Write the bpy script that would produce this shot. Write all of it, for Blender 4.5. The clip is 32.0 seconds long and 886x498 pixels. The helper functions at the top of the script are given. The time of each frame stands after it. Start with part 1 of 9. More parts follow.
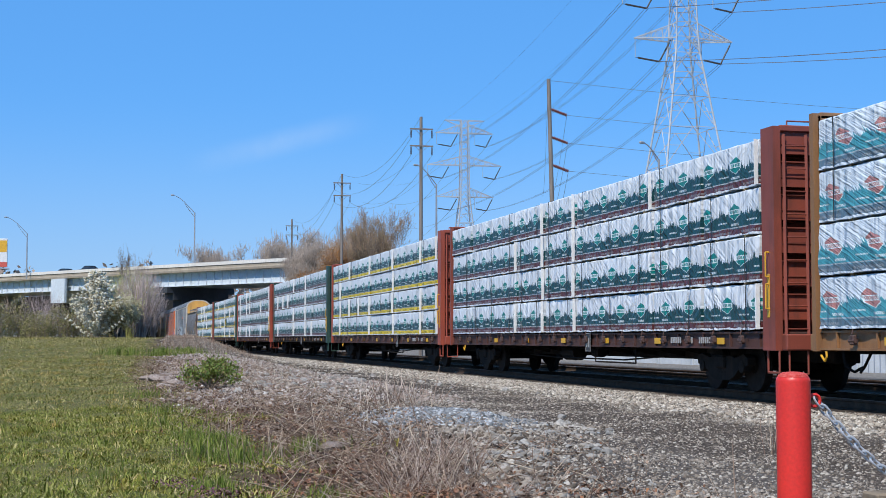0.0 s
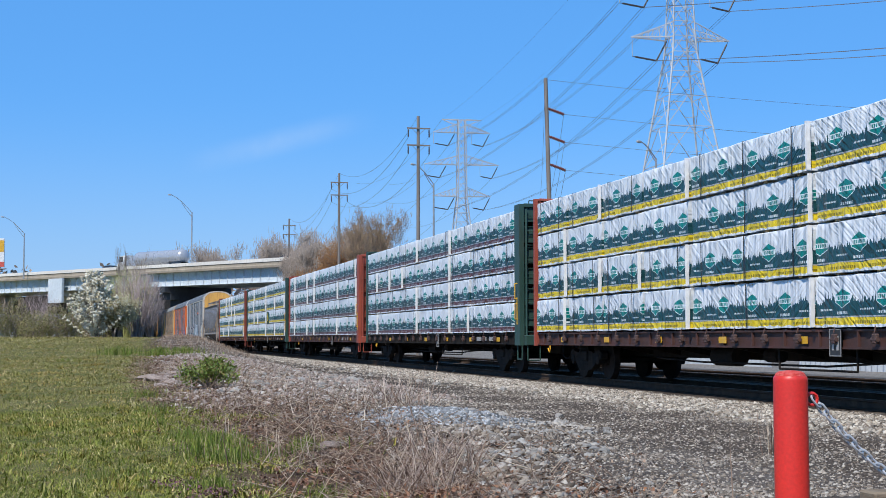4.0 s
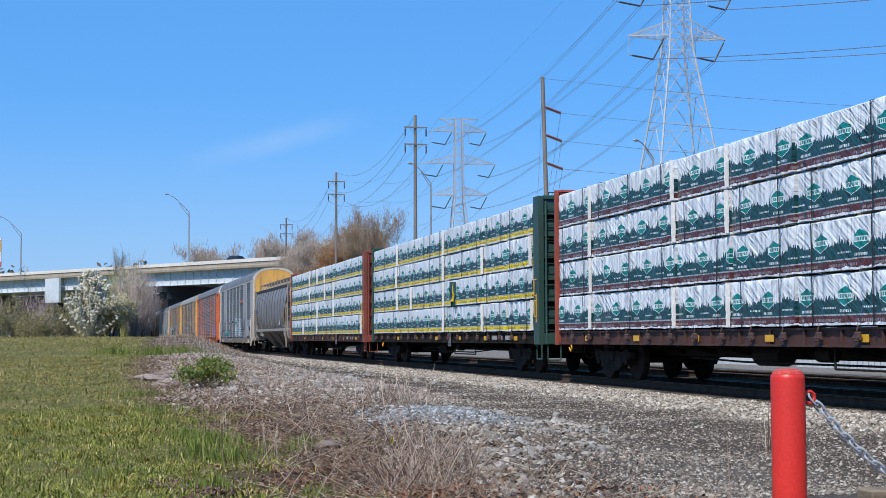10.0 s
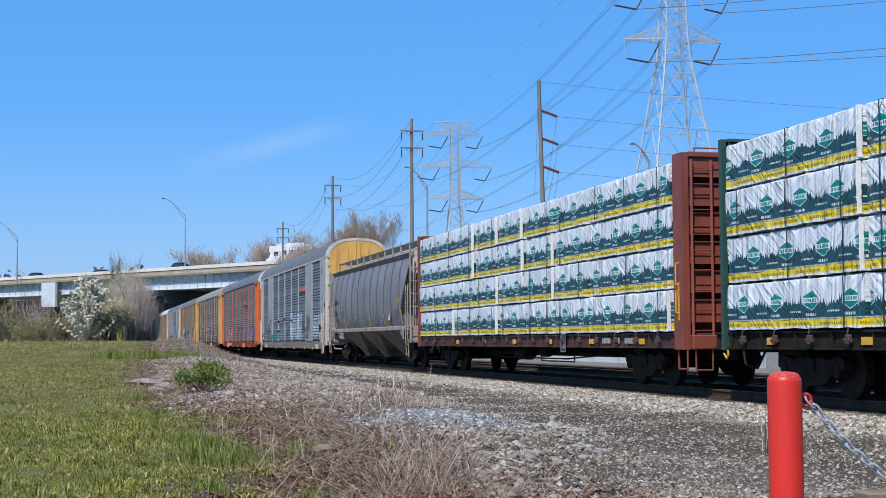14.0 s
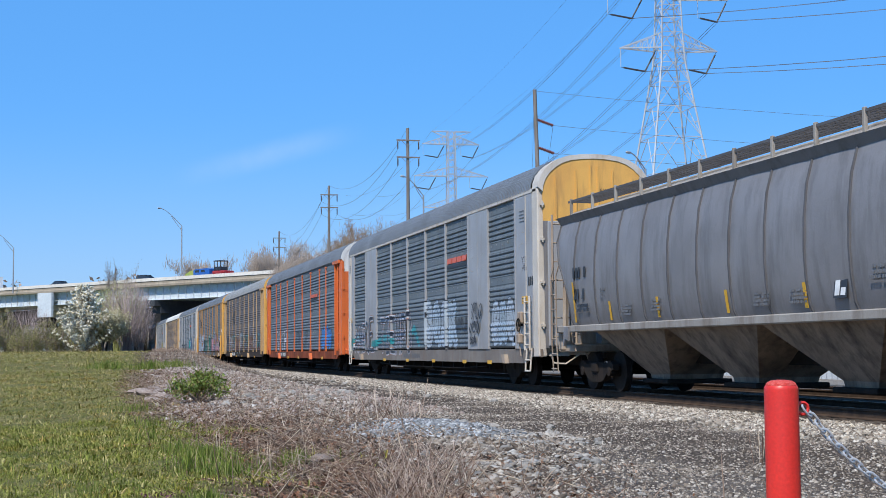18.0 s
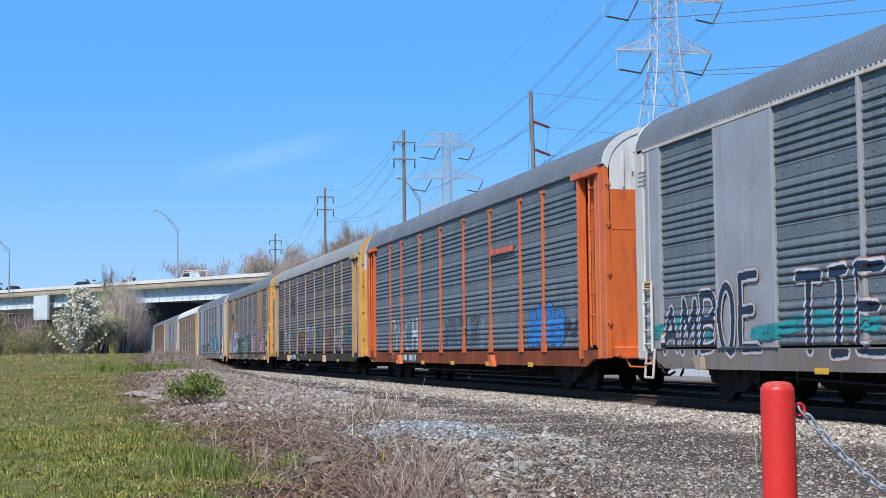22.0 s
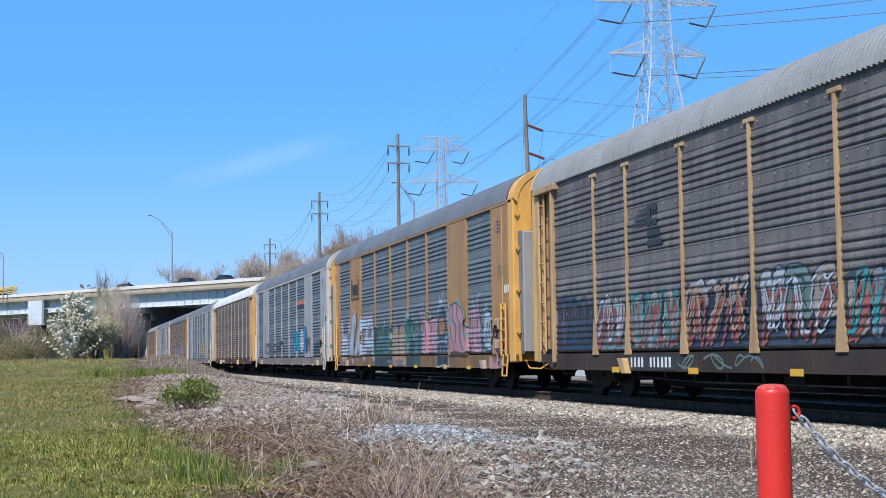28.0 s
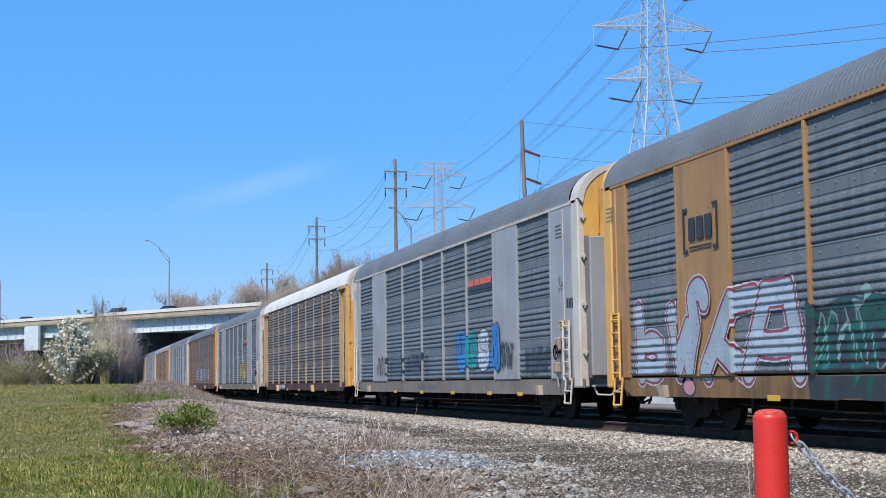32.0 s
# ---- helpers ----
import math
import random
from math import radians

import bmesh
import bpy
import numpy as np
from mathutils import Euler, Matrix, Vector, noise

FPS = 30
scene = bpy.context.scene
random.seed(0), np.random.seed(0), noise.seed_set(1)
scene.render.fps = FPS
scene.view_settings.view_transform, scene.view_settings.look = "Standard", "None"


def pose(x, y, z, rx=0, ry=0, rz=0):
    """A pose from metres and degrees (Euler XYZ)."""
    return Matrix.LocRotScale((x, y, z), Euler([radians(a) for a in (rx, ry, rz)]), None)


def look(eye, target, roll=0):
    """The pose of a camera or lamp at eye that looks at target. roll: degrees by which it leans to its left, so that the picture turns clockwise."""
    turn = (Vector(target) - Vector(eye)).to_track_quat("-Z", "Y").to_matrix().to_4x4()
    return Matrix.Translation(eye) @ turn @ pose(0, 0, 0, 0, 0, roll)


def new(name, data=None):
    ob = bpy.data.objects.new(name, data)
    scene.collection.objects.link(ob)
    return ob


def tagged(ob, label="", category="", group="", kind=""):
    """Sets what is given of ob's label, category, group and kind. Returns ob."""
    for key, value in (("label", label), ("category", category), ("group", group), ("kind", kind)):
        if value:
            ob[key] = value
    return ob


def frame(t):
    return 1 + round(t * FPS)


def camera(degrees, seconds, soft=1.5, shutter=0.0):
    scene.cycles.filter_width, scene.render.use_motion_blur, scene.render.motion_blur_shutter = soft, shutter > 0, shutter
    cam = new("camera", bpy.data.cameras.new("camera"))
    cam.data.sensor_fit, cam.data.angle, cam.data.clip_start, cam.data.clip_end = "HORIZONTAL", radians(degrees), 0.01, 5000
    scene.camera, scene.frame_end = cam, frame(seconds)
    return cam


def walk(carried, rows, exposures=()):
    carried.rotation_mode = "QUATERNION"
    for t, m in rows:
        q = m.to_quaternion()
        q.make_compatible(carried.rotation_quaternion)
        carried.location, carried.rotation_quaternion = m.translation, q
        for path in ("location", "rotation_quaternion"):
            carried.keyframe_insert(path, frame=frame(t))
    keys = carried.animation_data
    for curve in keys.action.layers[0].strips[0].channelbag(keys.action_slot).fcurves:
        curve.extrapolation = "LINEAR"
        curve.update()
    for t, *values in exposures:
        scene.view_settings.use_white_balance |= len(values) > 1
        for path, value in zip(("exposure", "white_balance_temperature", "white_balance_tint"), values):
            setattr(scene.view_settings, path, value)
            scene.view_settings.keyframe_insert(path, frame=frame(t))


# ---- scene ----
FOV = 34.307
EYE = (0.0, 0.0, 1.33)
# seconds, then the turn in degrees (Euler XYZ)
AIM = [
    (0, 93.582, 0.000, 76.453),
    (0.5, 93.575, -0.007, 76.443),
    (1, 93.576, -0.004, 76.426),
    (1.5, 93.576, 0.014, 76.416),
    (2, 93.571, 0.037, 76.409),
    (2.5, 93.567, 0.045, 76.395),
    (3, 93.564, 0.054, 76.382),
    (3.5, 93.554, 0.061, 76.361),
    (5.5, 93.560, 0.107, 76.335),
    (6, 93.547, 0.103, 76.325),
    (6.5, 93.535, 0.098, 76.320),
    (7, 93.527, 0.108, 76.312),
    (7.5, 93.523, 0.128, 76.306),
    (8, 93.516, 0.148, 76.295),
    (8.5, 93.512, 0.164, 76.280),
    (9, 93.515, 0.173, 76.272),
    (9.5, 93.516, 0.184, 76.263),
    (10, 93.512, 0.199, 76.246),
    (10.5, 93.513, 0.205, 76.225),
    (11, 93.522, 0.211, 76.207),
    (11.5, 93.527, 0.240, 76.192),
    (12, 93.524, 0.275, 76.179),
    (12.5, 93.529, 0.291, 76.164),
    (13, 93.552, 0.297, 76.144),
    (13.5, 93.592, 0.304, 76.125),
    (14, 93.652, 0.319, 76.117),
    (14.5, 93.753, 0.362, 76.088),
    (16.5, 93.872, 0.431, 76.027),
    (17, 93.915, 0.421, 76.013),
    (17.5, 93.977, 0.437, 75.999),
    (18, 94.020, 0.468, 75.984),
    (18.5, 94.029, 0.487, 75.964),
    (19, 94.027, 0.491, 75.943),
    (19.5, 94.029, 0.502, 75.927),
    (20, 94.031, 0.525, 75.915),
    (20.5, 94.040, 0.539, 75.905),
    (21, 94.067, 0.542, 75.883),
    (21.5, 94.089, 0.555, 75.855),
    (22, 94.096, 0.565, 75.840),
    (22.5, 94.104, 0.563, 75.832),
    (23, 94.121, 0.587, 75.821),
    (23.5, 94.149, 0.626, 75.802),
    (24, 94.166, 0.645, 75.774),
    (24.5, 94.162, 0.655, 75.755),
    (25, 94.162, 0.657, 75.746),
    (25.5, 94.174, 0.647, 75.732),
    (27.5, 94.187, 0.755, 75.648),
    (28, 94.247, 0.774, 75.638),
    (28.5, 94.357, 0.798, 75.632),
    (29, 94.393, 0.768, 75.618),
    (29.5, 94.461, 0.768, 75.618),
    (30, 94.838, 0.778, 75.605),
    (30.5, 95.154, 0.793, 75.584),
    (31, 95.279, 0.794, 75.581),
    (31.5, 95.273, 0.789, 75.552),
    (32, 95.248, 0.803, 75.525),
]
cam = camera(FOV, 32.0, soft=0.85)
walk(cam, [(t, pose(*EYE, rx, ry, rz)) for t, rx, ry, rz in AIM], [(0, 0.0), (13, 0.0), (18, 0.08), (24, 0.17), (28, 0.2), (30, 0.14), (32, 0.12)])

# ---- daylight ----
SUN_DIR = Vector((0.67, -0.57, 1.08)).normalized()      # towards the sun
SUN_EL = math.asin(SUN_DIR.z)
SUN_AZ = math.atan2(SUN_DIR.x, SUN_DIR.y)
world = bpy.data.worlds.new("sky")
scene.world = world
world.use_nodes = True
wn, wl = world.node_tree.nodes, world.node_tree.links
sky = wn.new("ShaderNodeTexSky")
sky.sky_type = "NISHITA"
sky.sun_disc = False
sky.sun_elevation = SUN_EL
sky.sun_rotation = SUN_AZ
sky.air_density, sky.dust_density, sky.ozone_density = 0.85, 0.05, 4.0
wn["Background"].inputs[1].default_value = 0.147
tint = wn.new("ShaderNodeHueSaturation")
tint.inputs["Saturation"].default_value = 1.42
tint.inputs["Hue"].default_value = 0.511
wl.new(sky.outputs[0], tint.inputs["Color"])
haze = wn.new("ShaderNodeMix")
haze.data_type, haze.clamp_result = "RGBA", False
haze.inputs[0].default_value = 0.66
haze.inputs[7].default_value = (1.08, 3.1, 6.6, 1.0)
wl.new(tint.outputs[0], haze.inputs[6])
# paler air towards the horizon
tc = wn.new("ShaderNodeTexCoord")
sp = wn.new("ShaderNodeSeparateXYZ")
wl.new(tc.outputs["Generated"], sp.inputs[0])
low = wn.new("ShaderNodeMapRange")
low.interpolation_type = "SMOOTHSTEP"
low.inputs["From Min"].default_value, low.inputs["From Max"].default_value = -0.02, 0.17
low.inputs["To Min"].default_value, low.inputs["To Max"].default_value = 0.72, 0.0
wl.new(sp.outputs[2], low.inputs["Value"])
pale = wn.new("ShaderNodeMix")
pale.data_type, pale.clamp_result = "RGBA", False
pale.inputs[7].default_value = (2.25, 3.55, 5.6, 1.0)
wl.new(low.outputs[0], pale.inputs[0])
wl.new(haze.outputs[2], pale.inputs[6])
# one thin streak of high cloud
wisp_at, wisp_along, wisp_up = Vector((-1.0, 0.125, 0.138)).normalized(), Vector((0.26, 0.9, 0.27)).normalized(), Vector((0.13, -0.28, 0.95)).normalized()


def along_axis(axis, centre, half):
    d = wn.new("ShaderNodeVectorMath")
    d.operation = "DOT_PRODUCT"
    d.inputs[1].default_value = axis
    wl.new(tc.outputs["Generated"], d.inputs[0])
    m = wn.new("ShaderNodeMath")
    m.operation, m.inputs[1].default_value = "SUBTRACT", centre
    wl.new(d.outputs["Value"], m.inputs[0])
    q = wn.new("ShaderNodeMath")
    q.operation = "ABSOLUTE"
    wl.new(m.outputs[0], q.inputs[0])
    r = wn.new("ShaderNodeMapRange")
    r.interpolation_type = "SMOOTHSTEP"
    r.inputs["From Min"].default_value, r.inputs["From Max"].default_value = 0.0, half
    r.inputs["To Min"].default_value, r.inputs["To Max"].default_value = 1.0, 0.0
    wl.new(q.outputs[0], r.inputs["Value"])
    return r.outputs[0]


def times(a, b):
    m = wn.new("ShaderNodeMath")
    m.operation = "MULTIPLY"
    for sock, v in zip(m.inputs, (a, b)):
        if isinstance(v, float):
            sock.default_value = v
        else:
            wl.new(v, sock)
    return m.outputs[0]


feather = wn.new("ShaderNodeTexNoise")
feather.inputs["Scale"].default_value, feather.inputs["Detail"].default_value = 34.0, 5.0
wl.new(tc.outputs["Generated"], feather.inputs["Vector"])
wisp = times(times(along_axis(wisp_along, wisp_at.dot(wisp_along), 0.075), along_axis(wisp_up, wisp_at.dot(wisp_up), 0.012)), times(feather.outputs["Fac"], 0.42))
cloud = wn.new("ShaderNodeMix")
cloud.data_type, cloud.clamp_result = "RGBA", False
cloud.inputs[7].default_value = (4.2, 5.2, 6.6, 1.0)
wl.new(wisp, cloud.inputs[0])
wl.new(pale.outputs[2], cloud.inputs[6])
wl.new(cloud.outputs[2], wn["Background"].inputs[0])
sun = new("sun", bpy.data.lights.new("sun", "SUN"))
sun.data.energy = 4.6
sun.data.angle = radians(0.53)
sun.data.color = (1.0, 0.95, 0.88)
sun.matrix_basis = look(SUN_DIR * 50, (0, 0, 0))
scene.view_settings.exposure = 0.0


# ---- materials ----
def nodes_of(name, rough=0.6, metal=0.0):
    m = bpy.data.materials.new(name)
    m.use_nodes = True
    n, l = m.node_tree.nodes, m.node_tree.links
    b = n["Principled BSDF"]
    b.inputs["Roughness"].default_value, b.inputs["Metallic"].default_value = rough, metal
    # dust, earth and bark give hardly any gloss
    b.inputs["Specular IOR Level"].default_value = 0.12 if rough >= 0.75 else 0.5
    return m, n, l, b


def rgb(c):
    return (c[0], c[1], c[2], 1.0)


def noise_node(n, l, scale, detail=4.0, coords="Object", stretch=(1, 1, 1), rough=0.55):
    tc = n.new("ShaderNodeTexCoord")
    mp = n.new("ShaderNodeMapping")
    mp.inputs["Scale"].default_value = stretch
    tx = n.new("ShaderNodeTexNoise")
    tx.inputs["Scale"].default_value, tx.inputs["Detail"].default_value = scale, detail
    tx.inputs["Roughness"].default_value = rough
    l.new(tc.outputs[coords], mp.inputs[0])
    l.new(mp.outputs[0], tx.inputs["Vector"])
    return tx.outputs["Fac"]


def ramp(n, l, fac, a, b, lo=(0, 0, 0), hi=(1, 1, 1)):
    r = n.new("ShaderNodeValToRGB")
    r.color_ramp.elements[0].position, r.color_ramp.elements[1].position = a, b
    r.color_ramp.elements[0].color, r.color_ramp.elements[1].color = rgb(lo), rgb(hi)
    l.new(fac, r.inputs[0])
    return r.outputs[0]


def blend(n, l, fac, a, b, mode="MIX"):
    x = n.new("ShaderNodeMix")
    x.data_type, x.blend_type = "RGBA", mode
    for sock, v in ((x.inputs[0], fac), (x.inputs[6], a), (x.inputs[7], b)):
        if hasattr(v, "links"):
            l.new(v, sock)
        elif isinstance(v, (int, float)):
            sock.default_value = v
        else:
            sock.default_value = rgb(v)
    return x.outputs[2]


def maths(n, l, op, a, b=0.0, c=0.0, clamp=False):
    x = n.new("ShaderNodeMath")
    x.operation, x.use_clamp = op, clamp
    for sock, v in zip(x.inputs, (a, b, c)):
        if hasattr(v, "links"):
            l.new(v, sock)
        else:
            sock.default_value = v
    return x.outputs[0]


def bump(n, l, b, fac, strength=0.3, dist=0.01):
    u = n.new("ShaderNodeBump")
    u.inputs["Strength"].default_value, u.inputs["Distance"].default_value = strength, dist
    l.new(fac, u.inputs["Height"])
    l.new(u.outputs[0], b.inputs["Normal"])


def mat(name, c1, c2, scale=2.0, rough=0.6, metal=0.0, grain=40.0, relief=0.2, stretch=(1, 1, 1), vary=0.0, dirt=None, amount=0.5, coords="Object"):
    """A surface of two tones at a large scale, a fine grain, and dirt in streaks if given."""
    m, n, l, b = nodes_of(name, rough, metal)
    big = noise_node(n, l, scale, 5.0, coords, stretch)
    fine = noise_node(n, l, grain, 3.0, coords, stretch)
    col = blend(n, l, ramp(n, l, big, 0.35, 0.65), c1, c2)
    col = blend(n, l, 0.35, col, ramp(n, l, fine, 0.2, 0.8, (0.55, 0.55, 0.55), (1.35, 1.35, 1.35)), "MULTIPLY")
    if dirt:
        st = noise_node(n, l, 1.6, 6.0, coords, (2.2, 2.2, 0.35), 0.65)
        col = blend(n, l, ramp(n, l, st, 0.62 - 0.3 * amount, 0.85 - 0.2 * amount, (0, 0, 0), (0.9, 0.9, 0.9)), col, dirt)
    if vary:
        oi = n.new("ShaderNodeObjectInfo")
        v = maths(n, l, "MULTIPLY_ADD", oi.outputs["Random"], 2 * vary, 1 - vary)
        hs = n.new("ShaderNodeHueSaturation")
        l.new(v, hs.inputs["Value"])
        l.new(col, hs.inputs["Color"])
        col = hs.outputs[0]
    l.new(col, b.inputs["Base Color"])
    rr = maths(n, l, "MULTIPLY_ADD", big, 0.3, rough - 0.15, clamp=True)
    l.new(rr, b.inputs["Roughness"])
    if relief:
        bump(n, l, b, fine, relief, 0.01)
    return m


def scatter_mat(name, tones, rough=0.8, trans=0.0, patches=None):
    """For stones, blades and leaves joined in one mesh: a tone for each island."""
    m, n, l, b = nodes_of(name, rough)
    g = n.new("ShaderNodeNewGeometry")
    r = n.new("ShaderNodeValToRGB")
    r.color_ramp.interpolation = "LINEAR"
    while len(r.color_ramp.elements) < len(tones):
        r.color_ramp.elements.new(0.5)
    for i, c in enumerate(tones):
        r.color_ramp.elements[i].position = i / (len(tones) - 1)
        r.color_ramp.elements[i].color = rgb(c)
    l.new(g.outputs["Random Per Island"], r.inputs[0])
    col = r.outputs[0]
    for size, lo, hi, tone in patches or ():
        tx = n.new("ShaderNodeTexNoise")
        tx.inputs["Scale"].default_value, tx.inputs["Detail"].default_value = size, 4.0
        l.new(g.outputs["Position"], tx.inputs["Vector"])
        col = blend(n, l, ramp(n, l, tx.outputs["Fac"], lo, hi), col, tone, "MULTIPLY")
    l.new(col, b.inputs["Base Color"])
    if trans:
        b.inputs["Subsurface Weight"].default_value = 0.0
        t = n.new("ShaderNodeBsdfTranslucent")
        l.new(col, t.inputs[0])
        mx = n.new("ShaderNodeMixShader")
        mx.inputs[0].default_value = trans
        l.new(b.outputs[0], mx.inputs[1])
        l.new(t.outputs[0], mx.inputs[2])
        l.new(mx.outputs[0], n["Material Output"].inputs[0])
    return m


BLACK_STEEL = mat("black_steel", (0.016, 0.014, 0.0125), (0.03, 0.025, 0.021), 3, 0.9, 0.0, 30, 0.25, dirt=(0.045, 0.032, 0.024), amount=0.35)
WHEEL_STEEL = mat("wheel_steel", (0.014, 0.011, 0.009), (0.026, 0.02, 0.016), 4, 0.9, 0.0)
TREAD = mat("bright_tread", (0.02, 0.016, 0.014), (0.04, 0.033, 0.028), 6, 0.8, 0.1)
RAIL_SIDE = mat("rail_steel", (0.05, 0.034, 0.024), (0.09, 0.06, 0.042), 4, 0.85, 0.0)
RAIL_TOP = mat("rail_head", (0.2, 0.165, 0.135), (0.13, 0.105, 0.085), 3, 0.6, 0.3)
TIE_WOOD = mat("tie_wood", (0.045, 0.036, 0.03), (0.10, 0.08, 0.065), 6, 0.85, 0, 30, 0.5, (0.3, 3, 3), 0.25)
RED_OXIDE = mat("red_oxide_paint", (0.27, 0.062, 0.036), (0.21, 0.05, 0.032), 1.2, 0.55, 0, 60, 0.12, dirt=(0.09, 0.035, 0.024), amount=0.4)
RED_DEEP = mat("brick_red_paint", (0.36, 0.075, 0.04), (0.30, 0.06, 0.035), 1.2, 0.55, 0, 60, 0.12, dirt=(0.13, 0.04, 0.028), amount=0.3)
DARK_GREEN = mat("dark_green_paint", (0.022, 0.06, 0.047), (0.03, 0.075, 0.06), 1.3, 0.5, 0, 60, 0.12, dirt=(0.04, 0.045, 0.035), amount=0.35)
SILL_BROWN = mat("rusty_sill_paint", (0.10, 0.036, 0.026), (0.06, 0.028, 0.022), 1.0, 0.7, 0, 50, 0.2, dirt=(0.03, 0.022, 0.018), amount=0.5)
YELLOW_MARK = mat("yellow_marking", (0.75, 0.42, 0.03), (0.62, 0.33, 0.03), 3, 0.5)
WHITE_MARK = mat("white_marking", (0.78, 0.78, 0.75), (0.62, 0.62, 0.6), 5, 0.5)
BLACK_MARK = mat("black_marking", (0.02, 0.02, 0.022), (0.035, 0.035, 0.035), 5, 0.5)
DULL_MARK = mat("worn_white_stencil", (0.3, 0.28, 0.26), (0.42, 0.41, 0.39), 9, 0.6)
GREY_MARK = mat("faded_stencil", (0.10, 0.10, 0.105), (0.16, 0.16, 0.16), 5, 0.6)
RED_MARK = mat("red_marking", (0.62, 0.10, 0.07), (0.5, 0.09, 0.06), 5, 0.5)
ORANGE_MARK = mat("orange_reflector", (0.72, 0.14, 0.06), (0.6, 0.1, 0.05), 5, 0.45)
HOPPER_GREY = mat("hopper_grey_paint", (0.232, 0.222, 0.222), (0.185, 0.177, 0.178), 0.7, 0.5, 0, 50, 0.1, dirt=(0.115, 0.105, 0.10), amount=0.5)
HOPPER_SEAM = mat("grimy_weld", (0.10, 0.096, 0.098), (0.075, 0.072, 0.073), 2, 0.7)
HOPPER_TAN = mat("dusty_grey_paint", (0.36, 0.33, 0.29), (0.28, 0.25, 0.215), 1.0, 0.65, 0, 50, 0.15, dirt=(0.15, 0.115, 0.085), amount=0.5)
GALV_ROOF = mat("galvanised_roof", (0.19, 0.212, 0.238), (0.15, 0.168, 0.19), 0.6, 0.55, 0.15, 30, 0.1)
WHITE_ROOF = mat("white_roof_paint", (0.72, 0.72, 0.70), (0.6, 0.6, 0.58), 0.6, 0.55, 0, 30, 0.1, dirt=(0.4, 0.36, 0.31), amount=0.25)
LIGHT_ROOF = mat("chalky_grey_roof", (0.32, 0.33, 0.33), (0.26, 0.27, 0.27), 0.6, 0.6, 0, 30, 0.1, dirt=(0.2, 0.18, 0.16), amount=0.3)
def pierced(m):
    """Rows of small punched holes through a sheet, seen dark."""
    n, l = m.node_tree.nodes, m.node_tree.links
    b = n["Principled BSDF"]
    old = b.inputs["Base Color"].links[0].from_socket
    tc, sp = n.new("ShaderNodeTexCoord"), n.new("ShaderNodeSeparateXYZ")
    l.new(tc.outputs["Object"], sp.inputs[0])
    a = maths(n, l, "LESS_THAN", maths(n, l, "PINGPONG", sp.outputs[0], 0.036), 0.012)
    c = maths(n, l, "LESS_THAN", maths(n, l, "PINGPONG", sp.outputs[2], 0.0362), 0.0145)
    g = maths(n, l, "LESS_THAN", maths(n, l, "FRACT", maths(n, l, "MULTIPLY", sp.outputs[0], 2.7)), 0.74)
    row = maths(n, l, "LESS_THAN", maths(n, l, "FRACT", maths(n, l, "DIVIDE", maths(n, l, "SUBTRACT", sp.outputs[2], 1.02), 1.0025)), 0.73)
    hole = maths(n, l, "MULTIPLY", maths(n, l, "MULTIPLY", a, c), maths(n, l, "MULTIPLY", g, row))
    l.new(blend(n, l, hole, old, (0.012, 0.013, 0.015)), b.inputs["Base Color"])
    return m


PANEL_BLUE = mat("galvanised_panel", (0.115, 0.14, 0.154), (0.156, 0.18, 0.192), 0.9, 0.65, 0.0, 45, 0.12, dirt=(0.07, 0.075, 0.08), amount=0.4)
PANEL_DARK = mat("grimy_panel", (0.113, 0.1, 0.092), (0.183, 0.162, 0.148), 0.8, 0.65, 0.0, 45, 0.15, dirt=(0.055, 0.045, 0.045), amount=0.5)
PANEL_GREY = mat("weathered_panel", (0.13, 0.15, 0.16), (0.19, 0.205, 0.21), 0.8, 0.55, 0.2, 45, 0.12, dirt=(0.09, 0.08, 0.075), amount=0.45)
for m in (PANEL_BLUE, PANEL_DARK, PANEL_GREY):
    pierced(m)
RIVET = mat("worn_rivet_heads", (0.3, 0.31, 0.32), (0.2, 0.2, 0.21), 8, 0.5, 0.2)
SILL_DARK = mat("sooty_sill", (0.04, 0.033, 0.029), (0.06, 0.048, 0.04), 1.0, 0.8, 0, 40, 0.2, dirt=(0.09, 0.055, 0.035), amount=0.4)
# Grimy orange, darkened further for the overhang's shade on the sill.
SILL_ORANGE = mat("grimy_shaded_orange_sill", (0.33, 0.08, 0.03), (0.19, 0.052, 0.024), 0.9, 0.75, 0, 40, 0.2, dirt=(0.09, 0.04, 0.025), amount=0.65)
SILL_GREY = mat("grimy_grey_sill", (0.23, 0.205, 0.175), (0.165, 0.14, 0.12), 0.8, 0.7, 0, 40, 0.2, dirt=(0.17, 0.115, 0.075), amount=0.55)
BAY_DUST = mat("dusty_brown_bay", (0.33, 0.255, 0.19), (0.22, 0.165, 0.12), 0.9, 0.8, 0, 40, 0.2, dirt=(0.07, 0.055, 0.045), amount=0.6)
AR_RUST = mat("rusty_orange_paint", (0.30, 0.15, 0.06), (0.24, 0.12, 0.05), 1.0, 0.6, 0, 50, 0.1, dirt=(0.15, 0.08, 0.04), amount=0.45)
DIRTY_CREAM = mat("dirty_cream_paint", (0.42, 0.34, 0.26), (0.3, 0.235, 0.175), 1.5, 0.65, 0, 50, 0.15, dirt=(0.2, 0.12, 0.075), amount=0.5)
SILVER = mat("silver_plate", (0.4, 0.395, 0.395), (0.33, 0.325, 0.325), 0.8, 0.45, 0.15, 50, 0.08, dirt=(0.3, 0.27, 0.24), amount=0.35)
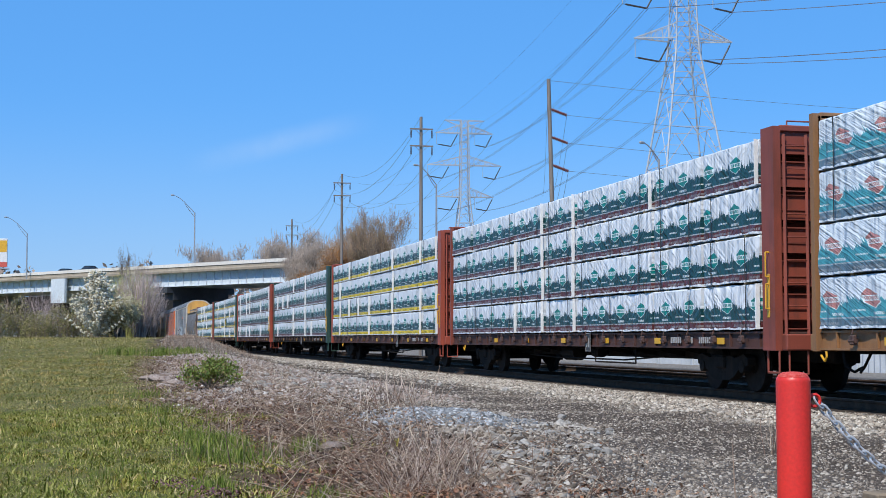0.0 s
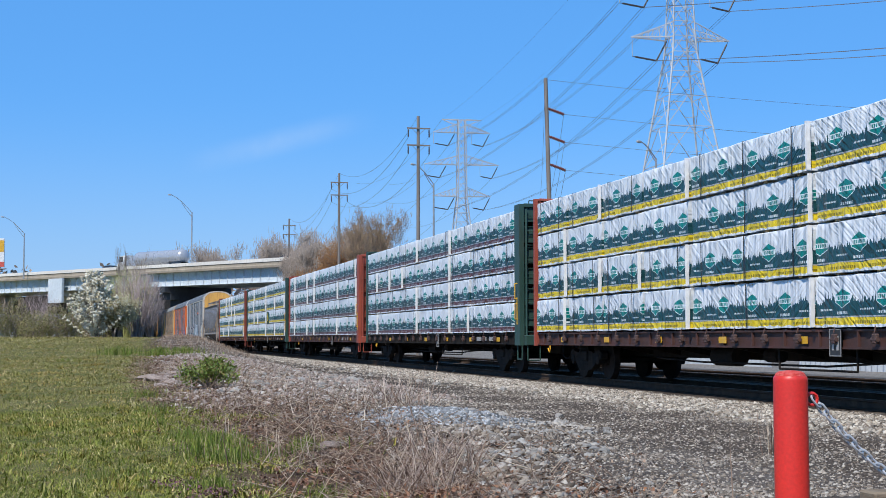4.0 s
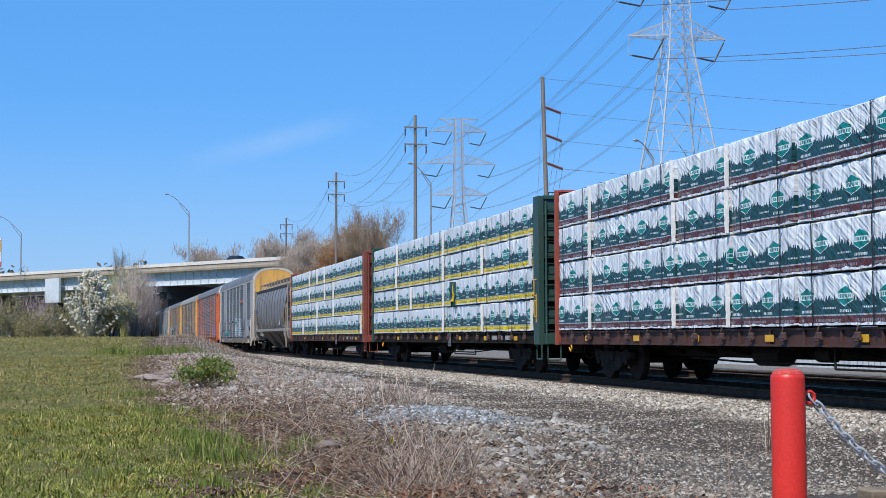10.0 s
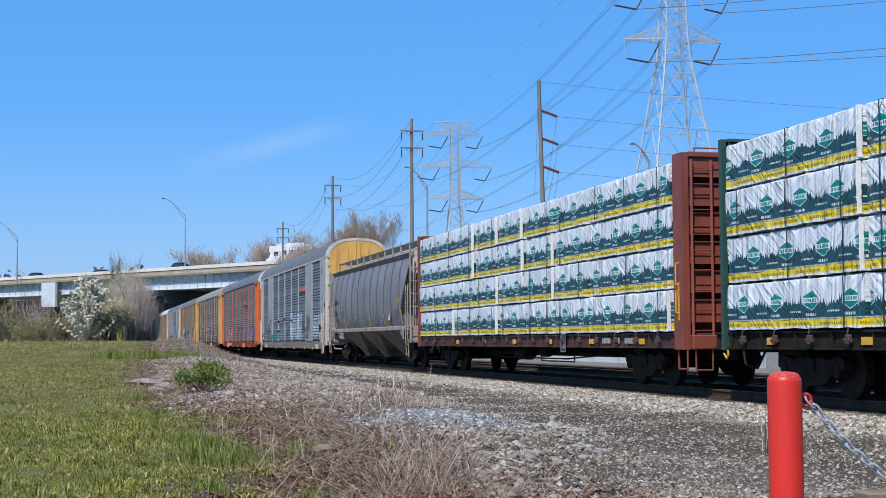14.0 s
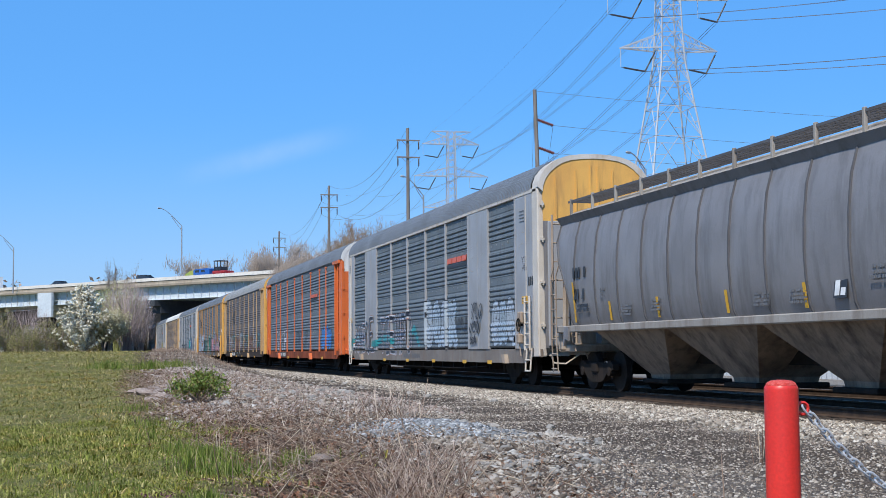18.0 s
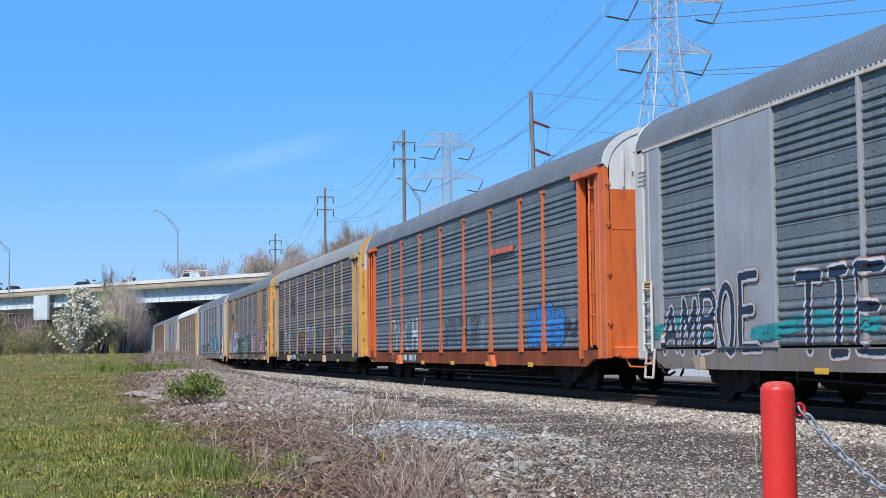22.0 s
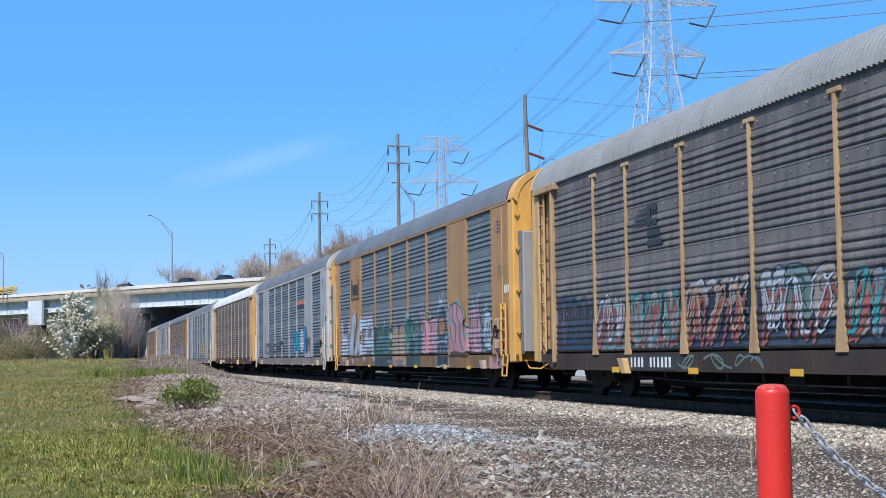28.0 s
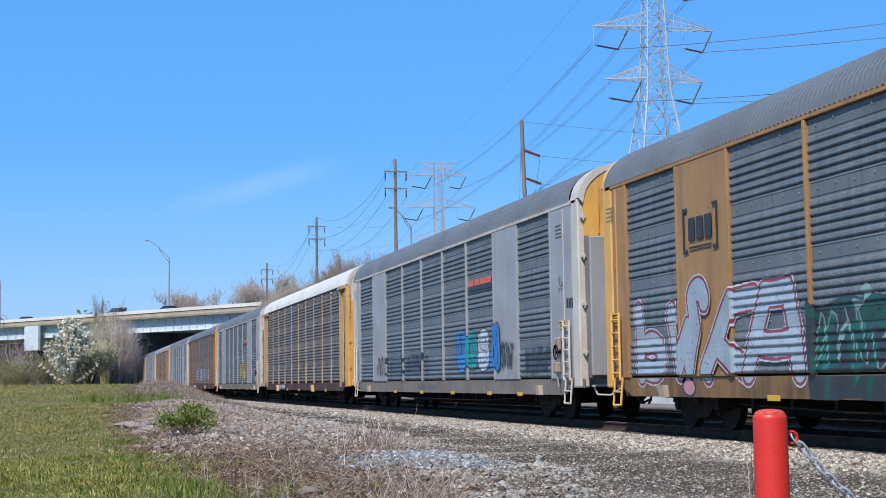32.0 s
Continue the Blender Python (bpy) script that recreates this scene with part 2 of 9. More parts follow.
AR_WHITE = mat("off_white_paint", (0.638, 0.583, 0.505), (0.528, 0.471, 0.397), 1.0, 0.5, 0, 50, 0.1, dirt=(0.36, 0.25, 0.15), amount=0.35)
AR_ORANGE = mat("orange_paint", (0.68, 0.155, 0.036), (0.58, 0.125, 0.03), 1.1, 0.5, 0, 50, 0.1, dirt=(0.30, 0.075, 0.028), amount=0.35)
AR_YELLOW = mat("yellow_paint", (0.76, 0.415, 0.095), (0.66, 0.345, 0.082), 1.0, 0.5, 0, 50, 0.1, dirt=(0.42, 0.23, 0.075), amount=0.35)
AR_GOLD = mat("faded_gold_paint", (0.41, 0.22, 0.08), (0.33, 0.178, 0.068), 1.0, 0.55, 0, 50, 0.1, dirt=(0.22, 0.122, 0.055), amount=0.45)
POST_TAN = mat("pale_tan_paint", (0.52, 0.345, 0.17), (0.42, 0.27, 0.13), 1.0, 0.55, 0, 50, 0.1, dirt=(0.24, 0.12, 0.06), amount=0.45)
SILL_GOLD = mat("grimy_gold_sill", (0.27, 0.15, 0.05), (0.17, 0.095, 0.04), 0.9, 0.7, 0, 40, 0.2, dirt=(0.055, 0.038, 0.028), amount=0.6)
CONCRETE = mat("bridge_concrete", (0.66, 0.63, 0.57), (0.56, 0.53, 0.48), 0.15, 0.8, 0, 3, 0.1, dirt=(0.30, 0.27, 0.22), amount=0.2)
GIRDER = mat("pale_blue_girder_paint", (0.62, 0.67, 0.70), (0.54, 0.6, 0.64), 0.2, 0.5, 0, 3, 0.05)
GALV = mat("galvanised_lattice", (0.5, 0.525, 0.55), (0.4, 0.42, 0.445), 0.5, 0.5, 0.1, 8, 0.0)
POLE_WOOD = mat("weathered_pole_wood", (0.26, 0.228, 0.2), (0.17, 0.148, 0.128), 3, 0.9, 0, 20, 0.4, (3, 3, 0.15))
INSUL_DARK = mat("dark_insulator", (0.035, 0.035, 0.04), (0.06, 0.06, 0.065), 5, 0.3)
INSUL_RED = mat("brown_red_insulator", (0.2, 0.055, 0.04), (0.14, 0.04, 0.032), 5, 0.3)
WIRE = mat("wire", (0.10, 0.105, 0.115), (0.15, 0.155, 0.16), 0.2, 0.5, 0.4, 5, 0.0)
LAMP_GREY = mat("lamp_post_aluminium", (0.38, 0.39, 0.40), (0.3, 0.31, 0.32), 1, 0.45, 0.4)
BOLLARD_RED = mat("red_bollard_plastic", (0.72, 0.035, 0.022), (0.62, 0.028, 0.02), 2.2, 0.42, 0, 60, 0.08, dirt=(0.45, 0.03, 0.025), amount=0.2)
CHAIN_STEEL = mat("galvanised_chain", (0.55, 0.57, 0.6), (0.42, 0.44, 0.46), 20, 0.4, 0.25, 80, 0.1)


# ---- mesh building ----
class Solid:
    """Collects faces of one mesh; all lengths in metres."""

    def __init__(self):
        self.v, self.f, self.m = [], [], []

    def add(self, verts, faces, slot=0):
        k = len(self.v)
        self.v += [tuple(p) for p in verts]
        self.f += [tuple(i + k for i in f) for f in faces]
        self.m += [slot] * len(faces)
        return self

    def box(self, x0, x1, y0, y1, z0, z1, c=0.0, slot=0):
        """A block; c: width of the chamfer on all its edges."""
        if c <= 0:
            v = [(x, y, z) for z in (z0, z1) for y in (y0, y1) for x in (x0, x1)]
            return self.add(v, [(0, 2, 3, 1), (4, 5, 7, 6), (0, 1, 5, 4), (2, 6, 7, 3), (0, 4, 6, 2), (1, 3, 7, 5)], slot)
        v, f = [], []
        ids = {}
        for sx in (0, 1):
            for sy in (0, 1):
                for sz in (0, 1):
                    p = (x0 if sx == 0 else x1, y0 if sy == 0 else y1, z0 if sz == 0 else z1)
                    d = (c if sx == 0 else -c, c if sy == 0 else -c, c if sz == 0 else -c)
                    for a in range(3):
                        q = [p[i] + (0 if i == a else d[i]) for i in range(3)]
                        ids[sx, sy, sz, a] = len(v)
                        v.append(q)
        mid = Vector(((x0 + x1) / 2, (y0 + y1) / 2, (z0 + z1) / 2))

        def put(idx):
            ps = [Vector(v[i]) for i in idx]
            nrm = (ps[1] - ps[0]).cross(ps[2] - ps[0])
            cen = sum(ps, Vector()) / len(ps)
            f.append(tuple(idx) if nrm.dot(cen - mid) > 0 else tuple(reversed(idx)))
        for a in range(3):
            b, d = [i for i in range(3) if i != a]
            for s in (0, 1):
                q = []
                for sb, sd in ((0, 0), (1, 0), (1, 1), (0, 1)):
                    k = [0, 0, 0]
                    k[a], k[b], k[d] = s, sb, sd
                    q.append(ids[k[0], k[1], k[2], a])
                put(q)
            for sb in (0, 1):
                for sd in (0, 1):
                    k0, k1 = [0, 0, 0], [0, 0, 0]
                    k0[a], k1[a] = 0, 1
                    k0[b] = k1[b] = sb
                    k0[d] = k1[d] = sd
                    put([ids[(*k0, b)], ids[(*k1, b)], ids[(*k1, d)], ids[(*k0, d)]])
        for s in ids:
            if s[3] == 0:
                put([ids[(*s[:3], 0)], ids[(*s[:3], 1)], ids[(*s[:3], 2)]])
        return self.add(v, f, slot)

    def tube(self, p, q, r, r2=None, n=8, cap=True, slot=0):
        """A round bar from p to q, tapering to r2."""
        p, q = Vector(p), Vector(q)
        r2 = r if r2 is None else r2
        d = (q - p).normalized()
        a = d.orthogonal().normalized()
        b = d.cross(a)
        v, f = [], []
        for c, rr in ((p, r), (q, r2)):
            for i in range(n):
                t = 2 * math.pi * i / n
                v.append(c + rr * (math.cos(t) * a + math.sin(t) * b))
        for i in range(n):
            j = (i + 1) % n
            f.append((i, j, n + j, n + i))
        if cap:
            f += [tuple(range(n - 1, -1, -1)), tuple(range(n, 2 * n))]
        return self.add(v, f, slot)

    def pipe(self, pts, r, n=6, slot=0):
        for a, b in zip(pts, pts[1:]):
            self.tube(a, b, r, None, n, True, slot)
        return self

    def bar(self, p, q, w, h, up=(0, 0, 1), slot=0):
        """A straight beam w wide and h high."""
        p, q = Vector(p), Vector(q)
        d = (q - p).normalized()
        s = d.cross(Vector(up))
        s = s.normalized() if s.length > 1e-4 else d.orthogonal().normalized()
        u = s.cross(d)
        v = [c + a * s * w / 2 + b * u * h / 2 for c in (p, q) for a, b in ((-1, -1), (1, -1), (1, 1), (-1, 1))]
        return self.add(v, [(0, 1, 2, 3), (7, 6, 5, 4), (0, 4, 5, 1), (1, 5, 6, 2), (2, 6, 7, 3), (3, 7, 4, 0)], slot)

    def prism(self, prof, x0, x1, axis="x", slot=0, cap=True):
        """A profile [(a, b), ...] carried along one axis. x: (y, z); y: (x, z); z: (x, y)."""
        put = {"x": lambda t, a, b: (t, a, b), "y": lambda t, a, b: (a, t, b), "z": lambda t, a, b: (a, b, t)}[axis]
        n = len(prof)
        v = [put(t, a, b) for t in (x0, x1) for a, b in prof]
        f = [(i, (i + 1) % n, n + (i + 1) % n, n + i) for i in range(n)]
        if cap:
            f += [tuple(range(n - 1, -1, -1)), tuple(range(n, 2 * n))]
        return self.add(v, f, slot)

    def rings(self, rings, closed=True, cap=False, slot=0):
        """Skin over rings of points, all of one length."""
        n = len(rings[0])
        v = [p for r in rings for p in r]
        f = []
        for k in range(len(rings) - 1):
            for i in range(n if closed else n - 1):
                j = (i + 1) % n
                f.append((k * n + i, k * n + j, (k + 1) * n + j, (k + 1) * n + i))
        if cap:
            f += [tuple(range(n - 1, -1, -1)), tuple(range(len(v) - n, len(v)))]
        return self.add(v, f, slot)

    def lathe(self, prof, n=16, at=(0, 0, 0), axis="z", slot=0):
        """prof: [(radius, height), ...] turned round an axis."""
        rs = []
        for r, h in prof:
            ring = []
            for i in range(n):
                t = 2 * math.pi * i / n
                a, b = r * math.cos(t), r * math.sin(t)
                p = (a, b, h) if axis == "z" else (a, h, b) if axis == "y" else (h, a, b)
                ring.append((p[0] + at[0], p[1] + at[1], p[2] + at[2]))
            rs.append(ring)
        return self.rings(rs, True, True, slot)

    def mesh(self, name, mats, smooth=False):
        me = bpy.data.meshes.new(name)
        me.from_pydata(self.v, [], self.f)
        for m in mats if isinstance(mats, (list, tuple)) else [mats]:
            me.materials.append(m)
        me.polygons.foreach_set("material_index", self.m)
        b = bmesh.new()
        b.from_mesh(me)
        bmesh.ops.recalc_face_normals(b, faces=b.faces)
        b.to_mesh(me)
        b.free()
        if smooth:
            me.polygons.foreach_set("use_smooth", [True] * len(me.polygons))
            me.set_sharp_from_angle(angle=radians(40))
        return me


def part(name, solid, material, parent=None, label="", at=None, smooth=False):
    """One mesh object; solid is a Solid or a mesh that alike parts share."""
    me = solid if isinstance(solid, bpy.types.Mesh) else solid.mesh(name, material, smooth)
    ob = new(name, me)
    if parent is not None:
        ob.parent = parent
    if at is not None:
        ob.matrix_basis = at if isinstance(at, Matrix) else Matrix.Translation(at)
    if label:
        tagged(ob, label)
    return ob


def thing(name, label, category, at=None, group="", kind=""):
    ob = new(name)
    ob.empty_display_size = 0.2
    if at is not None:
        ob.matrix_basis = at if isinstance(at, Matrix) else Matrix.Translation(at)
    return tagged(ob, label, category, group, kind)


def smooth01(a, b, x):
    t = np.clip((x - a) / (b - a), 0.0, 1.0)
    return t * t * (3 - 2 * t)


MOVES = []          # (thing, place on the train's own line, y, z)
SPINS = []          # wheelsets
TRACK_Y, RAIL_Z, SPEED = 12.75, 0.35, 8.5


def rides(ob, s, y=0.0, z=0.0):
    """ob rides on the train, s metres ahead of the first flat car's middle."""
    ob.matrix_basis = pose(train_x(0) + s, TRACK_Y + y, RAIL_Z + z)
    MOVES.append((ob, s, y, z))
    return ob


def train_x(t):
    return 2.71 + SPEED * (t - 5.91) - 11.13


# ---- ground ----
def ground_z(x, y):
    """Height of the ground; works on numbers and arrays."""
    d = -np.asarray(x, float)
    y = np.asarray(y, float)
    edge = np.maximum(2.0, 0.06 * d)
    rise = 1.37 * smooth01(20, 108, d) * (1 - smooth01(edge, edge + 5, y))
    bench = 0.16 * smooth01(3.5, 9, y)
    mound = 0.30 * np.exp(-((d - 38) / 13) ** 2 - ((y - 4.6) / 2.2) ** 2) + 0.22 * np.exp(-((d - 16.5) / 4.5) ** 2 - ((y - 4.4) / 1.2) ** 2)
    mound = mound + 0.15 * np.exp(-((d - 20.8) / 2.4) ** 2 - ((y - 4.95) / 0.8) ** 2)
    rough = 0.035 * np.sin(x * 1.7 + 0.6 * y) * np.sin(y * 1.3 - 0.4 * x) * smooth01(14, 8, y)
    return rise + bench + mound + rough


def axis_steps(stops):
    out = []
    for a, b, s in stops:
        out += list(np.arange(a, b, s))
    return np.array(out + [stops[-1][1]])


def ground_material():
    m, n, l, b = nodes_of("ground_earth_and_turf", 0.95)
    g = n.new("ShaderNodeNewGeometry")
    sp = n.new("ShaderNodeSeparateXYZ")
    l.new(g.outputs["Position"], sp.inputs[0])

    def nz(scale, detail=5.0):
        tx = n.new("ShaderNodeTexNoise")
        tx.inputs["Scale"].default_value, tx.inputs["Detail"].default_value = scale, detail
        l.new(g.outputs["Position"], tx.inputs["Vector"])
        return tx.outputs["Fac"]
    y = maths(n, l, "ADD", sp.outputs[1], maths(n, l, "MULTIPLY_ADD", nz(0.45), 1.8, -0.9))
    far = maths(n, l, "MULTIPLY", maths(n, l, "SUBTRACT", maths(n, l, "MULTIPLY", sp.outputs[0], -1.0), 45.0), 0.045)
    y = maths(n, l, "SUBTRACT", y, maths(n, l, "MAXIMUM", far, 0.0))
    grass = blend(n, l, ramp(n, l, nz(0.8), 0.38, 0.62), (0.085, 0.1, 0.022), (0.13, 0.13, 0.04))
    grass = blend(n, l, ramp(n, l, nz(6.0), 0.46, 0.66), grass, (0.18, 0.145, 0.065))
    grass = blend(n, l, 1.0, grass, ramp(n, l, nz(38.0, 3.0), 0.4, 0.62, (0.4, 0.4, 0.4), (1.5, 1.45, 1.3)), "MULTIPLY")
    straw = blend(n, l, ramp(n, l, nz(3.0), 0.4, 0.65), (0.05, 0.03, 0.02), (0.115, 0.07, 0.045))
    gravel = blend(n, l, ramp(n, l, nz(1.2), 0.42, 0.6), (0.068, 0.056, 0.047), (0.105, 0.087, 0.072))
    gravel = blend(n, l, ramp(n, l, nz(22.0, 2.0), 0.57, 0.70), gravel, (0.2, 0.185, 0.16))
    dirt = blend(n, l, ramp(n, l, nz(30.0, 3.0), 0.38, 0.66), (0.036, 0.028, 0.022), (0.12, 0.096, 0.076))
    lane = maths(n, l, "ABSOLUTE", maths(n, l, "SUBTRACT", y, 7.5))
    gd = blend(n, l, ramp(n, l, maths(n, l, "ADD", maths(n, l, "MULTIPLY", lane, 0.35), maths(n, l, "MULTIPLY_ADD", nz(0.9), 0.5, -0.25)), 0.32, 0.5), dirt, gravel)
    col = blend(n, l, ramp(n, l, maths(n, l, "MULTIPLY_ADD", y, 0.5, -0.15), 0.3, 0.75), grass, straw)
    col = blend(n, l, ramp(n, l, maths(n, l, "MULTIPLY_ADD", y, 0.25, -0.6), 0.2, 0.6), col, gd)
    ys = maths(n, l, "ADD", sp.outputs[1], maths(n, l, "MULTIPLY_ADD", nz(0.8), 2.0, -1.0))
    ballast = blend(n, l, ramp(n, l, nz(26.0, 2.0), 0.42, 0.62), (0.08, 0.07, 0.06), (0.17, 0.152, 0.132))
    col = blend(n, l, ramp(n, l, maths(n, l, "MULTIPLY_ADD", ys, 0.25, -2.0), 0.1, 0.5), col, ballast)
    # Ground past the first track, darkened to carry the train's shadow.
    shade_yard = blend(n, l, ramp(n, l, nz(2.5), 0.35, 0.65), (0.03, 0.027, 0.024), (0.055, 0.05, 0.044))
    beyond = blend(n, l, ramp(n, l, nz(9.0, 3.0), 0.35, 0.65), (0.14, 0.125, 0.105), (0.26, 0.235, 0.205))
    shade_yard = blend(n, l, ramp(n, l, maths(n, l, "MULTIPLY_ADD", ys, 0.25, -5.3), 0.1, 0.4), shade_yard, beyond)
    col = blend(n, l, ramp(n, l, maths(n, l, "MULTIPLY_ADD", ys, 0.25, -3.6), 0.1, 0.4), col, shade_yard)
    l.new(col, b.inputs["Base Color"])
    bump(n, l, b, nz(14.0), 0.9, 0.05)
    return m


def sheet(name, xs, ys, material, zf, kind="structure", label=""):
    X, Y = np.meshgrid(xs, ys, indexing="ij")
    Z = zf(X, Y)
    v = np.stack([X, Y, Z], -1).reshape(-1, 3)
    ny = len(ys)
    i, j = np.meshgrid(np.arange(len(xs) - 1), np.arange(ny - 1), indexing="ij")
    a = (i * ny + j).ravel()
    f = np.stack([a, a + ny, a + ny + 1, a + 1], -1)
    me = bpy.data.meshes.new(name)
    me.from_pydata(v.tolist(), [], f.tolist())
    me.materials.append(material)
    me.polygons.foreach_set("use_smooth", [True] * len(me.polygons))
    return tagged(new(name, me), label, "ground", "", kind)


sheet("ground", axis_steps([(-2500, -300, 200), (-300, -110, 10), (-110, -45, 2), (-45, -5, 0.25), (-5, 40, 2.5), (40, 2500, 400)]),
      axis_steps([(-2500, -60, 300), (-60, -14, 6), (-14, 14, 0.25), (14, 40, 2), (40, 2500, 400)]),
      ground_material(), lambda x, y: ground_z(x, y) - 0.0, "structure", "rough turf, dry straw and gravel beside the railway")


# ---- railway ----
def railway(y0, first, last, tie_to):
    bed = Solid()
    z0 = 0.12
    bed.prism([(-2.3, z0), (-1.55, RAIL_Z - 0.19), (1.55, RAIL_Z - 0.19), (2.3, z0), (2.3, -0.3), (-2.3, -0.3)], first, last)
    ob = part("ballast_bed", bed, BALLAST, None, "", (0, y0, 0))
    tagged(ob, "grey crushed stone ballast bed under the track", "ballast", "", "structure")
    track = thing("railway_track", "rusty steel rails on dark wooden ties", "track", (0, y0, 0), "tracks", "structure")
    for s in (-1, 1):
        rail = Solid()
        rail.prism([(s * 0.7525 + a, RAIL_Z + b) for a, b in ((-0.075, -0.172), (0.075, -0.172), (0.075, -0.16), (0.012, -0.14), (0.012, -0.045), (0.037, -0.035), (0.037, -0.004), (-0.037, -0.004), (-0.037, -0.035), (-0.012, -0.045), (-0.012, -0.14), (-0.075, -0.16))], first, last)
        rail.prism([(s * 0.7525 - 0.034, RAIL_Z - 0.004), (s * 0.7525 + 0.034, RAIL_Z - 0.004), (s * 0.7525 + 0.028, RAIL_Z), (s * 0.7525 - 0.028, RAIL_Z)], first, last, "x", 1)
        part("rail", rail, [RAIL_SIDE, RAIL_TOP], track)
    tie = Solid().box(-0.115, 0.115, -1.3, 1.3, RAIL_Z - 0.35, RAIL_Z - 0.172, 0.012).mesh("tie", TIE_WOOD)
    x = -6.0
    for i in range(150):
        part("tie", tie, TIE_WOOD, track, "", (x, 0, 0))
        x -= 0.52
    rest = Solid()
    while x > tie_to:
        rest.box(x - 0.115, x + 0.115, -1.3, 1.3, RAIL_Z - 0.35, RAIL_Z - 0.172)
        x -= 0.52
    tagged(part("far_ties", rest, TIE_WOOD, track), kind="stuff")


BALLAST = mat("ballast_stone", (0.022, 0.018, 0.015), (0.046, 0.038, 0.031), 9, 1.0, 0, 30, 0.9)
railway(TRACK_Y, -700, 60, -230)
railway(TRACK_Y + 4.6, -700, 60, -180)


# ---- bridge ----
BR_A = Vector((-330.0, -58.0, 0))
BR_B = Vector((-192.0, 34.5, 0))
BR_U = (BR_B - BR_A).normalized()
BR_N = Vector((BR_U.y, -BR_U.x, 0))           # towards the camera
BR_LEN = (BR_B - BR_A).length


BEND, BEND_R, BEND_TURN = 152.0, 70.0, radians(82)


def along(s, n, z):
    """A point of the bridge: straight, then bending away behind the trees."""
    q = min(s, BEND)
    p = BR_A + BR_U * q
    u = BR_U
    if s > BEND:
        a = min((s - BEND) / BEND_R, BEND_TURN)
        c = p - BR_N * BEND_R
        p = c + Matrix.Rotation(a, 3, "Z") @ (BR_N * BEND_R)
        u = Matrix.Rotation(a, 3, "Z") @ BR_U
        p = p + u * max(0.0, s - BEND - BEND_R * BEND_TURN)
    p = p + Vector((u.y, -u.x, 0)) * n
    return (p.x, p.y, z)


def stations(s0, s1):
    """Where a long piece is broken so that it follows the bend."""
    mids = [BEND + 7 * k for k in range(16)]
    return [s0] + [m for m in mids if s0 < m < s1] + [s1]


def bridge_box(sol, s0, s1, n0, n1, z0, z1, slot=0):
    return sol.rings([[along(s, n, z) for n, z in ((n0, z0), (n1, z0), (n1, z1), (n0, z1))] for s in stations(s0, s1)], True, True, slot)


# Dark copy of the pier concrete: under-deck shade put into the colour.
SHADE_CONCRETE = mat("shade_toned_concrete", (0.05, 0.056, 0.064), (0.075, 0.08, 0.088), 0.3, 0.9, 0, 3, 0.2)
UNDER_DECK_SHADE = mat("under_deck_shade", (0.06, 0.05, 0.04), (0.10, 0.085, 0.065), 0.4, 0.95, 0, 6, 0.5)
# Tan with dirt streaks; also carries the parapet's shaded lower band as colour.
TAN_CONCRETE = mat("weathered_shaded_tan_concrete", (0.36, 0.31, 0.24), (0.29, 0.245, 0.19), 0.5, 0.9, 0, 20, 0.3, dirt=(0.2, 0.17, 0.135), amount=0.5)


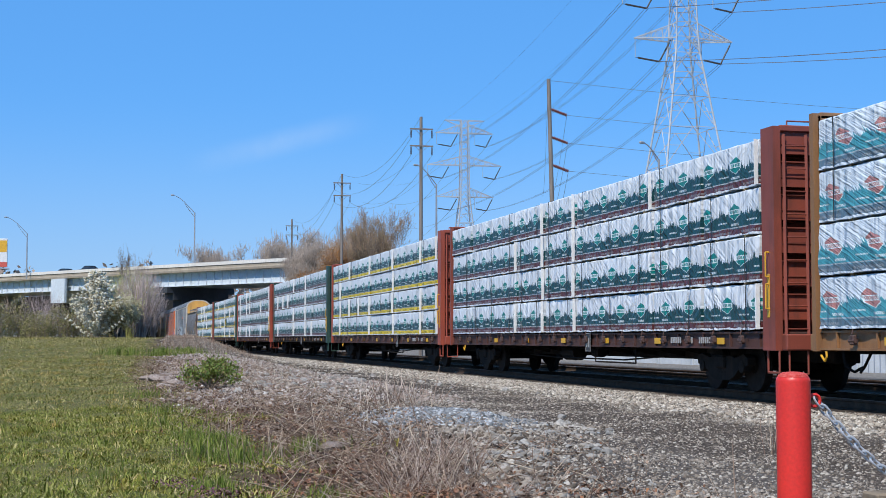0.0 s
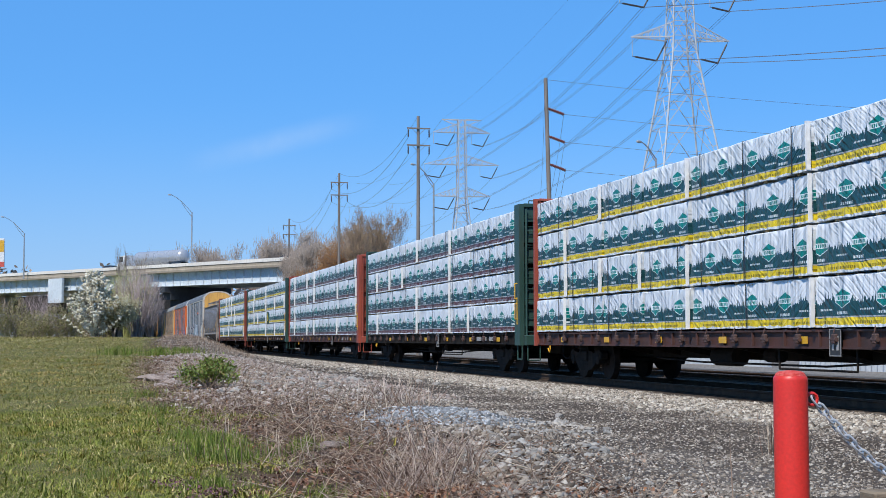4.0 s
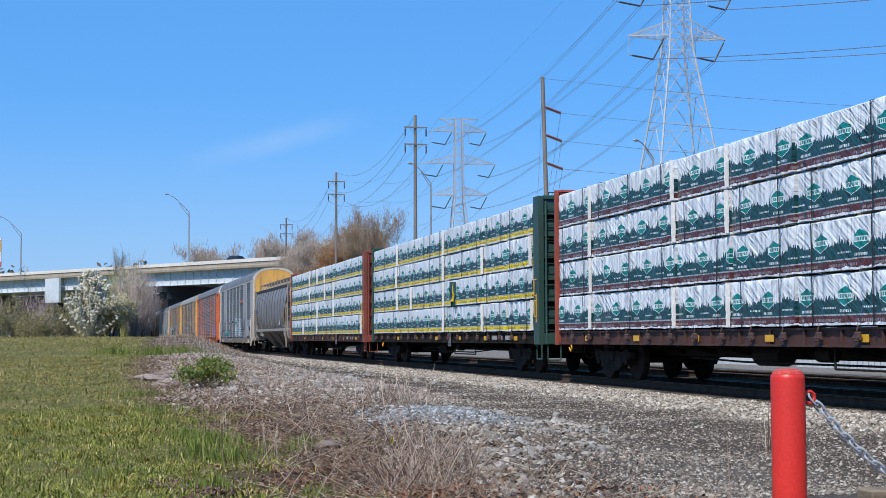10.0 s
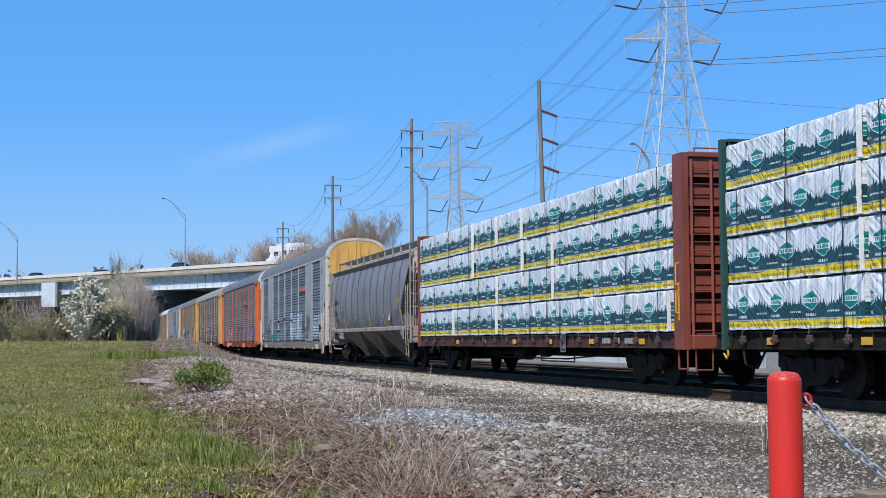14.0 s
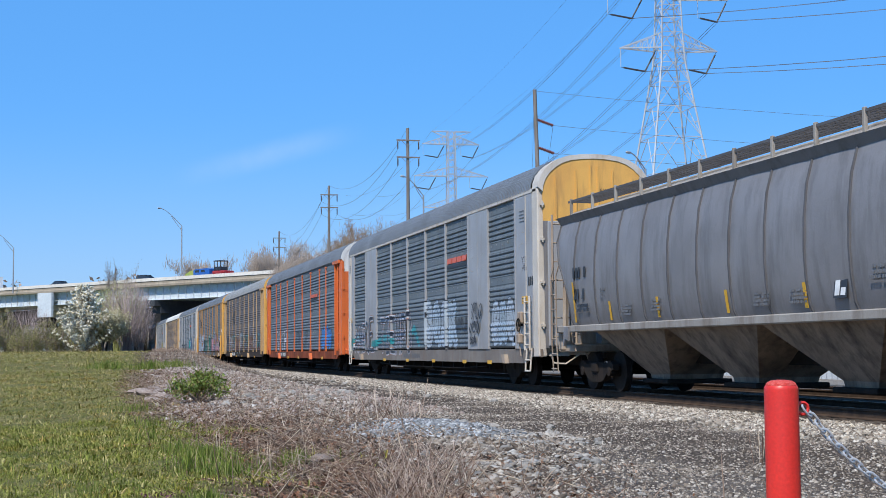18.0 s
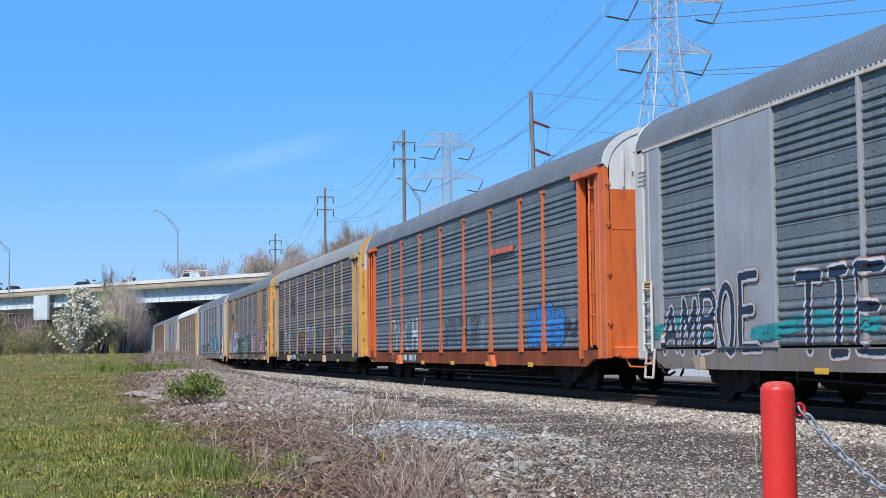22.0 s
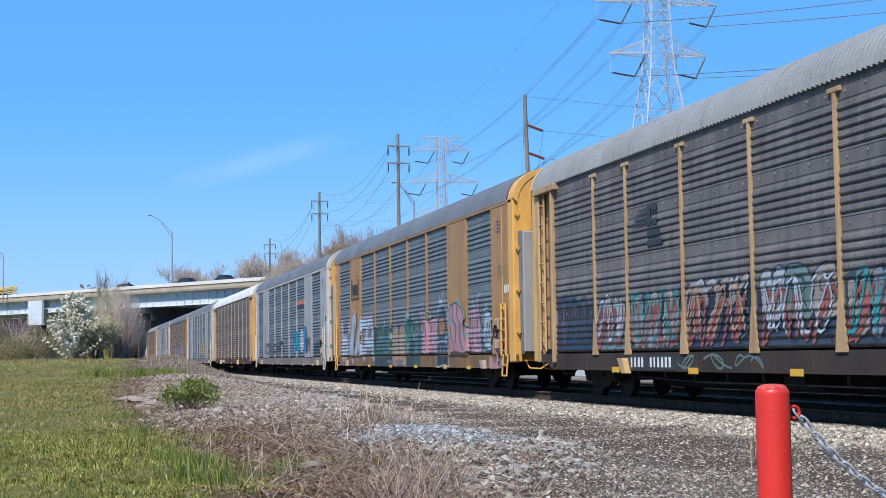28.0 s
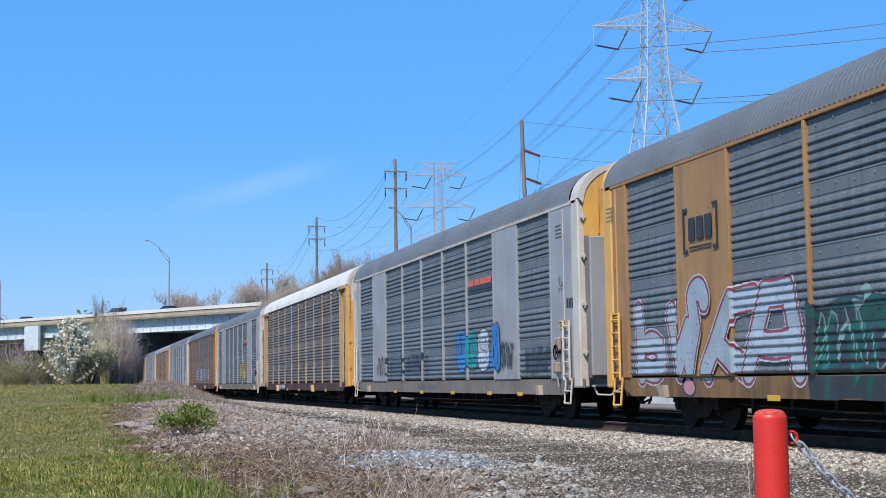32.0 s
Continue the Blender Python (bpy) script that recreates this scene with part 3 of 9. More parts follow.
def bridge():
    b = thing("highway_bridge", "concrete highway overpass with pale blue steel girders", "bridge", None, "", "structure")
    part("deck", bridge_box(Solid(), -650, BR_LEN + 820, -13.4, -0.1, 11.5, 12.05), CONCRETE, b)
    for k, n in enumerate((0.0, -13.2)):
        p = Solid()
        prof = [(0.18, 11.55), (0.18, 11.85), (0.02, 12.05), (-0.04, 12.45), (-0.32, 12.45), (-0.45, 12.0), (-0.45, 11.9), (-0.05, 11.9), (-0.05, 11.55)]
        cap = [(0.10, 12.40), (0.02, 12.9), (-0.34, 12.9), (-0.38, 12.4)]
        if k:
            prof, cap = [(-a - 0.3, z) for a, z in prof], [(-a - 0.3, z) for a, z in cap]
        p.rings([[along(s, n + a, z) for a, z in prof] for s in stations(-650, BR_LEN + 820)], True, True)
        par = part("parapet", p, TAN_CONCRETE, b, "weathered tan concrete parapet toned for shade")
        c = Solid()
        c.rings([[along(s, n + a, z) for a, z in cap] for s in stations(-650, BR_LEN + 820)], True, True)
        part("coping", c, CONCRETE, par, "pale concrete coping")
    for n in (-0.9, -3.9, -6.9, -9.9, -12.6):
        g = Solid()
        z0, z1 = 9.45, 11.5
        bridge_box(g, -650, BR_LEN + 820, n - 0.03, n + 0.03, z0 + 0.06, z1 - 0.06)
        bridge_box(g, -650, BR_LEN + 820, n - 0.28, n + 0.28, z0, z0 + 0.06)
        bridge_box(g, -650, BR_LEN + 820, n - 0.28, n + 0.28, z1 - 0.06, z1)
        if n > -1:
            s = -20.0
            while s < BR_LEN + 28:
                bridge_box(g, s - 0.02, s + 0.02, n + 0.03, n + 0.24, z0 + 0.06, z1 - 0.06)
                s += 1.9
        part("girder", g, GIRDER, b)
    # piers: one at the hedge, one beyond the track, toned dark for its shade
    for s in [93.0, 122.0, 58.0, 14.0] + [-34.0 - 48 * k for k in range(12)] + [170.0 + 45 * k for k in range(16)]:
        p = Solid()
        for n0, n1, z0, z1 in ((-13.4, -0.1, 8.5, 9.45), (-12.2, -1.3, 7.4, 8.5), (-10.6, -2.9, 6.0, 7.4)):
            bridge_box(p, s - 1.1, s + 1.1, n0, n1, z0, z1)
        bridge_box(p, s - 0.9, s + 0.9, -9.2, -4.3, 0.0, 6.0)
        part("pier", p, SHADE_CONCRETE if s == 122.0 else CONCRETE, b)
    c = Solid()
    bridge_box(c, 91.2, 95.4, 0.19, 0.6, 7.4, 11.5)
    # Dark slope added as fill for the shade beneath the left spans.
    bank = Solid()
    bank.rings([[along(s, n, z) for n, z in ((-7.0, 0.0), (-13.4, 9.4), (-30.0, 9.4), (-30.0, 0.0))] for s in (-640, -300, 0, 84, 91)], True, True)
    part("shade_slope", bank, UNDER_DECK_SHADE, b, "dark slope added for the shade beneath the deck")
    w = Solid()
    for k in range(40):
        if k % 5 != 3:
            bridge_box(w, 86 - 5.2 * k, 91 - 5.2 * k, -6.9, -6.5, 0.0, 5.4 + 0.3 * (k % 3))
    part("toe_wall", w, CONCRETE, b, "pale retaining wall at the foot of the slope")
    part("pier_face", c, GIRDER, b, "flat pale concrete face between two spans")
    return b


bridge()


# ---- power line ----
def lattice_tower(arms, top, base_half, waist_z, waist_half, top_half):
    """arms: (height, half length); returns the parts under an Empty at its base."""
    t = thing("transmission_tower", "galvanised steel lattice transmission tower with three cross-arms", "pylon", None, "towers")

    def half(z):
        if z < waist_z:
            return base_half + (waist_half - base_half) * z / waist_z
        return waist_half + (top_half - waist_half) * (z - waist_z) / (top - waist_z)

    def corner(i, z):
        h = half(z)
        sx, sy = ((1, 1), (-1, 1), (-1, -1), (1, -1))[i % 4]
        return (sx * h, sy * h, z)
    legs = [Solid() for _ in range(4)]
    brace = Solid()
    zs = [0.0]
    while zs[-1] < top - 0.8:
        zs.append(min(top, zs[-1] + max(1.7, 1.3 * half(zs[-1]))))
    zs[-1] = top
    for a, b in zip(zs, zs[1:]):
        for i in range(4):
            w = 0.2 if a < waist_z else 0.15
            legs[i].bar(corner(i, a), corner(i, b), w, w)
            brace.bar(corner(i, b), corner(i + 1, b), 0.09, 0.09)
            mid = (Vector(corner(i, b)) + Vector(corner(i + 1, b))) / 2
            brace.bar(corner(i, a), mid, 0.085, 0.085)
            brace.bar(corner(i + 1, a), mid, 0.085, 0.085)
            if a < waist_z:
                q = (Vector(corner(i, a)) + mid) / 2
                brace.bar(q, (Vector(corner(i, a)) + Vector(corner(i, b))) / 2, 0.07, 0.07)
                q = (Vector(corner(i + 1, a)) + mid) / 2
                brace.bar(q, (Vector(corner(i + 1, a)) + Vector(corner(i + 1, b))) / 2, 0.07, 0.07)
    for s in legs:
        part("leg", s, GALV, t)
    part("bracing", brace, GALV, t)
    ends = []
    for z, L in arms:
        for side in (-1, 1):
            a = Solid()
            h = half(z)
            tip = (0, side * L, z)
            for sx in (-1, 1):
                a.bar((sx * h, side * h, z), tip, 0.16, 0.16)
                if L < 5:
                    a.bar((sx * h, side * h, z - 1.5), tip, 0.11, 0.11)
                    continue
                a.bar((sx * h, side * h, z + 2.1), tip, 0.12, 0.12)
                for k in range(1, 6):
                    f = k / 6
                    lo = Vector((sx * h, side * h, z)).lerp(Vector(tip), f)
                    hi = Vector((sx * h, side * h, z + 2.1)).lerp(Vector(tip), f)
                    hi2 = Vector((sx * h, side * h, z + 2.1)).lerp(Vector(tip), f - 1 / 6)
                    a.bar(lo, hi, 0.06, 0.06)
                    a.bar(lo, hi2, 0.06, 0.06)
            for k in range(5):
                f, g = k / 5, (k + 1) / 5
                a.bar((h * (1 - f), side * (h + (L - h) * f), z), (-h * (1 - g), side * (h + (L - h) * g), z), 0.07, 0.07)
            part("cross_arm", a, GALV, t)
            if L > 5:
                # the line turns here: its pull draws every yoke to one side
                rod, far, at = ((L - 0.15), (L - 5.4), (L - 3.7)) if side > 0 else ((L - 4.6), (L - 0.15), (L - 1.75))
                low, drop = Vector((0, side * at, z - 3.2)), Vector((0, side * rod, z - 2.7))
                part("hanger_rod", Solid().bar((0, side * rod, z - 0.1), drop, 0.07, 0.07), GALV, t)
                for q in (drop, Vector((0, side * far, z - 0.1))):
                    s = Solid()
                    s.tube(q, q.lerp(low, 0.12), 0.04, n=5)
                    s.tube(q.lerp(low, 0.12), low, 0.13, n=6)
                    part("insulator_string", s, INSUL_DARK, t, "dark insulator string")
                ends.append(low)
            else:
                ends.append(Vector(tip))
    return t, ends


def wire(a, b, sag, r=0.03, n=14):
    a, b = Vector(a), Vector(b)
    s = Solid()
    pts = [a.lerp(b, i / n) - Vector((0, 0, 4 * sag * (i / n) * (1 - i / n))) for i in range(n + 1)]
    s.rings([[p + Vector((0, 0, r)), p + Vector((r * 0.7, r * 0.7, -r * 0.5)), p + Vector((-r * 0.7, -r * 0.7, -r * 0.5))] for p in pts], True, True)
    ob = part("power_cable", s, WIRE)
    return tagged(ob, "thin grey overhead cable hung between supports", "cable", "cables")


def place_tower(m, arms, *rest):
    t, ends = lattice_tower(arms, *rest)
    t.matrix_basis = m
    return [m @ e for e in ends]


T1 = (-186.8, 79.9, 0)
T2 = (-330.5, 84.9, 0)
T0 = (-85.0, 160.0, 0)
ANG = math.degrees(math.atan2(T2[1] - T1[1], T2[0] - T1[0]))
E1 = place_tower(pose(*T1, 0, 0, ANG), [(43.4, 7.3), (50.9, 9.1), (58.4, 7.0), (62.4, 4.6)], 62.4, 7.9, 42.0, 1.66, 0.95)
E2 = place_tower(pose(*T2, 0, 0, ANG), [(35.1, 7.1), (42.7, 9.1), (50.4, 7.0), (53.5, 4.8)], 53.5, 4.7, 35.0, 1.08, 0.86)
E0 = [Vector((T0[0], T0[1], e.z + 1.0)) + (e - Vector((T1[0], T1[1], e.z))) for e in E1]
for k in range(8):
    pair = (-0.23, 0.23) if k < 6 else (0.0,)
    for o in pair:
        d = Vector((0, o, 0))
        wire(E1[k] + d, E2[k] + d, 4.0 if k < 6 else 2.5, 0.033 if k < 6 else 0.016)
        wire(E1[k] + d, E0[k] + d, 3.5 if k < 6 else 2.5, 0.033 if k < 6 else 0.016)
    d2 = (Vector(T2) - Vector(T1))
    wire(E2[k], E2[k] + d2, 5.0, 0.035)


def wood_pole(x, y, top, lean=(0, 0)):
    """A pole with two cross-arms and hanging insulators."""
    p = thing("utility_pole", "weathered wooden utility pole with two cross-arms", "utility pole", (x, y, 0), "utility poles")
    part("shaft", Solid().tube((0, 0, 0), (lean[0], lean[1], top), 0.15, 0.10, 10), POLE_WOOD, p, smooth=True)
    hangs = []
    for z in (top - 0.85, top - 2.0):
        a = Solid()
        a.bar((0.15, -0.8, z), (0.15, 0.8, z), 0.08, 0.09)
        part("cross_arm", a, POLE_WOOD, p)
        br = Solid()
        br.bar((0.15, -0.45, z - 0.03), (0.1, 0, z - 0.45), 0.04, 0.02)
        br.bar((0.15, 0.45, z - 0.03), (0.1, 0, z - 0.45), 0.04, 0.02)
        part("brace", br, POLE_WOOD, p)
        for side in (-1, 1):
            s = Solid().lathe([(0.02, 0), (0.04, -0.04), (0.055, -0.1), (0.04, -0.14), (0.055, -0.2), (0.04, -0.26), (0.055, -0.34), (0.04, -0.4), (0.055, -0.48), (0.02, -0.56)], 8, (0.15, side * 0.72, z - 0.06))
            part("insulator", s, INSUL_DARK, p)
            hangs.append(Vector((x + 0.15, y + side * 0.72, z - 0.62)))
    hangs.append(Vector((x, y, top)))
    return hangs


H2 = wood_pole(-93.9, 21.1, 16.3)
H3 = wood_pole(-127.9, 21.4, 16.25)
H4 = wood_pole(-178.8, 23.6, 16.3)
for a, b, s in ((H2, H3, 1.7), (H3, H4, 2.0)):
    for k in (0, 2, 3, 4):
        wire(a[k], b[k], s, 0.014, 10)


def tall_pole():
    p = thing("transmission_pole", "tall leaning wooden pole with three brown-red insulators", "utility pole", (-99.7, 32.5, 0))
    part("shaft", Solid().tube((0, 0, 0), (0.35, -0.62, 20.3), 0.2, 0.14, 10), POLE_WOOD, p, smooth=True)
    tips = []
    for z in (18.1, 16.05, 14.0):
        f = z / 20.3
        a = Vector((0.35 * f, -0.62 * f + 0.1, z))
        b = a + Vector((0.25, 1.15, -0.45))
        s = Solid().tube(a, b, 0.085, n=6)
        for k in range(9):
            q = a.lerp(b, 0.12 + k * 0.1)
            s.tube(q, q + (b - a).normalized() * 0.06, 0.125, n=8)
        part("insulator", s, INSUL_RED, p)
        tips.append(Vector((-99.7, 32.5, 0)) + b)
    return tips + [Vector((-99.35, 31.85, 20.2))]


HT = tall_pole()
for k, h in enumerate(HT):
    wire(h, (-102, 104 + k * 0.3, h.z + 0.3), 1.2, 0.016, 10)
    wire(h, (-190, 60, h.z + 1.0), 2.5, 0.014, 10)


def street_lamp(x, y, z0, top, arm, heading, name="street_lamp"):
    """heading: the way in which its arm points, in degrees."""
    p = thing(name, "grey metal street lamp with a curved arm", "street lamp", pose(x, y, z0, 0, 0, heading), "street lamps")
    h = top - z0
    part("post", Solid().tube((0, 0, 0), (0, 0, h - 0.8 * arm), 0.14, 0.09, 8), LAMP_GREY, p, smooth=True)
    pts = [(arm * a, 0, h + arm * b) for a, b in ((0, -0.82), (0.25, -0.56), (0.5, -0.31), (0.75, -0.12), (1.0, 0.0))]
    part("arm", Solid().pipe(pts, 0.05), LAMP_GREY, p)
    low = [(arm * a, 0, h + arm * b) for a, b in ((0, -1.02), (0.28, -0.68), (0.5, -0.36))]
    part("brace", Solid().pipe(low, 0.04), LAMP_GREY, p)
    e = pts[-1]
    head = Solid().lathe([(0.02, 0), (0.08, 0.05), (0.12, 0.2), (0.11, 0.5), (0.03, 0.6)], 8, (0, 0, 0), "x")
    part("lamp_head", head, LAMP_GREY, p, "", (e[0] - 0.05, 0, e[2]))


street_lamp(-227.1, 14.7, 11.7, 23.7, 3.3, -80)
street_lamp(-259.5, -12.0, 11.7, 22.4, 3.4, -80)
street_lamp(-145.3, 34.3, 0, 19.3, 2.3, -70)
street_lamp(-111.9, 45.55, 0, 17.6, 1.6, -70)


# ---- train: running gear ----
def truck_meshes():
    prof = [(-1.12, 0.50), (-1.12, 0.62), (-0.95, 0.70), (-0.55, 0.62), (-0.42, 0.66), (0.42, 0.66), (0.55, 0.62), (0.95, 0.70), (1.12, 0.62), (1.12, 0.50),
            (0.98, 0.46), (0.78, 0.44), (0.52, 0.26), (0.3, 0.2), (-0.3, 0.2), (-0.52, 0.26), (-0.78, 0.44), (-0.98, 0.46)]
    side = Solid().prism(prof, -0.08, 0.08, "y")
    for x in (-0.89, 0.89):
        side.lathe([(0.05, -0.11), (0.115, -0.1), (0.12, 0.06), (0.05, 0.08)], 10, (x, 0, 0.455), "y")
    for dx in (-0.14, 0.0, 0.14):
        for k in range(5):
            side.tube((dx, -0.02, 0.28 + k * 0.055), (dx, -0.02, 0.305 + k * 0.055), 0.075 if k % 2 else 0.065, n=8)
    wheel = Solid()
    for s in (-1, 1):
        y = s * 0.78
        wheel.lathe([(0.08, y - 0.09), (0.12, y - 0.085), (0.14, y - 0.03), (0.36, y - 0.035), (0.37, y - 0.068)], 24, (0, 0, 0), "y")
        wheel.lathe([(0.37, y - 0.07), (0.458, y - 0.066 + 0.0), (0.46, y - 0.03), (0.455, y + 0.06), (0.37, y + 0.068)], 28, (0, 0, 0), "y", 1)
        wheel.lathe([(0.482, y - s * 0.045), (0.482, y - s * 0.07), (0.4, y - s * 0.071)], 28, (0, 0, 0), "y", 0)
        for k in range(3):
            a = k * 2.094
            wheel.tube((0.26 * math.cos(a), y - 0.05, 0.26 * math.sin(a)), (0.26 * math.cos(a), y + 0.05, 0.26 * math.sin(a)), 0.035, n=8)
    wheel.tube((0, -1.1, 0), (0, 1.1, 0), 0.075, n=10)
    bol = Solid().box(-0.2, 0.2, -1.15, 1.15, 0.42, 0.66, 0.03)
    bol.box(-0.35, 0.35, -0.3, 0.3, 0.6, 0.78, 0.03)
    return (side.mesh("side_frame", BLACK_STEEL, True), wheel.mesh("wheelset", [WHEEL_STEEL, TREAD], True), bol.mesh("bolster", BLACK_STEEL))


SIDE_FRAME, WHEELSET, BOLSTER = truck_meshes()


def trucks(car, xs):
    for x in xs:
        t = part("truck_bolster", BOLSTER, None, car, "", (x, 0, 0))
        for y in (-1.02, 1.02):
            part("side_frame", SIDE_FRAME, None, t, "", (0, y, 0))
        for dx in (-0.89, 0.89):
            w = part("wheelset", WHEELSET, None, t, "", (dx, 0, 0.46))
            SPINS.append((w, dx))


def couplers(car, half, mats=None):
    for s in (-1, 1):
        c = Solid().box(min(s * (half - 1.2), s * (half - 0.25)), max(s * (half - 1.2), s * (half - 0.25)), -0.08, 0.08, 0.78, 0.94, 0.02)
        c.box(min(s * (half - 0.3), s * (half - 0.0)), max(s * (half - 0.3), s * half), -0.17, 0.17, 0.72, 0.99, 0.05)
        c.pipe([(s * (half - 0.5), -0.3, 0.8), (s * (half - 0.3), -0.35, 0.5), (s * (half - 0.1), -0.3, 0.42), (s * half, -0.2, 0.5)], 0.025)
        c.pipe([(s * (half - 0.75), -1.35, 1.02), (s * (half - 0.72), -0.9, 1.0), (s * (half - 0.7), -0.25, 0.9)], 0.018)
        part("coupler", c, BLACK_STEEL, car)


def ladder(x, y0, z0, z1, w, rungs, face="x", r=0.016):
    """Two stiles and rungs; face x: rungs run along y, else along x."""
    s = Solid()
    a, b = ((0, w, 0), (0, 0, 0)) if face == "x" else ((w, 0, 0), (0, 0, 0))
    o = Vector((x, y0, 0))
    for e in (a, b):
        s.bar(o + Vector(e) + Vector((0, 0, z0)), o + Vector(e) + Vector((0, 0, z1)), 0.05, 0.03)
    for k in range(rungs):
        z = z0 + (k + 0.5) * (z1 - z0) / rungs
        s.tube(o + Vector(a) + Vector((0, 0, z)), o + Vector(b) + Vector((0, 0, z)), r, n=6)
    return s


# ---- train: lumber cars ----
def wrap_material(name, hem, base=(0.745, 0.78, 0.805), teal=(0.0, 0.20, 0.18), woods=(0.012, 0.062, 0.072), slant=0.0):
    """White printed plastic wrap: a forest skyline, a lozenge mark every 1.22 m and a coloured hem."""
    m, n, l, b = nodes_of(name, 0.38)
    tc = n.new("ShaderNodeTexCoord")
    oi = n.new("ShaderNodeObjectInfo")
    sp = n.new("ShaderNodeSeparateXYZ")
    l.new(tc.outputs["Object"], sp.inputs[0])
    x, z = sp.outputs[0], sp.outputs[2]
    u = maths(n, l, "MULTIPLY_ADD", oi.outputs["Random"], 13.7, x)
    if slant:
        u = maths(n, l, "ADD", u, maths(n, l, "MULTIPLY", z, slant))

    def n1(scale, detail=2.0):
        t = n.new("ShaderNodeTexNoise")
        t.noise_dimensions = "1D"
        t.inputs["Scale"].default_value, t.inputs["Detail"].default_value = scale, detail
        l.new(u, t.inputs["W"])
        return t.outputs["Fac"]
    spike = maths(n, l, "PINGPONG", maths(n, l, "MULTIPLY_ADD", u, 24.0, maths(n, l, "MULTIPLY", n1(6.0), 3.0)), 1.0)
    spike2 = maths(n, l, "PINGPONG", maths(n, l, "MULTIPLY_ADD", u, 41.0, maths(n, l, "MULTIPLY", n1(9.0), 2.0)), 1.0)
    tall = ramp(n, l, n1(5.0, 2.0), 0.32, 0.68)
    h = maths(n, l, "MULTIPLY_ADD", n1(2.1), 0.22, 0.265)
    h = maths(n, l, "ADD", h, maths(n, l, "MULTIPLY", maths(n, l, "MULTIPLY", maths(n, l, "POWER", spike, 1.5), tall), 0.15))
    h = maths(n, l, "MULTIPLY_ADD", spike2, 0.035, h)
    forest = maths(n, l, "LESS_THAN", z, h)
    ux = maths(n, l, "ABSOLUTE", maths(n, l, "SUBTRACT", maths(n, l, "MULTIPLY", maths(n, l, "FRACT", maths(n, l, "DIVIDE", u, 1.22)), 1.22), 0.61))
    uz = maths(n, l, "ABSOLUTE", maths(n, l, "SUBTRACT", z, 0.445))
    loz = maths(n, l, "MAXIMUM", maths(n, l, "MULTIPLY_ADD", ux, 0.40, uz), maths(n, l, "MULTIPLY", ux, 0.70))
    rim = maths(n, l, "LESS_THAN", loz, 0.166)
    fill = maths(n, l, "LESS_THAN", loz, 0.152)
    gaps = maths(n, l, "GREATER_THAN", maths(n, l, "PINGPONG", u, 0.024), 0.008)
    band = maths(n, l, "MULTIPLY", maths(n, l, "LESS_THAN", ux, 0.215), maths(n, l, "LESS_THAN", uz, 0.043))
    word = maths(n, l, "MULTIPLY", maths(n, l, "MULTIPLY", maths(n, l, "LESS_THAN", ux, 0.185), maths(n, l, "LESS_THAN", uz, 0.028)), gaps)
    us = maths(n, l, "SUBTRACT", maths(n, l, "MULTIPLY", maths(n, l, "FRACT", maths(n, l, "ADD", maths(n, l, "DIVIDE", u, 1.22), 0.42)), 1.22), 0.61)
    slog = maths(n, l, "MULTIPLY", maths(n, l, "LESS_THAN", maths(n, l, "ABSOLUTE", us), 0.2), maths(n, l, "LESS_THAN", maths(n, l, "ABSOLUTE", maths(n, l, "SUBTRACT", z, 0.265)), 0.014))
    slog2 = maths(n, l, "MULTIPLY", maths(n, l, "LESS_THAN", ux, 0.17), maths(n, l, "LESS_THAN", maths(n, l, "ABSOLUTE", maths(n, l, "SUBTRACT", z, 0.215)), 0.022))
    slog = maths(n, l, "MULTIPLY", maths(n, l, "MAXIMUM", slog, slog2), gaps)
    hemz = maths(n, l, "LESS_THAN", z, maths(n, l, "MULTIPLY_ADD", n1(1.8), 0.06, 0.108))
    thin = maths(n, l, "MULTIPLY", maths(n, l, "LESS_THAN", z, 0.165), maths(n, l, "GREATER_THAN", z, 0.142))
    col = blend(n, l, ramp(n, l, noise_node(n, l, 1.3, 4), 0.3, 0.7), base, tuple(0.88 * c for c in base))
    col = blend(n, l, forest, col, woods)
    col = blend(n, l, slog, col, (0.6, 0.66, 0.66))
    col = blend(n, l, rim, col, (0.62, 0.7, 0.7))
    col = blend(n, l, fill, col, teal)
    col = blend(n, l, band, col, (0.70, 0.76, 0.75))
    col = blend(n, l, word, col, teal)
    col = blend(n, l, thin, col, tuple(0.5 * c for c in base))
    col = blend(n, l, hemz, col, hem)
    hemw = maths(n, l, "MULTIPLY", maths(n, l, "LESS_THAN", maths(n, l, "ABSOLUTE", maths(n, l, "SUBTRACT", z, 0.07)), 0.022), maths(n, l, "LESS_THAN", maths(n, l, "ABSOLUTE", us), 0.42))
    col = blend(n, l, maths(n, l, "MULTIPLY", hemw, gaps), col, tuple(0.35 * c + (0.2 if hem[0] < 0.3 else 0.0) for c in hem))
    lip = maths(n, l, "LESS_THAN", z, maths(n, l, "MULTIPLY_ADD", n1(4.0), 0.06, 0.0))
    col = blend(n, l, lip, col, tuple(0.9 * c for c in base))
    # the front carries the print; the top stays plain
    g = n.new("ShaderNodeSeparateXYZ")
    geo = n.new("ShaderNodeNewGeometry")
    l.new(geo.outputs["Normal"], g.inputs[0])
    up = maths(n, l, "GREATER_THAN", g.outputs[2], 0.75)
    col = blend(n, l, up, col, tuple(0.93 * c for c in base))
    l.new(col, b.inputs["Base Color"])
    fold = noise_node(n, l, 2.4, 1.5, "Object", (2.8, 1.0, 0.4))
    fine = noise_node(n, l, 6.5, 2.0, "Object", (2.2, 1.0, 0.9))
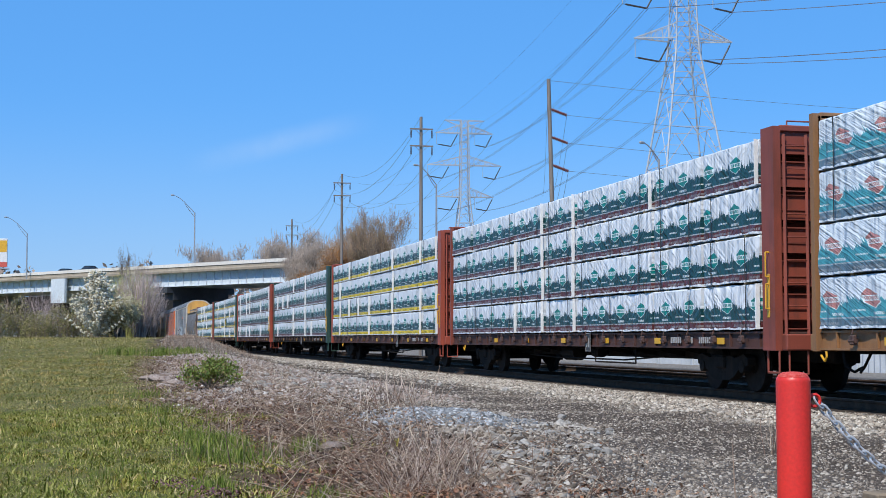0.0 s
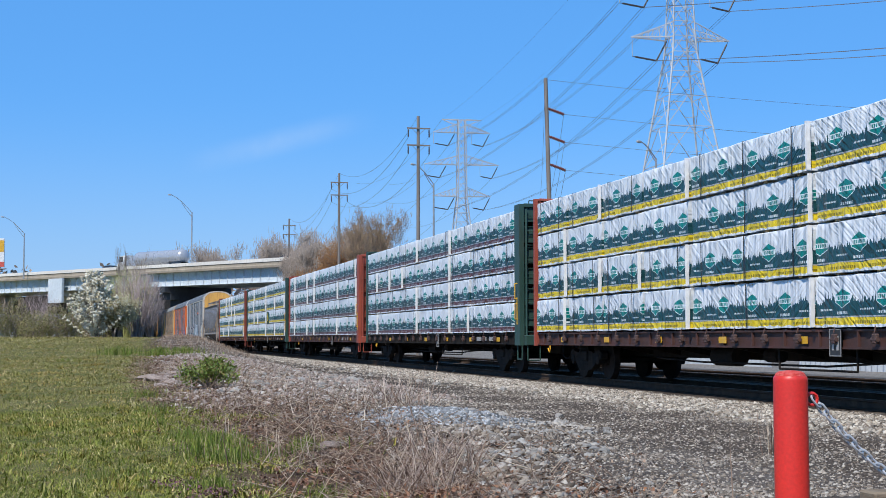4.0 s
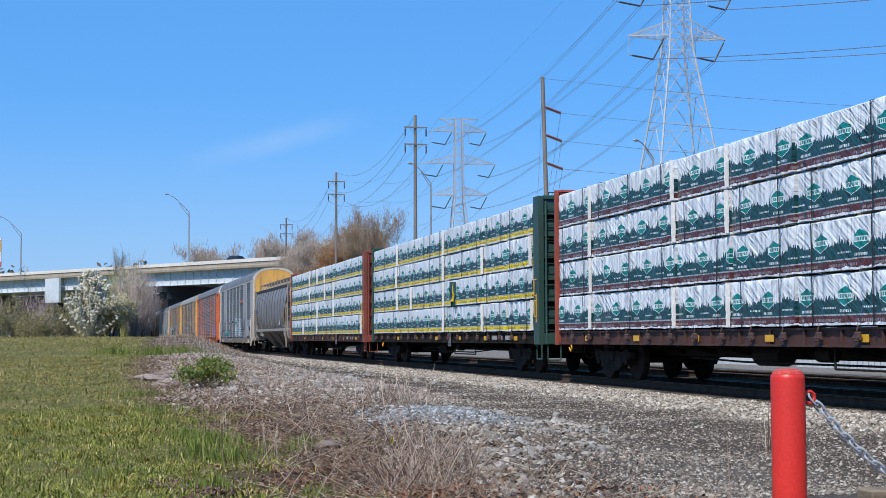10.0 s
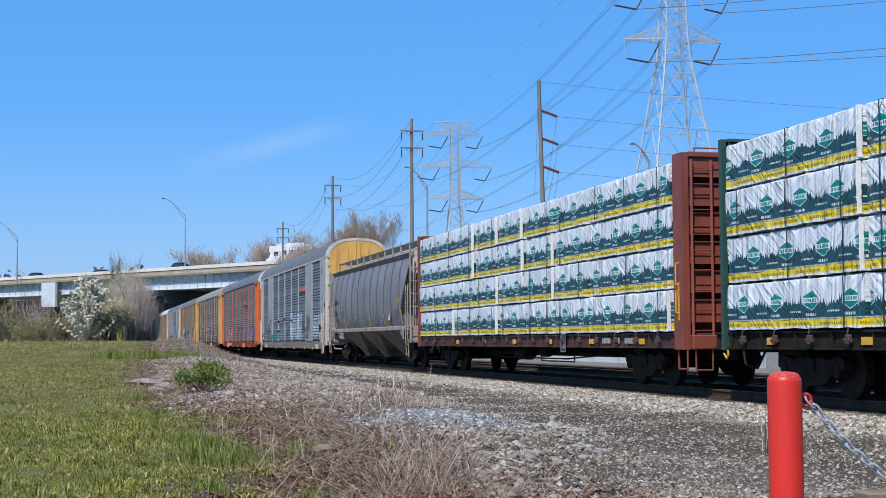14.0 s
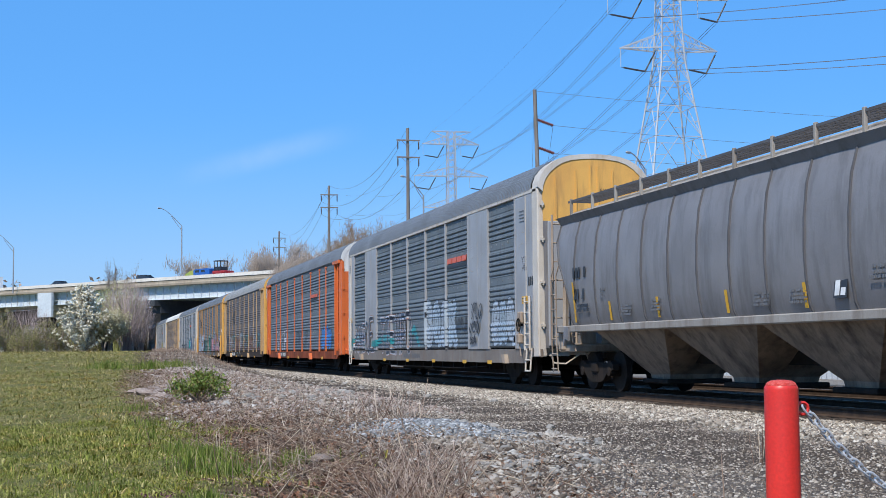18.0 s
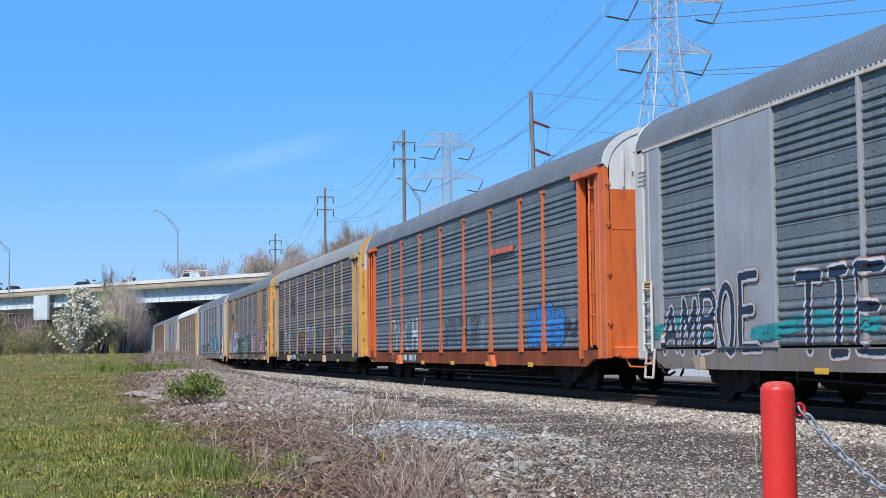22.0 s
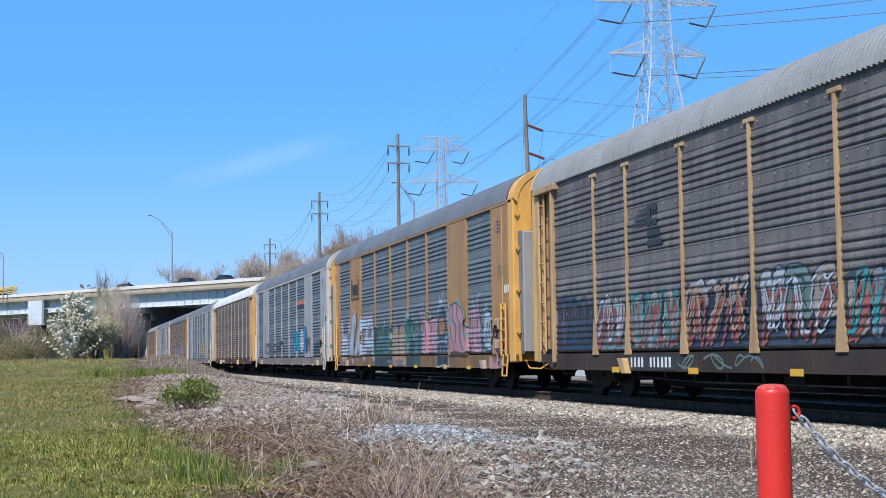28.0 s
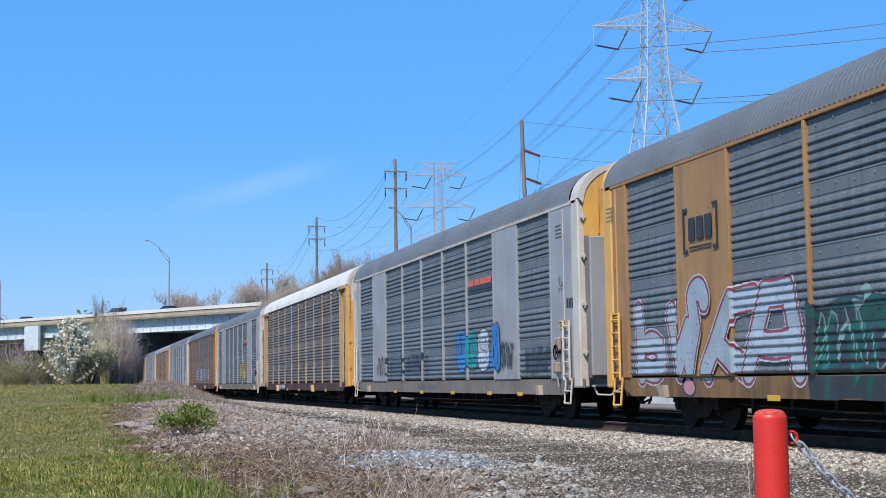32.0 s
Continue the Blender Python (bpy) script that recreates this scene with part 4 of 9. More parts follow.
    # sharp slanting creases, pulled one way or the other
    pull = noise_node(n, l, 0.7, 1.0, "Object", (1.0, 0.2, 1.0))
    crease = 0.0
    for sg, lo, hi in ((0.75, 0.47, 0.53), (-0.75, 0.53, 0.47)):
        cx = n.new("ShaderNodeCombineXYZ")
        l.new(maths(n, l, "MULTIPLY", maths(n, l, "SUBTRACT", z, maths(n, l, "MULTIPLY", u, sg)), 6.0), cx.inputs[0])
        l.new(maths(n, l, "MULTIPLY", maths(n, l, "ADD", x, maths(n, l, "MULTIPLY", z, sg)), 0.5), cx.inputs[1])
        tx = n.new("ShaderNodeTexNoise")
        tx.inputs["Scale"].default_value, tx.inputs["Detail"].default_value = 1.0, 2.0
        l.new(cx.outputs[0], tx.inputs["Vector"])
        ridge = maths(n, l, "ABSOLUTE", maths(n, l, "MULTIPLY_ADD", tx.outputs["Fac"], 2.0, -1.0))
        mask = n.new("ShaderNodeMapRange")
        mask.inputs["From Min"].default_value, mask.inputs["From Max"].default_value = lo, hi
        l.new(pull, mask.inputs["Value"])
        crease = maths(n, l, "ADD", maths(n, l, "MULTIPLY", ridge, mask.outputs[0]), crease)
    bump(n, l, b, maths(n, l, "MULTIPLY_ADD", crease, 0.30, maths(n, l, "MULTIPLY_ADD", fine, 0.05, maths(n, l, "MULTIPLY", fold, 0.75))), 1.0, 0.12)
    return m


WRAP_RED = wrap_material("white_wrap_maroon_hem", (0.10, 0.028, 0.03))
WRAP_YELLOW = wrap_material("white_wrap_yellow_hem", (0.74, 0.55, 0.02))
WRAP_BLUE = wrap_material("pale_wrap_blue_print", (0.10, 0.16, 0.2), (0.68, 0.75, 0.8), (0.45, 0.2, 0.18), (0.06, 0.28, 0.33), 0.9)
LUMBER = mat("sawn_lumber", (0.52, 0.36, 0.19), (0.42, 0.28, 0.14), 4, 0.8, 0, 30, 0.3, (0.4, 5, 5))
WEB_BLACK = mat("black_strap", (0.02, 0.02, 0.022), (0.04, 0.04, 0.04), 6, 0.6)
WRAP_PLAIN = mat("white_wrap_edge", (0.82, 0.82, 0.8), (0.7, 0.7, 0.69), 3, 0.4, 0, 12, 0.5)


def pack_mesh(L, seed):
    """A wrapped package: length L, the wrap sagging and creased between its corners."""
    rng = random.Random(seed)
    D, H = 1.30, 0.808
    nx = max(12, int(L / 0.085))
    cs = [(-D / 2, z) for z in np.linspace(0.0, H - 0.03, 10)] + [(-D / 2 + 0.03, H), (-0.2, H), (0.3, H), (D / 2, H), (D / 2, 0.0)]
    off = rng.uniform(0, 50)
    sol = Solid()
    rings = []
    for i in range(nx + 1):
        x = -L / 2 + 0.01 + (L - 0.02) * i / nx
        r = []
        edge = min(1.0, min(i, nx - i) / 2.0)
        for k, (y, z) in enumerate(cs):
            dy = dz = 0.0
            if k < 10:
                dy = 0.034 * noise.noise((x * 4.0 + off, z * 1.3, off)) + 0.022 * noise.noise((x * 11 + z * 7 * math.sin(off), z * 2.0, off))
                dy -= 0.018 * edge * (1 - z / H)
                if k == 0:
                    dz = 0.02 * noise.noise((x * 3.0, off, 1.0)) - 0.006
            elif k < 13:
                dz = 0.014 * noise.noise((x * 2.2, y * 3, off)) - 0.012 * edge * (1 if k == 11 else 0.3)
            r.append((x, y + dy, z + dz))
        rings.append(r)
    sol.rings(rings, True, True)
    return sol


PACKS = {}


def pack(kind, L, seed, wrapm):
    key = (kind, L, seed)
    if key not in PACKS:
        PACKS[key] = pack_mesh(L, seed).mesh("wrap", wrapm, True)
    return PACKS[key]


def edge_strip(w, seed):
    s = Solid()
    n = 10
    s.rings([[(a + 0.16 * w * noise.noise((k * 0.9, a * 9, seed)), b + 0.012 * noise.noise((k * 0.8, a * 14, seed + 5.0)), k * 0.80 / n) for a, b in ((-w, -0.006), (-0.4 * w, -0.016), (0.3 * w, -0.012), (w, -0.02), (w, 0.055), (-w, 0.055))] for k in range(n + 1)], True, True)
    return s.mesh("edge_strip", WRAP_PLAIN)


EDGES = [edge_strip(w, k) for k, w in enumerate((0.014, 0.026, 0.02, 0.036))]
STRAP = Solid().box(-0.011, 0.011, -0.004, 0.004, -0.01, 0.79).prism([(-0.004, 0.782), (-0.004, 0.79), (0.07, 0.806), (1.2, 0.806), (1.2, 0.798), (0.07, 0.798)], -0.011, 0.011).mesh("strap", WEB_BLACK)
HEM = {"red": "maroon", "yellow": "yellow", "blue": "blue-printed"}


def loads(s0, kind, rng, start, unit):
    """Four tiers of packages on either side of the middle frame."""
    wrapm = {"red": WRAP_RED, "yellow": WRAP_YELLOW, "blue": WRAP_BLUE}[kind]
    base = [2 * unit] * 2 + [unit] * 5
    rng.shuffle(base)
    bare = [rng.choice((0, 0, 1, 2, 3)) for _ in base]
    for side in (-1, 1):
        for tier in range(4):
            x = start
            for col, L in enumerate(base):
                p = thing("lumber_package", "lumber package in white printed plastic wrap with %s hem" % HEM[kind], "lumber package", None, "lumber packages")
                w = part("wrap", pack(kind, L - 0.03, rng.randrange(4), wrapm), None, p, "", pose(0, 0, 0, 0, 0, 0 if side < 0 else 180))
                if side < 0:
                    if rng.random() < (0.65 if bare[col] else 0.15):
                        part("edge_strip", EDGES[rng.randrange(4) if bare[col] else 0], None, p, "bare white wrap edge", (L / 2 - 0.03, -0.722, 0))
                    for f in ((-0.3, 0.3) if L < 3 else (-0.38, 0.0, 0.38)):
                        if rng.random() < 0.6:
                            part("strap", STRAP, None, p, "", (L * f, -0.706, 0))
                rides(p, s0 + x + L / 2, side * 0.80 + rng.uniform(-0.02, 0.02), 1.15 + tier * 0.85)
                x += L + 0.066
    # timber bearers between the tiers
    b = Solid()
    for side in (-1, 1):
        for tier in range(1, 4):
            for k in range(18):
                x = -10.4 + k * 1.22
                b.box(x - 0.05, x + 0.05, side * 0.8 - 0.62, side * 0.8 + 0.62, 1.15 + tier * 0.85 - 0.040, 1.15 + tier * 0.85 - 0.001)
    return b


WINCH = Solid()
WINCH.box(-0.06, 0.06, -0.08, 0.0, -0.12, 0.04, 0.02).tube((-0.09, -0.05, -0.05), (0.09, -0.05, -0.05), 0.036, n=8).tube((0, -0.06, 0.05), (0, -0.03, 0.16), 0.012, n=5)
WINCH_RUST = mat("rusty_winch_paint", (0.12, 0.06, 0.045), (0.06, 0.035, 0.03), 5, 0.7, 0, 40, 0.3)
WINCH = WINCH.mesh("winch", WINCH_RUST)


def bars(rng, w, rows, h, fill=0.8):
    """Unreadable lines of lettering as plain bars, in the xz plane."""
    s = Solid()
    for k in range(rows):
        x, z = 0.0, -k * h * 1.6
        while x < w:
            q = (0.55 if rows == 1 else rng.uniform(0.5, 1.3)) * h
            if rng.random() < fill:
                s.box(x, min(w, x + q), -0.002, 0.002, z - h / 2, z + h / 2)
            x += q + h * (0.22 if rows == 1 else 0.35)
    return s


CROSS_BEARER = Solid().prism([(-1.36, 0.82), (-0.25, 0.6), (0.25, 0.6), (1.36, 0.82), (1.36, 0.99), (-1.36, 0.99)], -0.05, 0.05).mesh("cross_bearer", BLACK_STEEL)


def lumber_car(n, paint, tone, load_kind, sill_paint, rear=-11.45, unit=2.44):
    """A centre-beam flat car: deck, sills, middle frame, two bulkheads, running gear."""
    rng = random.Random(100 + n)
    s0 = -24.5 * (n - 2)
    car = thing("lumber_flatcar", "%s centre-beam lumber flat car with end bulkheads" % tone, "rail car", None, "lumber cars")
    rides(car, s0)
    part("deck", Solid().box(-11.6, 11.6, -1.36, 1.36, 1.0, 1.10, 0.01), sill_paint, car)
    part("centre_sill", Solid().box(-11.4, 11.4, -0.25, 0.25, 0.55, 0.998, 0.02), BLACK_STEEL, car)
    for s in (-1, 1):
        y = s * 1.43
        ch = [(y - s * 0.07, 0.80), (y, 0.80), (y, 0.835), (y - s * 0.045, 0.835), (y - s * 0.045, 1.075), (y, 1.075), (y, 1.11), (y - s * 0.07, 1.11)]
        part("side_sill", Solid().prism(ch, -11.6, 11.6), sill_paint, car)
        stf = Solid().box(-0.02, 0.02, -0.02, 0.02, 0.837, 1.073).mesh("stiffener", sill_paint)
        for k in range(19):
            part("stiffener", stf, None, car, "", (-10.9 + k * 1.21, y - s * 0.021, 0))
    for k in range(18):
        x = -10.3 + k * 1.21
        part("winch", WINCH, None, car, "", (x, -1.435, 1.0))
    for k in range(7):
        x = -9.3 + k * 3.1
        part("reflector", Solid().box(-0.16, 0.16, -0.004, 0.004, -0.06, 0.06), YELLOW_MARK, car, "yellow reflective plate", (x, -1.437, 0.94))
    # cross bearers and brake gear
    for k in range(9):
        part("cross_bearer", CROSS_BEARER, None, car, "", (-6.4 + k * 1.6, 0, 0))
    br = Solid()
    br.tube((-1.7, -0.75, 0.62), (-0.7, -0.75, 0.62), 0.19, n=12)
    br.tube((0.6, -0.8, 0.66), (1.1, -0.8, 0.66), 0.13, n=10)
    br.pipe([(-4.5, -0.9, 0.55), (-2, -0.95, 0.5), (3, -0.95, 0.5), (5, -0.8, 0.6)], 0.02)
    br.pipe([(2.0, -1.3, 0.8), (2.0, -1.3, 0.45), (4.6, -1.3, 0.45), (4.6, -1.3, 0.8)], 0.02)
    part("brake_gear", br, BLACK_STEEL, car)
    plate = part("placard", Solid().box(-0.19, 0.19, -0.006, 0.006, -0.22, 0.22, 0.003), BLACK_MARK, car, "black data plate", (1.9 if n % 2 else 4.2, -1.452, 0.9))
    txt = Solid()
    for a, b, c, d in ((-0.18, 0.18, 0.2, 0.212), (-0.18, 0.18, -0.212, -0.2), (-0.18, -0.168, -0.2, 0.2), (0.168, 0.18, -0.2, 0.2), (-0.1, -0.03, -0.12, 0.1), (0.04, 0.11, -0.12, 0.1)):
        txt.box(a, b, -0.010, -0.0065, c, d)
    part("plate_lines", txt, DULL_MARK, plate)
    # middle frame
    top = Solid().box(-11.2, 11.2, -0.14, 0.14, 4.42, 4.52, 0.01)
    part("top_chord", top, paint, car)
    posts = Solid()
    for k in range(17):
        x = -10.6 + k * 1.325
        posts.box(x - 0.09, x + 0.09, -0.09, 0.09, 1.1, 4.42)
    for k in range(16):
        x = -10.6 + k * 1.325
        posts.bar((x, 0, 1.15 if k % 2 else 4.4), (x + 1.325, 0, 4.4 if k % 2 else 1.15), 0.06, 0.08)
    part("middle_frame", posts, paint, car)
    for s in (-1, 1):
        bulk = part("bulkhead", Solid().box(-0.03, 0.03, -1.40, 1.40, 1.1, 4.60), paint, car, "%s bulkhead" % tone, pose(11.22 if s > 0 else rear, 0, 0, 0, 0, 0 if s > 0 else 180))
        dep = 0.47 if s > 0 else 0.12
        for y in (-1.43, 1.43):
            c = [(0.0, -0.07), (dep, -0.07), (dep, 0.07), (dep - 0.05, 0.07), (dep - 0.05, 0.03), (0.06, 0.03), (0.06, 0.07), (0.0, 0.07)]
            sg = 1 if y < 0 else -1
            part("corner_post", Solid().prism([(a - 0.03, y + sg * b) for a, b in c], 0.78, 4.64, "z"), paint, bulk)
        for k in range(6):
            z = 1.545 + k * 0.57
            rib = Solid().prism([(0.03, z - 0.23), (dep * 0.86, z - 0.215), (dep * 0.86, z - 0.06), (dep * 0.82, z - 0.05), (dep * 0.82, z + 0.2), (0.03, z + 0.215)], -1.34, 1.34, "y")
            for zb in (z - 0.225, z - 0.06, z + 0.2):
                rib.box(dep * 0.8, dep * 0.86 + 0.02, -1.34, 1.34, zb - 0.01, zb + 0.01)
            part("rib", rib, paint, bulk)
        hood = Solid().box(-0.03, dep - 0.03, -1.36, 1.36, 4.55, 4.66, 0.015)
        hood.pipe([(dep - 0.1, -1.2, 4.66), (dep - 0.1, -1.2, 4.74), (dep - 0.1, -0.6, 4.74), (dep - 0.1, -0.6, 4.66)], 0.015)
        part("top_beam", hood, paint, bulk)
        part("ladder", ladder(dep - 0.02, -1.30, 0.95, 4.5, 0.42, 9, r=0.011), paint, bulk)
        gr = Solid()
        for z in (1.5, 2.05):
            gr.pipe([(dep * 0.5, -1.49, z), (dep * 0.5, -1.57, z), (dep * 0.5, -1.57, z + 0.42), (dep * 0.5, -1.49, z + 0.42)], 0.014)
        part("grab_iron", gr, YELLOW_MARK, bulk, "yellow grab iron")
        end = Solid().box(0.03, 0.62 if s > 0 else 0.4, -1.38, 1.38, 0.78, 1.06, 0.02)
        end.pipe([(0.55, -1.3, 0.8), (0.55, -1.3, 0.38), (0.55, -0.95, 0.38), (0.55, -0.95, 0.8)], 0.018)
        end.pipe([(0.0, -1.42, 0.8), (0.0, -1.42, 0.40), (0.42, -1.42, 0.40), (0.42, -1.42, 0.8)], 0.02)
        part("end_sill", end, paint, bulk)
        hook = Solid().pipe([(0.62, -0.75, 0.7), (0.75, -0.75, 0.6), (0.82, -0.75, 0.68), (0.78, -0.75, 0.82), (0.66, -0.75, 0.95)], 0.02)
        part("cut_lever", hook, YELLOW_MARK, bulk)
    for x, w in ((6.9, 0.55), (7.8, 0.2), (8.3, 0.7)):
        part("lettering", bars(rng, w, 1, 0.12, 1.0), DULL_MARK, car, "white stencilled marks", (x, -1.434, 0.955))
    if s0 > -150:
        mk = Solid().box(-0.05, 0.05, -0.003, 0.003, 0.0, 0.75, 0.0)
        part("yellow_bar", mk, YELLOW_MARK, car, "yellow painted bar on the corner post", (11.42, -1.504, 1.35))
    tagged(part("bearer_timber", loads(s0, load_kind, rng, rear + 0.09, unit), LUMBER, car, "timber bearers between the tiers"), kind="stuff")
    trucks(car, (-8.6, 8.6))
    couplers(car, 12.25)
    return car


lumber_car(0, AR_RUST, "rusty brown", "blue", AR_RUST)
lumber_car(1, RED_OXIDE, "red-brown", "red", SILL_BROWN)
lumber_car(2, RED_DEEP, "brick red", "yellow", SILL_BROWN)
lumber_car(3, DARK_GREEN, "dark green", "red", BLACK_STEEL, -10.95, 2.385)
lumber_car(4, RED_DEEP, "brick red", "red", SILL_BROWN)
car = lumber_car(5, DARK_GREEN, "dark green", "yellow", BLACK_STEEL, -11.05, 2.395)
flap = Solid()
for k in range(5):
    x0, hang = 0.09 * k, 0.5 + 0.22 * math.sin(k * 2.1)
    flap.rings([[(x0 + 0.05 * math.sin(z * 9 + k), -0.05 - 0.05 * math.sin(k * 1.7 + z * 5), z), (x0 + 0.12, -0.02 - 0.05 * math.cos(k * 2.3 + z * 4), z), (x0 + 0.10, 0.03, z), (x0, 0.03, z)] for z in np.linspace(0.12, -hang, 7)], True, True, 1 if k == 3 else 0)
part("torn_wrap", flap, [mat("dark_torn_wrap", (0.012, 0.05, 0.055), (0.02, 0.07, 0.075), 3, 0.4, 0, 20, 0.4), mat("yellow_torn_wrap", (0.7, 0.52, 0.03), (0.6, 0.42, 0.03), 3, 0.45, 0, 20, 0.4)], car, "torn wrap hanging in folds", (2.35, -1.50, 2.62))
lumber_car(6, RED_OXIDE, "red-brown", "yellow", SILL_BROWN)


# ---- train: covered hopper ----
def hopper_car():
    s0 = -119.35
    car = thing("covered_hopper", "grey curved-side covered grain hopper car", "rail car")
    rides(car, s0)
    prof = [(1.43, 1.52), (1.49, 1.65), (1.55, 2.05), (1.575, 2.5), (1.56, 3.05), (1.50, 3.6), (1.37, 4.06)]
    roof = [(1.33, 4.16), (1.05, 4.33), (0.7, 4.44), (0.35, 4.49), (0.0, 4.5)]

    def skin(z):
        return float(np.interp(z, [p[1] for p in prof], [p[0] for p in prof])) + 0.022

    def reach(z):
        """Half length of the body at height z: the sheets draw in below."""
        return 8.36 - 1.0 * (1 - smooth01(2.0, 3.5, z)) ** 0.85
    def clip_x(f, z):
        return math.copysign(min(abs(f) * 8.36, reach(z)), f)

    for s in (-1, 1):
        nseam = 12
        for k in range(nseam):
            sh = Solid()
            a, b = -1 + 2 * k / nseam, -1 + 2 * (k + 1) / nseam
            rr = []
            for f in np.linspace(a + 0.0015, b - 0.0015, 5):
                bow = 0.012 * (1 - ((f - a) / (b - a) * 2 - 1) ** 2)
                rr.append([(clip_x(f, z), s * (y + bow), z) for y, z in prof] + [(clip_x(f, z), s * (y - 0.02), z) for y, z in reversed(prof)])
            sh.rings(rr, True, True)
            part("side_sheet", sh, HOPPER_GREY, car, smooth=True)
        for k in range(nseam + 1):
            f = -1 + 2 * k / nseam
            sm = Solid()
            sm.rings([[(clip_x(f, z) + e, s * (y + o), z) for y, z in prof] for e, o in ((-0.03, 0.003), (-0.022, 0.026), (0.022, 0.026), (0.03, 0.003))], False)
            part("seam_weld", sm, HOPPER_SEAM, car, "dark grimy weld seam")
        part("side_sill", Solid().box(-8.5, 8.5, min(s * 1.30, s * 1.55), max(s * 1.30, s * 1.55), 1.37, 1.53, 0.02), HOPPER_TAN, car, "dusty pale side sill")
        part("roof_edge", Solid().prism([(s * 1.31, 3.99), (s * 1.385, 3.98), (s * 1.50, 4.17), (s * 1.31, 4.22)], -8.42, 8.42), HOPPER_GREY, car, "dark grey roof eave")
    rf = Solid()
    full = [(-y, z) for y, z in roof] + [(y, z) for y, z in reversed(roof[:-1])]
    rf.rings([[(x, y, z) for y, z in full] for x in (-8.42, 8.42)], False)
    part("roof", rf, HOPPER_TAN, car, "dusty grey roof")
    hat = Solid().box(-7.4, 7.4, -0.32, 0.32, 4.49, 4.61, 0.03)
    part("hatch_cover", hat, HOPPER_TAN, car)
    for s in (-1, 1):
        wk = Solid()
        y0, y1 = sorted((s * 0.45, s * 1.12))
        wk.bar((-8.6, y0, 4.6), (8.6, y0, 4.6), 0.03, 0.05)
        wk.bar((-8.6, y1, 4.62), (8.6, y1, 4.62), 0.03, 0.06)
        for k in range(114):
            x = -8.55 + k * 0.1515
            wk.bar((x, y0, 4.6), (x, y1, 4.6), 0.02, 0.03)
        for k in range(1, 5):
            yy = y0 + (y1 - y0) * k / 5
            wk.bar((-8.6, yy, 4.6), (8.6, yy, 4.6), 0.015, 0.03)
        part("running_board", wk, HOPPER_SEAM, car, "dark steel grating walkway")
        for k in range(12):
            x = -8.4 + k * 1.527
            part("walkway_bracket", Solid().box(x - 0.04, x + 0.04, min(s * 1.09, s * 1.15), max(s * 1.09, s * 1.15), 4.22, 4.66, 0.008), HOPPER_TAN, car)
    # end: white upper plate, slope sheets below
    for e in (-1, 1):
        up = Solid()
        outline = [(-y, z) for y, z in [(1.34, 3.42), (1.36, 4.05)] + roof] + [(y, z) for y, z in list(reversed(roof[:-1])) + [(1.36, 4.05), (1.34, 3.42)]]
        up.prism([(a, b) for a, b in outline], e * 8.36, e * 8.42, "x")
        part("end_plate", up, AR_WHITE, car, "cream-white upper end plate")
        low = Solid()
        low.rings([[(e * (reach(z) - 0.04), s * (float(np.interp(z, [p[1] for p in prof], [p[0] for p in prof])) - 0.03), z) for s in (-1, 1)] for z in (4.05, 3.8, 3.5, 3.2, 2.9, 2.6, 2.3, 2.0, 1.75, 1.53)], False)
        part("slope_sheet", low, HOPPER_GREY, car, "shaded sloping end sheet")
        fr = Solid()
        for y in (-1.3, 1.3):
            fr.box(min(e * 8.3, e * 8.62), max(e * 8.3, e * 8.62), y - 0.13, y + 0.13, 0.95, 1.5, 0.02)
            fr.bar((e * 8.45, y, 1.3), (e * 8.4, y * 0.98, 3.45), 0.1, 0.1)
            fr.bar((e * 6.5, y * 0.5, 1.3), (e * 8.2, y * 0.5, 3.3), 0.08, 0.08)
        for y in (-0.75, -0.2, 0.35, 0.8):
            fr.box(min(e * 8.3, e * 8.36), max(e * 8.3, e * 8.36), y - 0.2, y + 0.2, 1.1, 1.5, 0.01)
        fr.box(min(e * 7.6, e * 8.85), max(e * 7.6, e * 8.85), -1.35, 1.35, 0.9, 1.08, 0.03)
        part("end_frame", fr, DIRTY_CREAM, car)
        part("ladder", ladder(e * 8.72, -1.52, 1.05, 4.3, 0.6, 7, "x", 0.02), DIRTY_CREAM, car, "dusty cream end ladder")
        hand = Solid()
        for xx in (e * 8.25, e * 8.62):
            hand.pipe([(xx, -1.56, 0.42), (xx, -1.6, 1.2), (xx, -1.6, 2.75), (xx - 0.1 * e, -1.56, 3.0)], 0.018)
        for j in range(7):
            hand.tube((e * 8.25, -1.6, 0.5 + 0.36 * j), (e * 8.62, -1.6, 0.5 + 0.36 * j), 0.016, n=6)
        part("side_ladder", hand, DIRTY_CREAM, car)
        gus = Solid().prism([(e * 7.4, 1.5), (e * 7.7, 1.5), (e * 7.78, 1.05), (e * 7.72, 1.05), (e * 7.64, 1.22), (e * 7.4, 1.16)], -1.6, -1.55, "y")
        part("jacking_pad", gus, HOPPER_GREY, car, "pale bracket below the sill")
        gr = Solid().pipe([(e * 8.85, -1.4, 0.98), (e * 9.0, -1.35, 0.98), (e * 9.0, -0.6, 0.98), (e * 8.95, -0.5, 0.55)], 0.018)
        part("cut_lever", gr, DIRTY_CREAM, car)
        pf = Solid().box(min(e * 8.4, e * 8.85), max(e * 8.4, e * 8.85), -1.3, 1.3, 1.085, 1.12)
        part("end_platform", pf, HOPPER_TAN, car)
